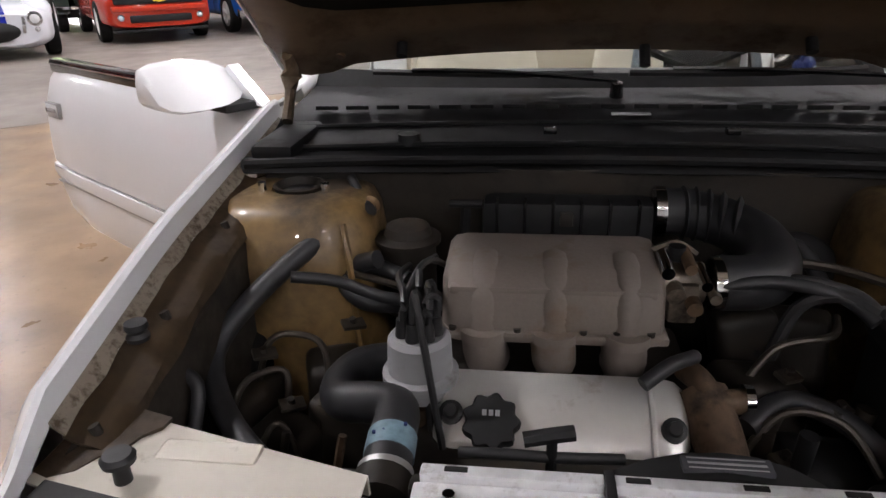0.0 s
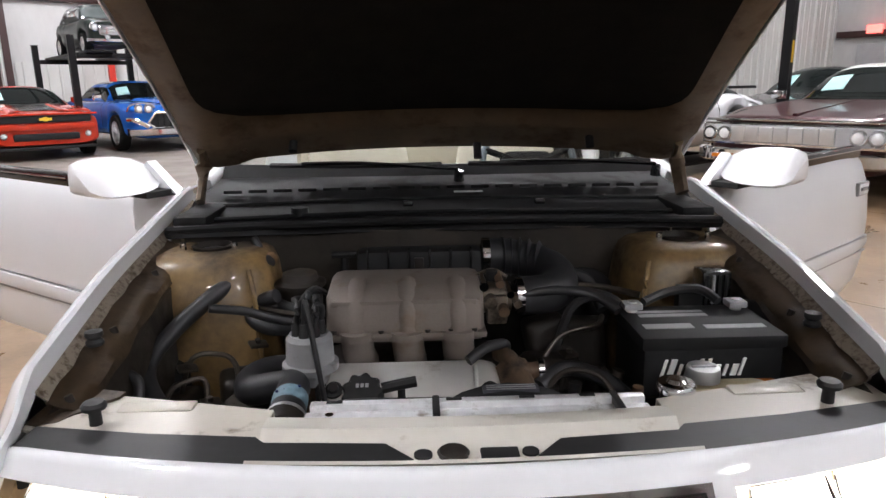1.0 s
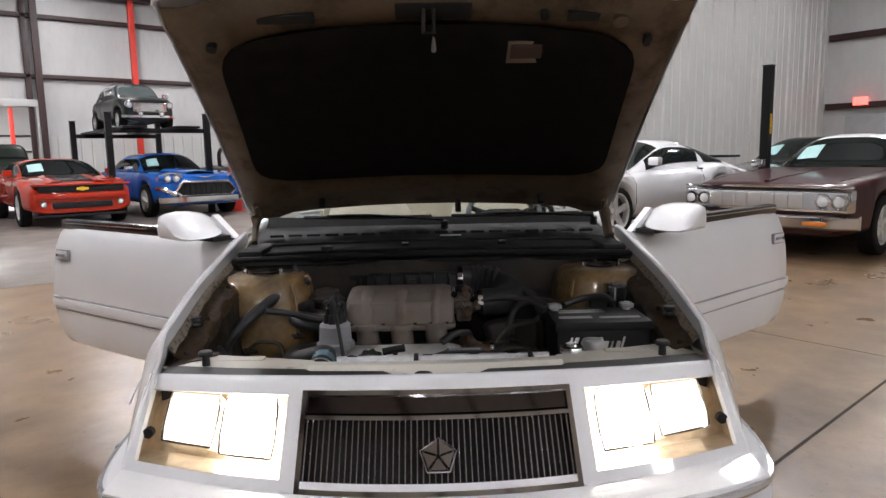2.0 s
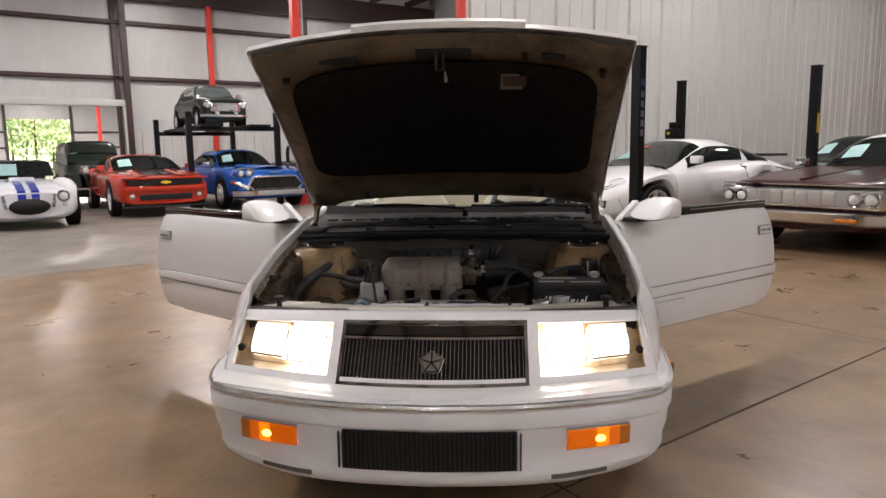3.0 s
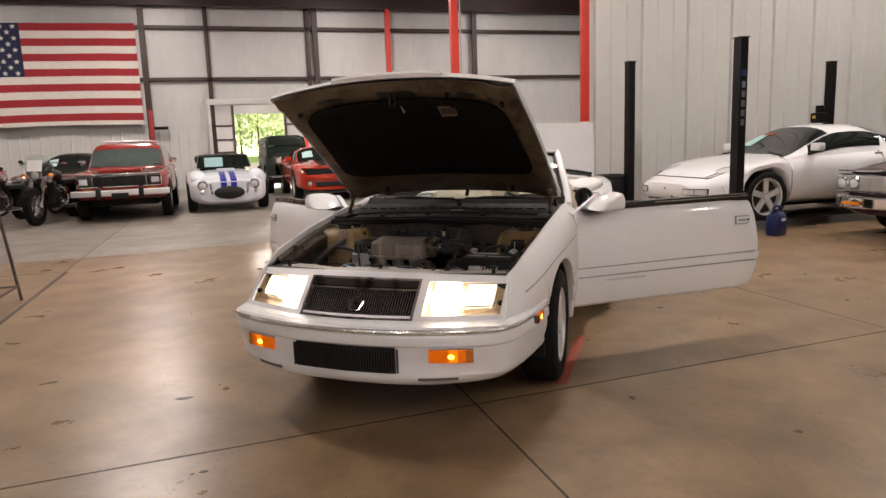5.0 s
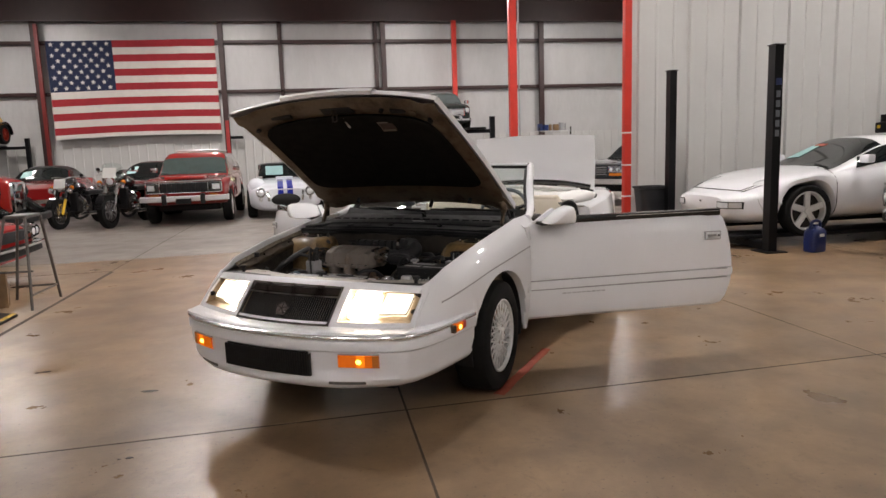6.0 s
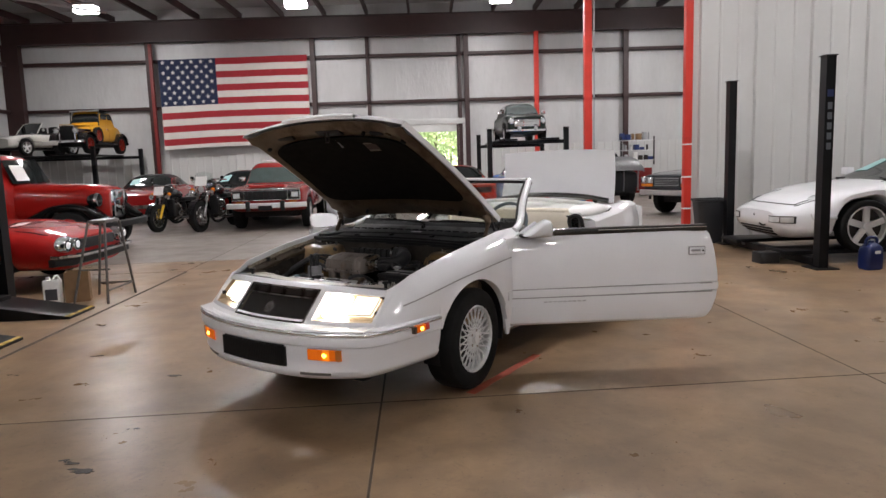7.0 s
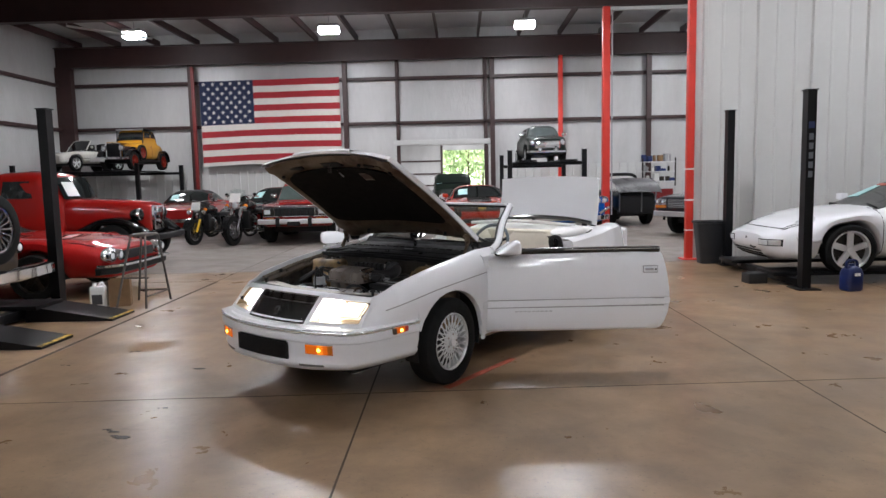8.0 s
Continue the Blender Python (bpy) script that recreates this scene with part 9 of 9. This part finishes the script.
# plain slanted white shapes where the maker's word stands
for x, w, h in ((-0.096, 0.005, 0.034), (-0.084, 0.010, 0.034), (-0.066, 0.005, 0.024), (-0.053, 0.012, 0.022), (-0.032, 0.006, 0.034), (-0.018, 0.006, 0.034), (-0.004, 0.012, 0.022), (0.016, 0.005, 0.022), (0.030, 0.010, 0.022), (0.044, 0.005, 0.034)):
    part("letter_shape", prism(bmesh.new(), [(x, 0.664), (x + w, 0.664), (x + w + h * 0.25, 0.664 + h), (x + h * 0.25, 0.664 + h)], -0.0935, -0.089, "y"), PAPER, bt)
part("face_groove", box(bmesh.new(), -0.118, 0.118, -0.0915, -0.089, 0.622, 0.626), BLACK_GLOSS, bt)
part("hold_down", box(bmesh.new(), -0.03, 0.03, -0.112, -0.09, 0.535, 0.56, 0.005), GRIME, bt)
part("flame_patch", box(bmesh.new(), 0.06, 0.115, -0.0925, -0.089, 0.60, 0.655, 0.008), AMBER, bt)
for x0, x1, y0, y1 in ((-0.11, -0.02, -0.045, -0.020), (0.0, 0.11, -0.050, -0.030), (-0.10, 0.03, 0.022, 0.038), (-0.10, 0.03, 0.046, 0.058)):
    part("lid_label", box(bmesh.new(), x0, x1, y0, y1, 0.7418, 0.7432), GREYP, bt)
for x in (-0.105, 0.10):
    tm = part("terminal", cyl(bmesh.new(), (x, 0.06, 0.74), (x, 0.06, 0.765), 0.011, 0.009, 14), SILVER, bt)
    part("clamp", box(bmesh.new(), x - 0.018, x + 0.018, 0.045, 0.08, 0.748, 0.762, 0.004), GREYP, tm)
part("battery_cable", tube(bmesh.new(), [(0.34, 0.71, 0.755), (0.30, 0.74, 0.765), (0.25, 0.75, 0.74), (0.22, 0.74, 0.66)], 0.010, 8, 5), RUBBER, car)
part("battery_cable", tube(bmesh.new(), [(0.545, 0.705, 0.76), (0.52, 0.74, 0.775), (0.46, 0.76, 0.765), (0.40, 0.74, 0.75)], 0.010, 8, 5), RUBBER, car)
part("relay", box(bmesh.new(), 0.49, 0.545, 0.775, 0.805, 0.71, 0.77, 0.006), BLACK, car)
part("washer_hose", tube(bmesh.new(), [(0.60, 0.76, 0.72), (0.635, 0.70, 0.735), (0.645, 0.62, 0.70), (0.62, 0.56, 0.64), (0.60, 0.53, 0.56)], 0.022, 10, 6), BLACK, car)
part("fuse_block", box(bmesh.new(), 0.545, 0.61, 0.785, 0.845, 0.72, 0.80, 0.008), BLACK_GLOSS, car, "black covered fuse block")
for k in range(4):
    part("fuse_rib", box(bmesh.new(), 0.552 + 0.014 * k, 0.557 + 0.014 * k, 0.780, 0.786, 0.728, 0.792), GREYP if k == 1 else BLACK, car)
rc = new("radiator_cap")
rc.parent = car
part("cap", lathe(bmesh.new(), [(0.001, 0.016), (0.014, 0.016), (0.018, 0.010), (0.030, 0.009), (0.033, 0.004), (0.033, -0.006), (0.001, -0.006)], 28, "Z"), CHROME, rc, "bright metal radiator cap", m=pose(0.357, 0.432, 0.702))
part("neck", cyl(bmesh.new(), (0.357, 0.432, 0.62), (0.357, 0.432, 0.697), 0.026, None, 20), GRIME, rc)
bo = new("coolant_bottle")
bo.parent = car
part("tank", box(bmesh.new(), 0.375, 0.56, 0.455, 0.535, 0.56, 0.672, 0.02), mat("yellowed_plastic", (0.50, 0.42, 0.27), 0.5, var=0.15), bo, "yellowed plastic bottle")
part("cap", lathe(bmesh.new(), [(0.001, 0.012), (0.028, 0.012), (0.030, 0.006), (0.030, -0.012), (0.001, -0.012)], 24, "Z"), SILVER, bo, m=pose(0.432, 0.500, 0.695))
part("cap_bar", box(bmesh.new(), 0.410, 0.454, 0.495, 0.505, 0.706, 0.711, 0.002), GREYP, bo)

# ---- floor slabs, last of the structure ----
floor = thing("floor", "tan and grey polished concrete slabs with dark joints", "floor", kind="structure")
part("joint_filler", box(bmesh.new(), X0, X1, YN, YB, -0.2, -0.0009), JOINT, floor, smooth=0)
EX, EY = Vector((math.cos(radians(3.2)), math.sin(radians(3.2)), 0)), Vector((-math.sin(radians(0.9)), math.cos(radians(0.9)), 0))
O0 = Vector((0.60, 0.08, 0))
slab_cache = {}
for i in range(-6, 9):
    for y0, y1, mt in ((-20.2, -13.5, CONCRETE), (-13.5, -6.72, CONCRETE), (-6.72, 0, CONCRETE), (0, 6.72, CONCRETE), (6.72, 26.0, CONCRETE_GREY)):
        w = 3.0 if mt is CONCRETE else 15.0
        if w > 3.0 and (i + 6) % 5:
            continue
        key = (round(y1 - y0, 2), mt.name)
        if key not in slab_cache:
            bm = bmesh.new()
            g = 0.0055
            cs = [EX * a + EY * b for a, b in ((g, g), (w - g, g), (w - g, y1 - y0 - g), (g, y1 - y0 - g))]
            mid = (cs[0] + cs[2]) * 0.5
            skin(bm, [[c + Vector((0, 0, -0.1)) for c in cs], [c + Vector((0, 0, -0.003)) for c in cs], [c - (c - mid).normalized() * 0.003 for c in cs]])
            slab_cache[key] = finish("slab", bm, mt, 0)
        s = new("slab", slab_cache[key])
        s.parent = floor
        s.location = O0 + EX * (3.0 * i) + EY * y0
es = thing("expansion_joint", "wide dark expansion joint in the concrete", "joint", kind="structure")
part("filler_strip", box(bmesh.new(), -0.02, 0.02, -1.2, 5.55, -0.01, 0.0012), JOINT, es, smooth=0, m=pose(-2.39, 0, 0, 0, 0, 0.7))
part("filler_strip", box(bmesh.new(), -3.2, -0.02, 5.57, 5.585, -0.01, 0.0012), JOINT, es, smooth=0, m=pose(-2.39, 0, 0, 0, 0, 0.7))
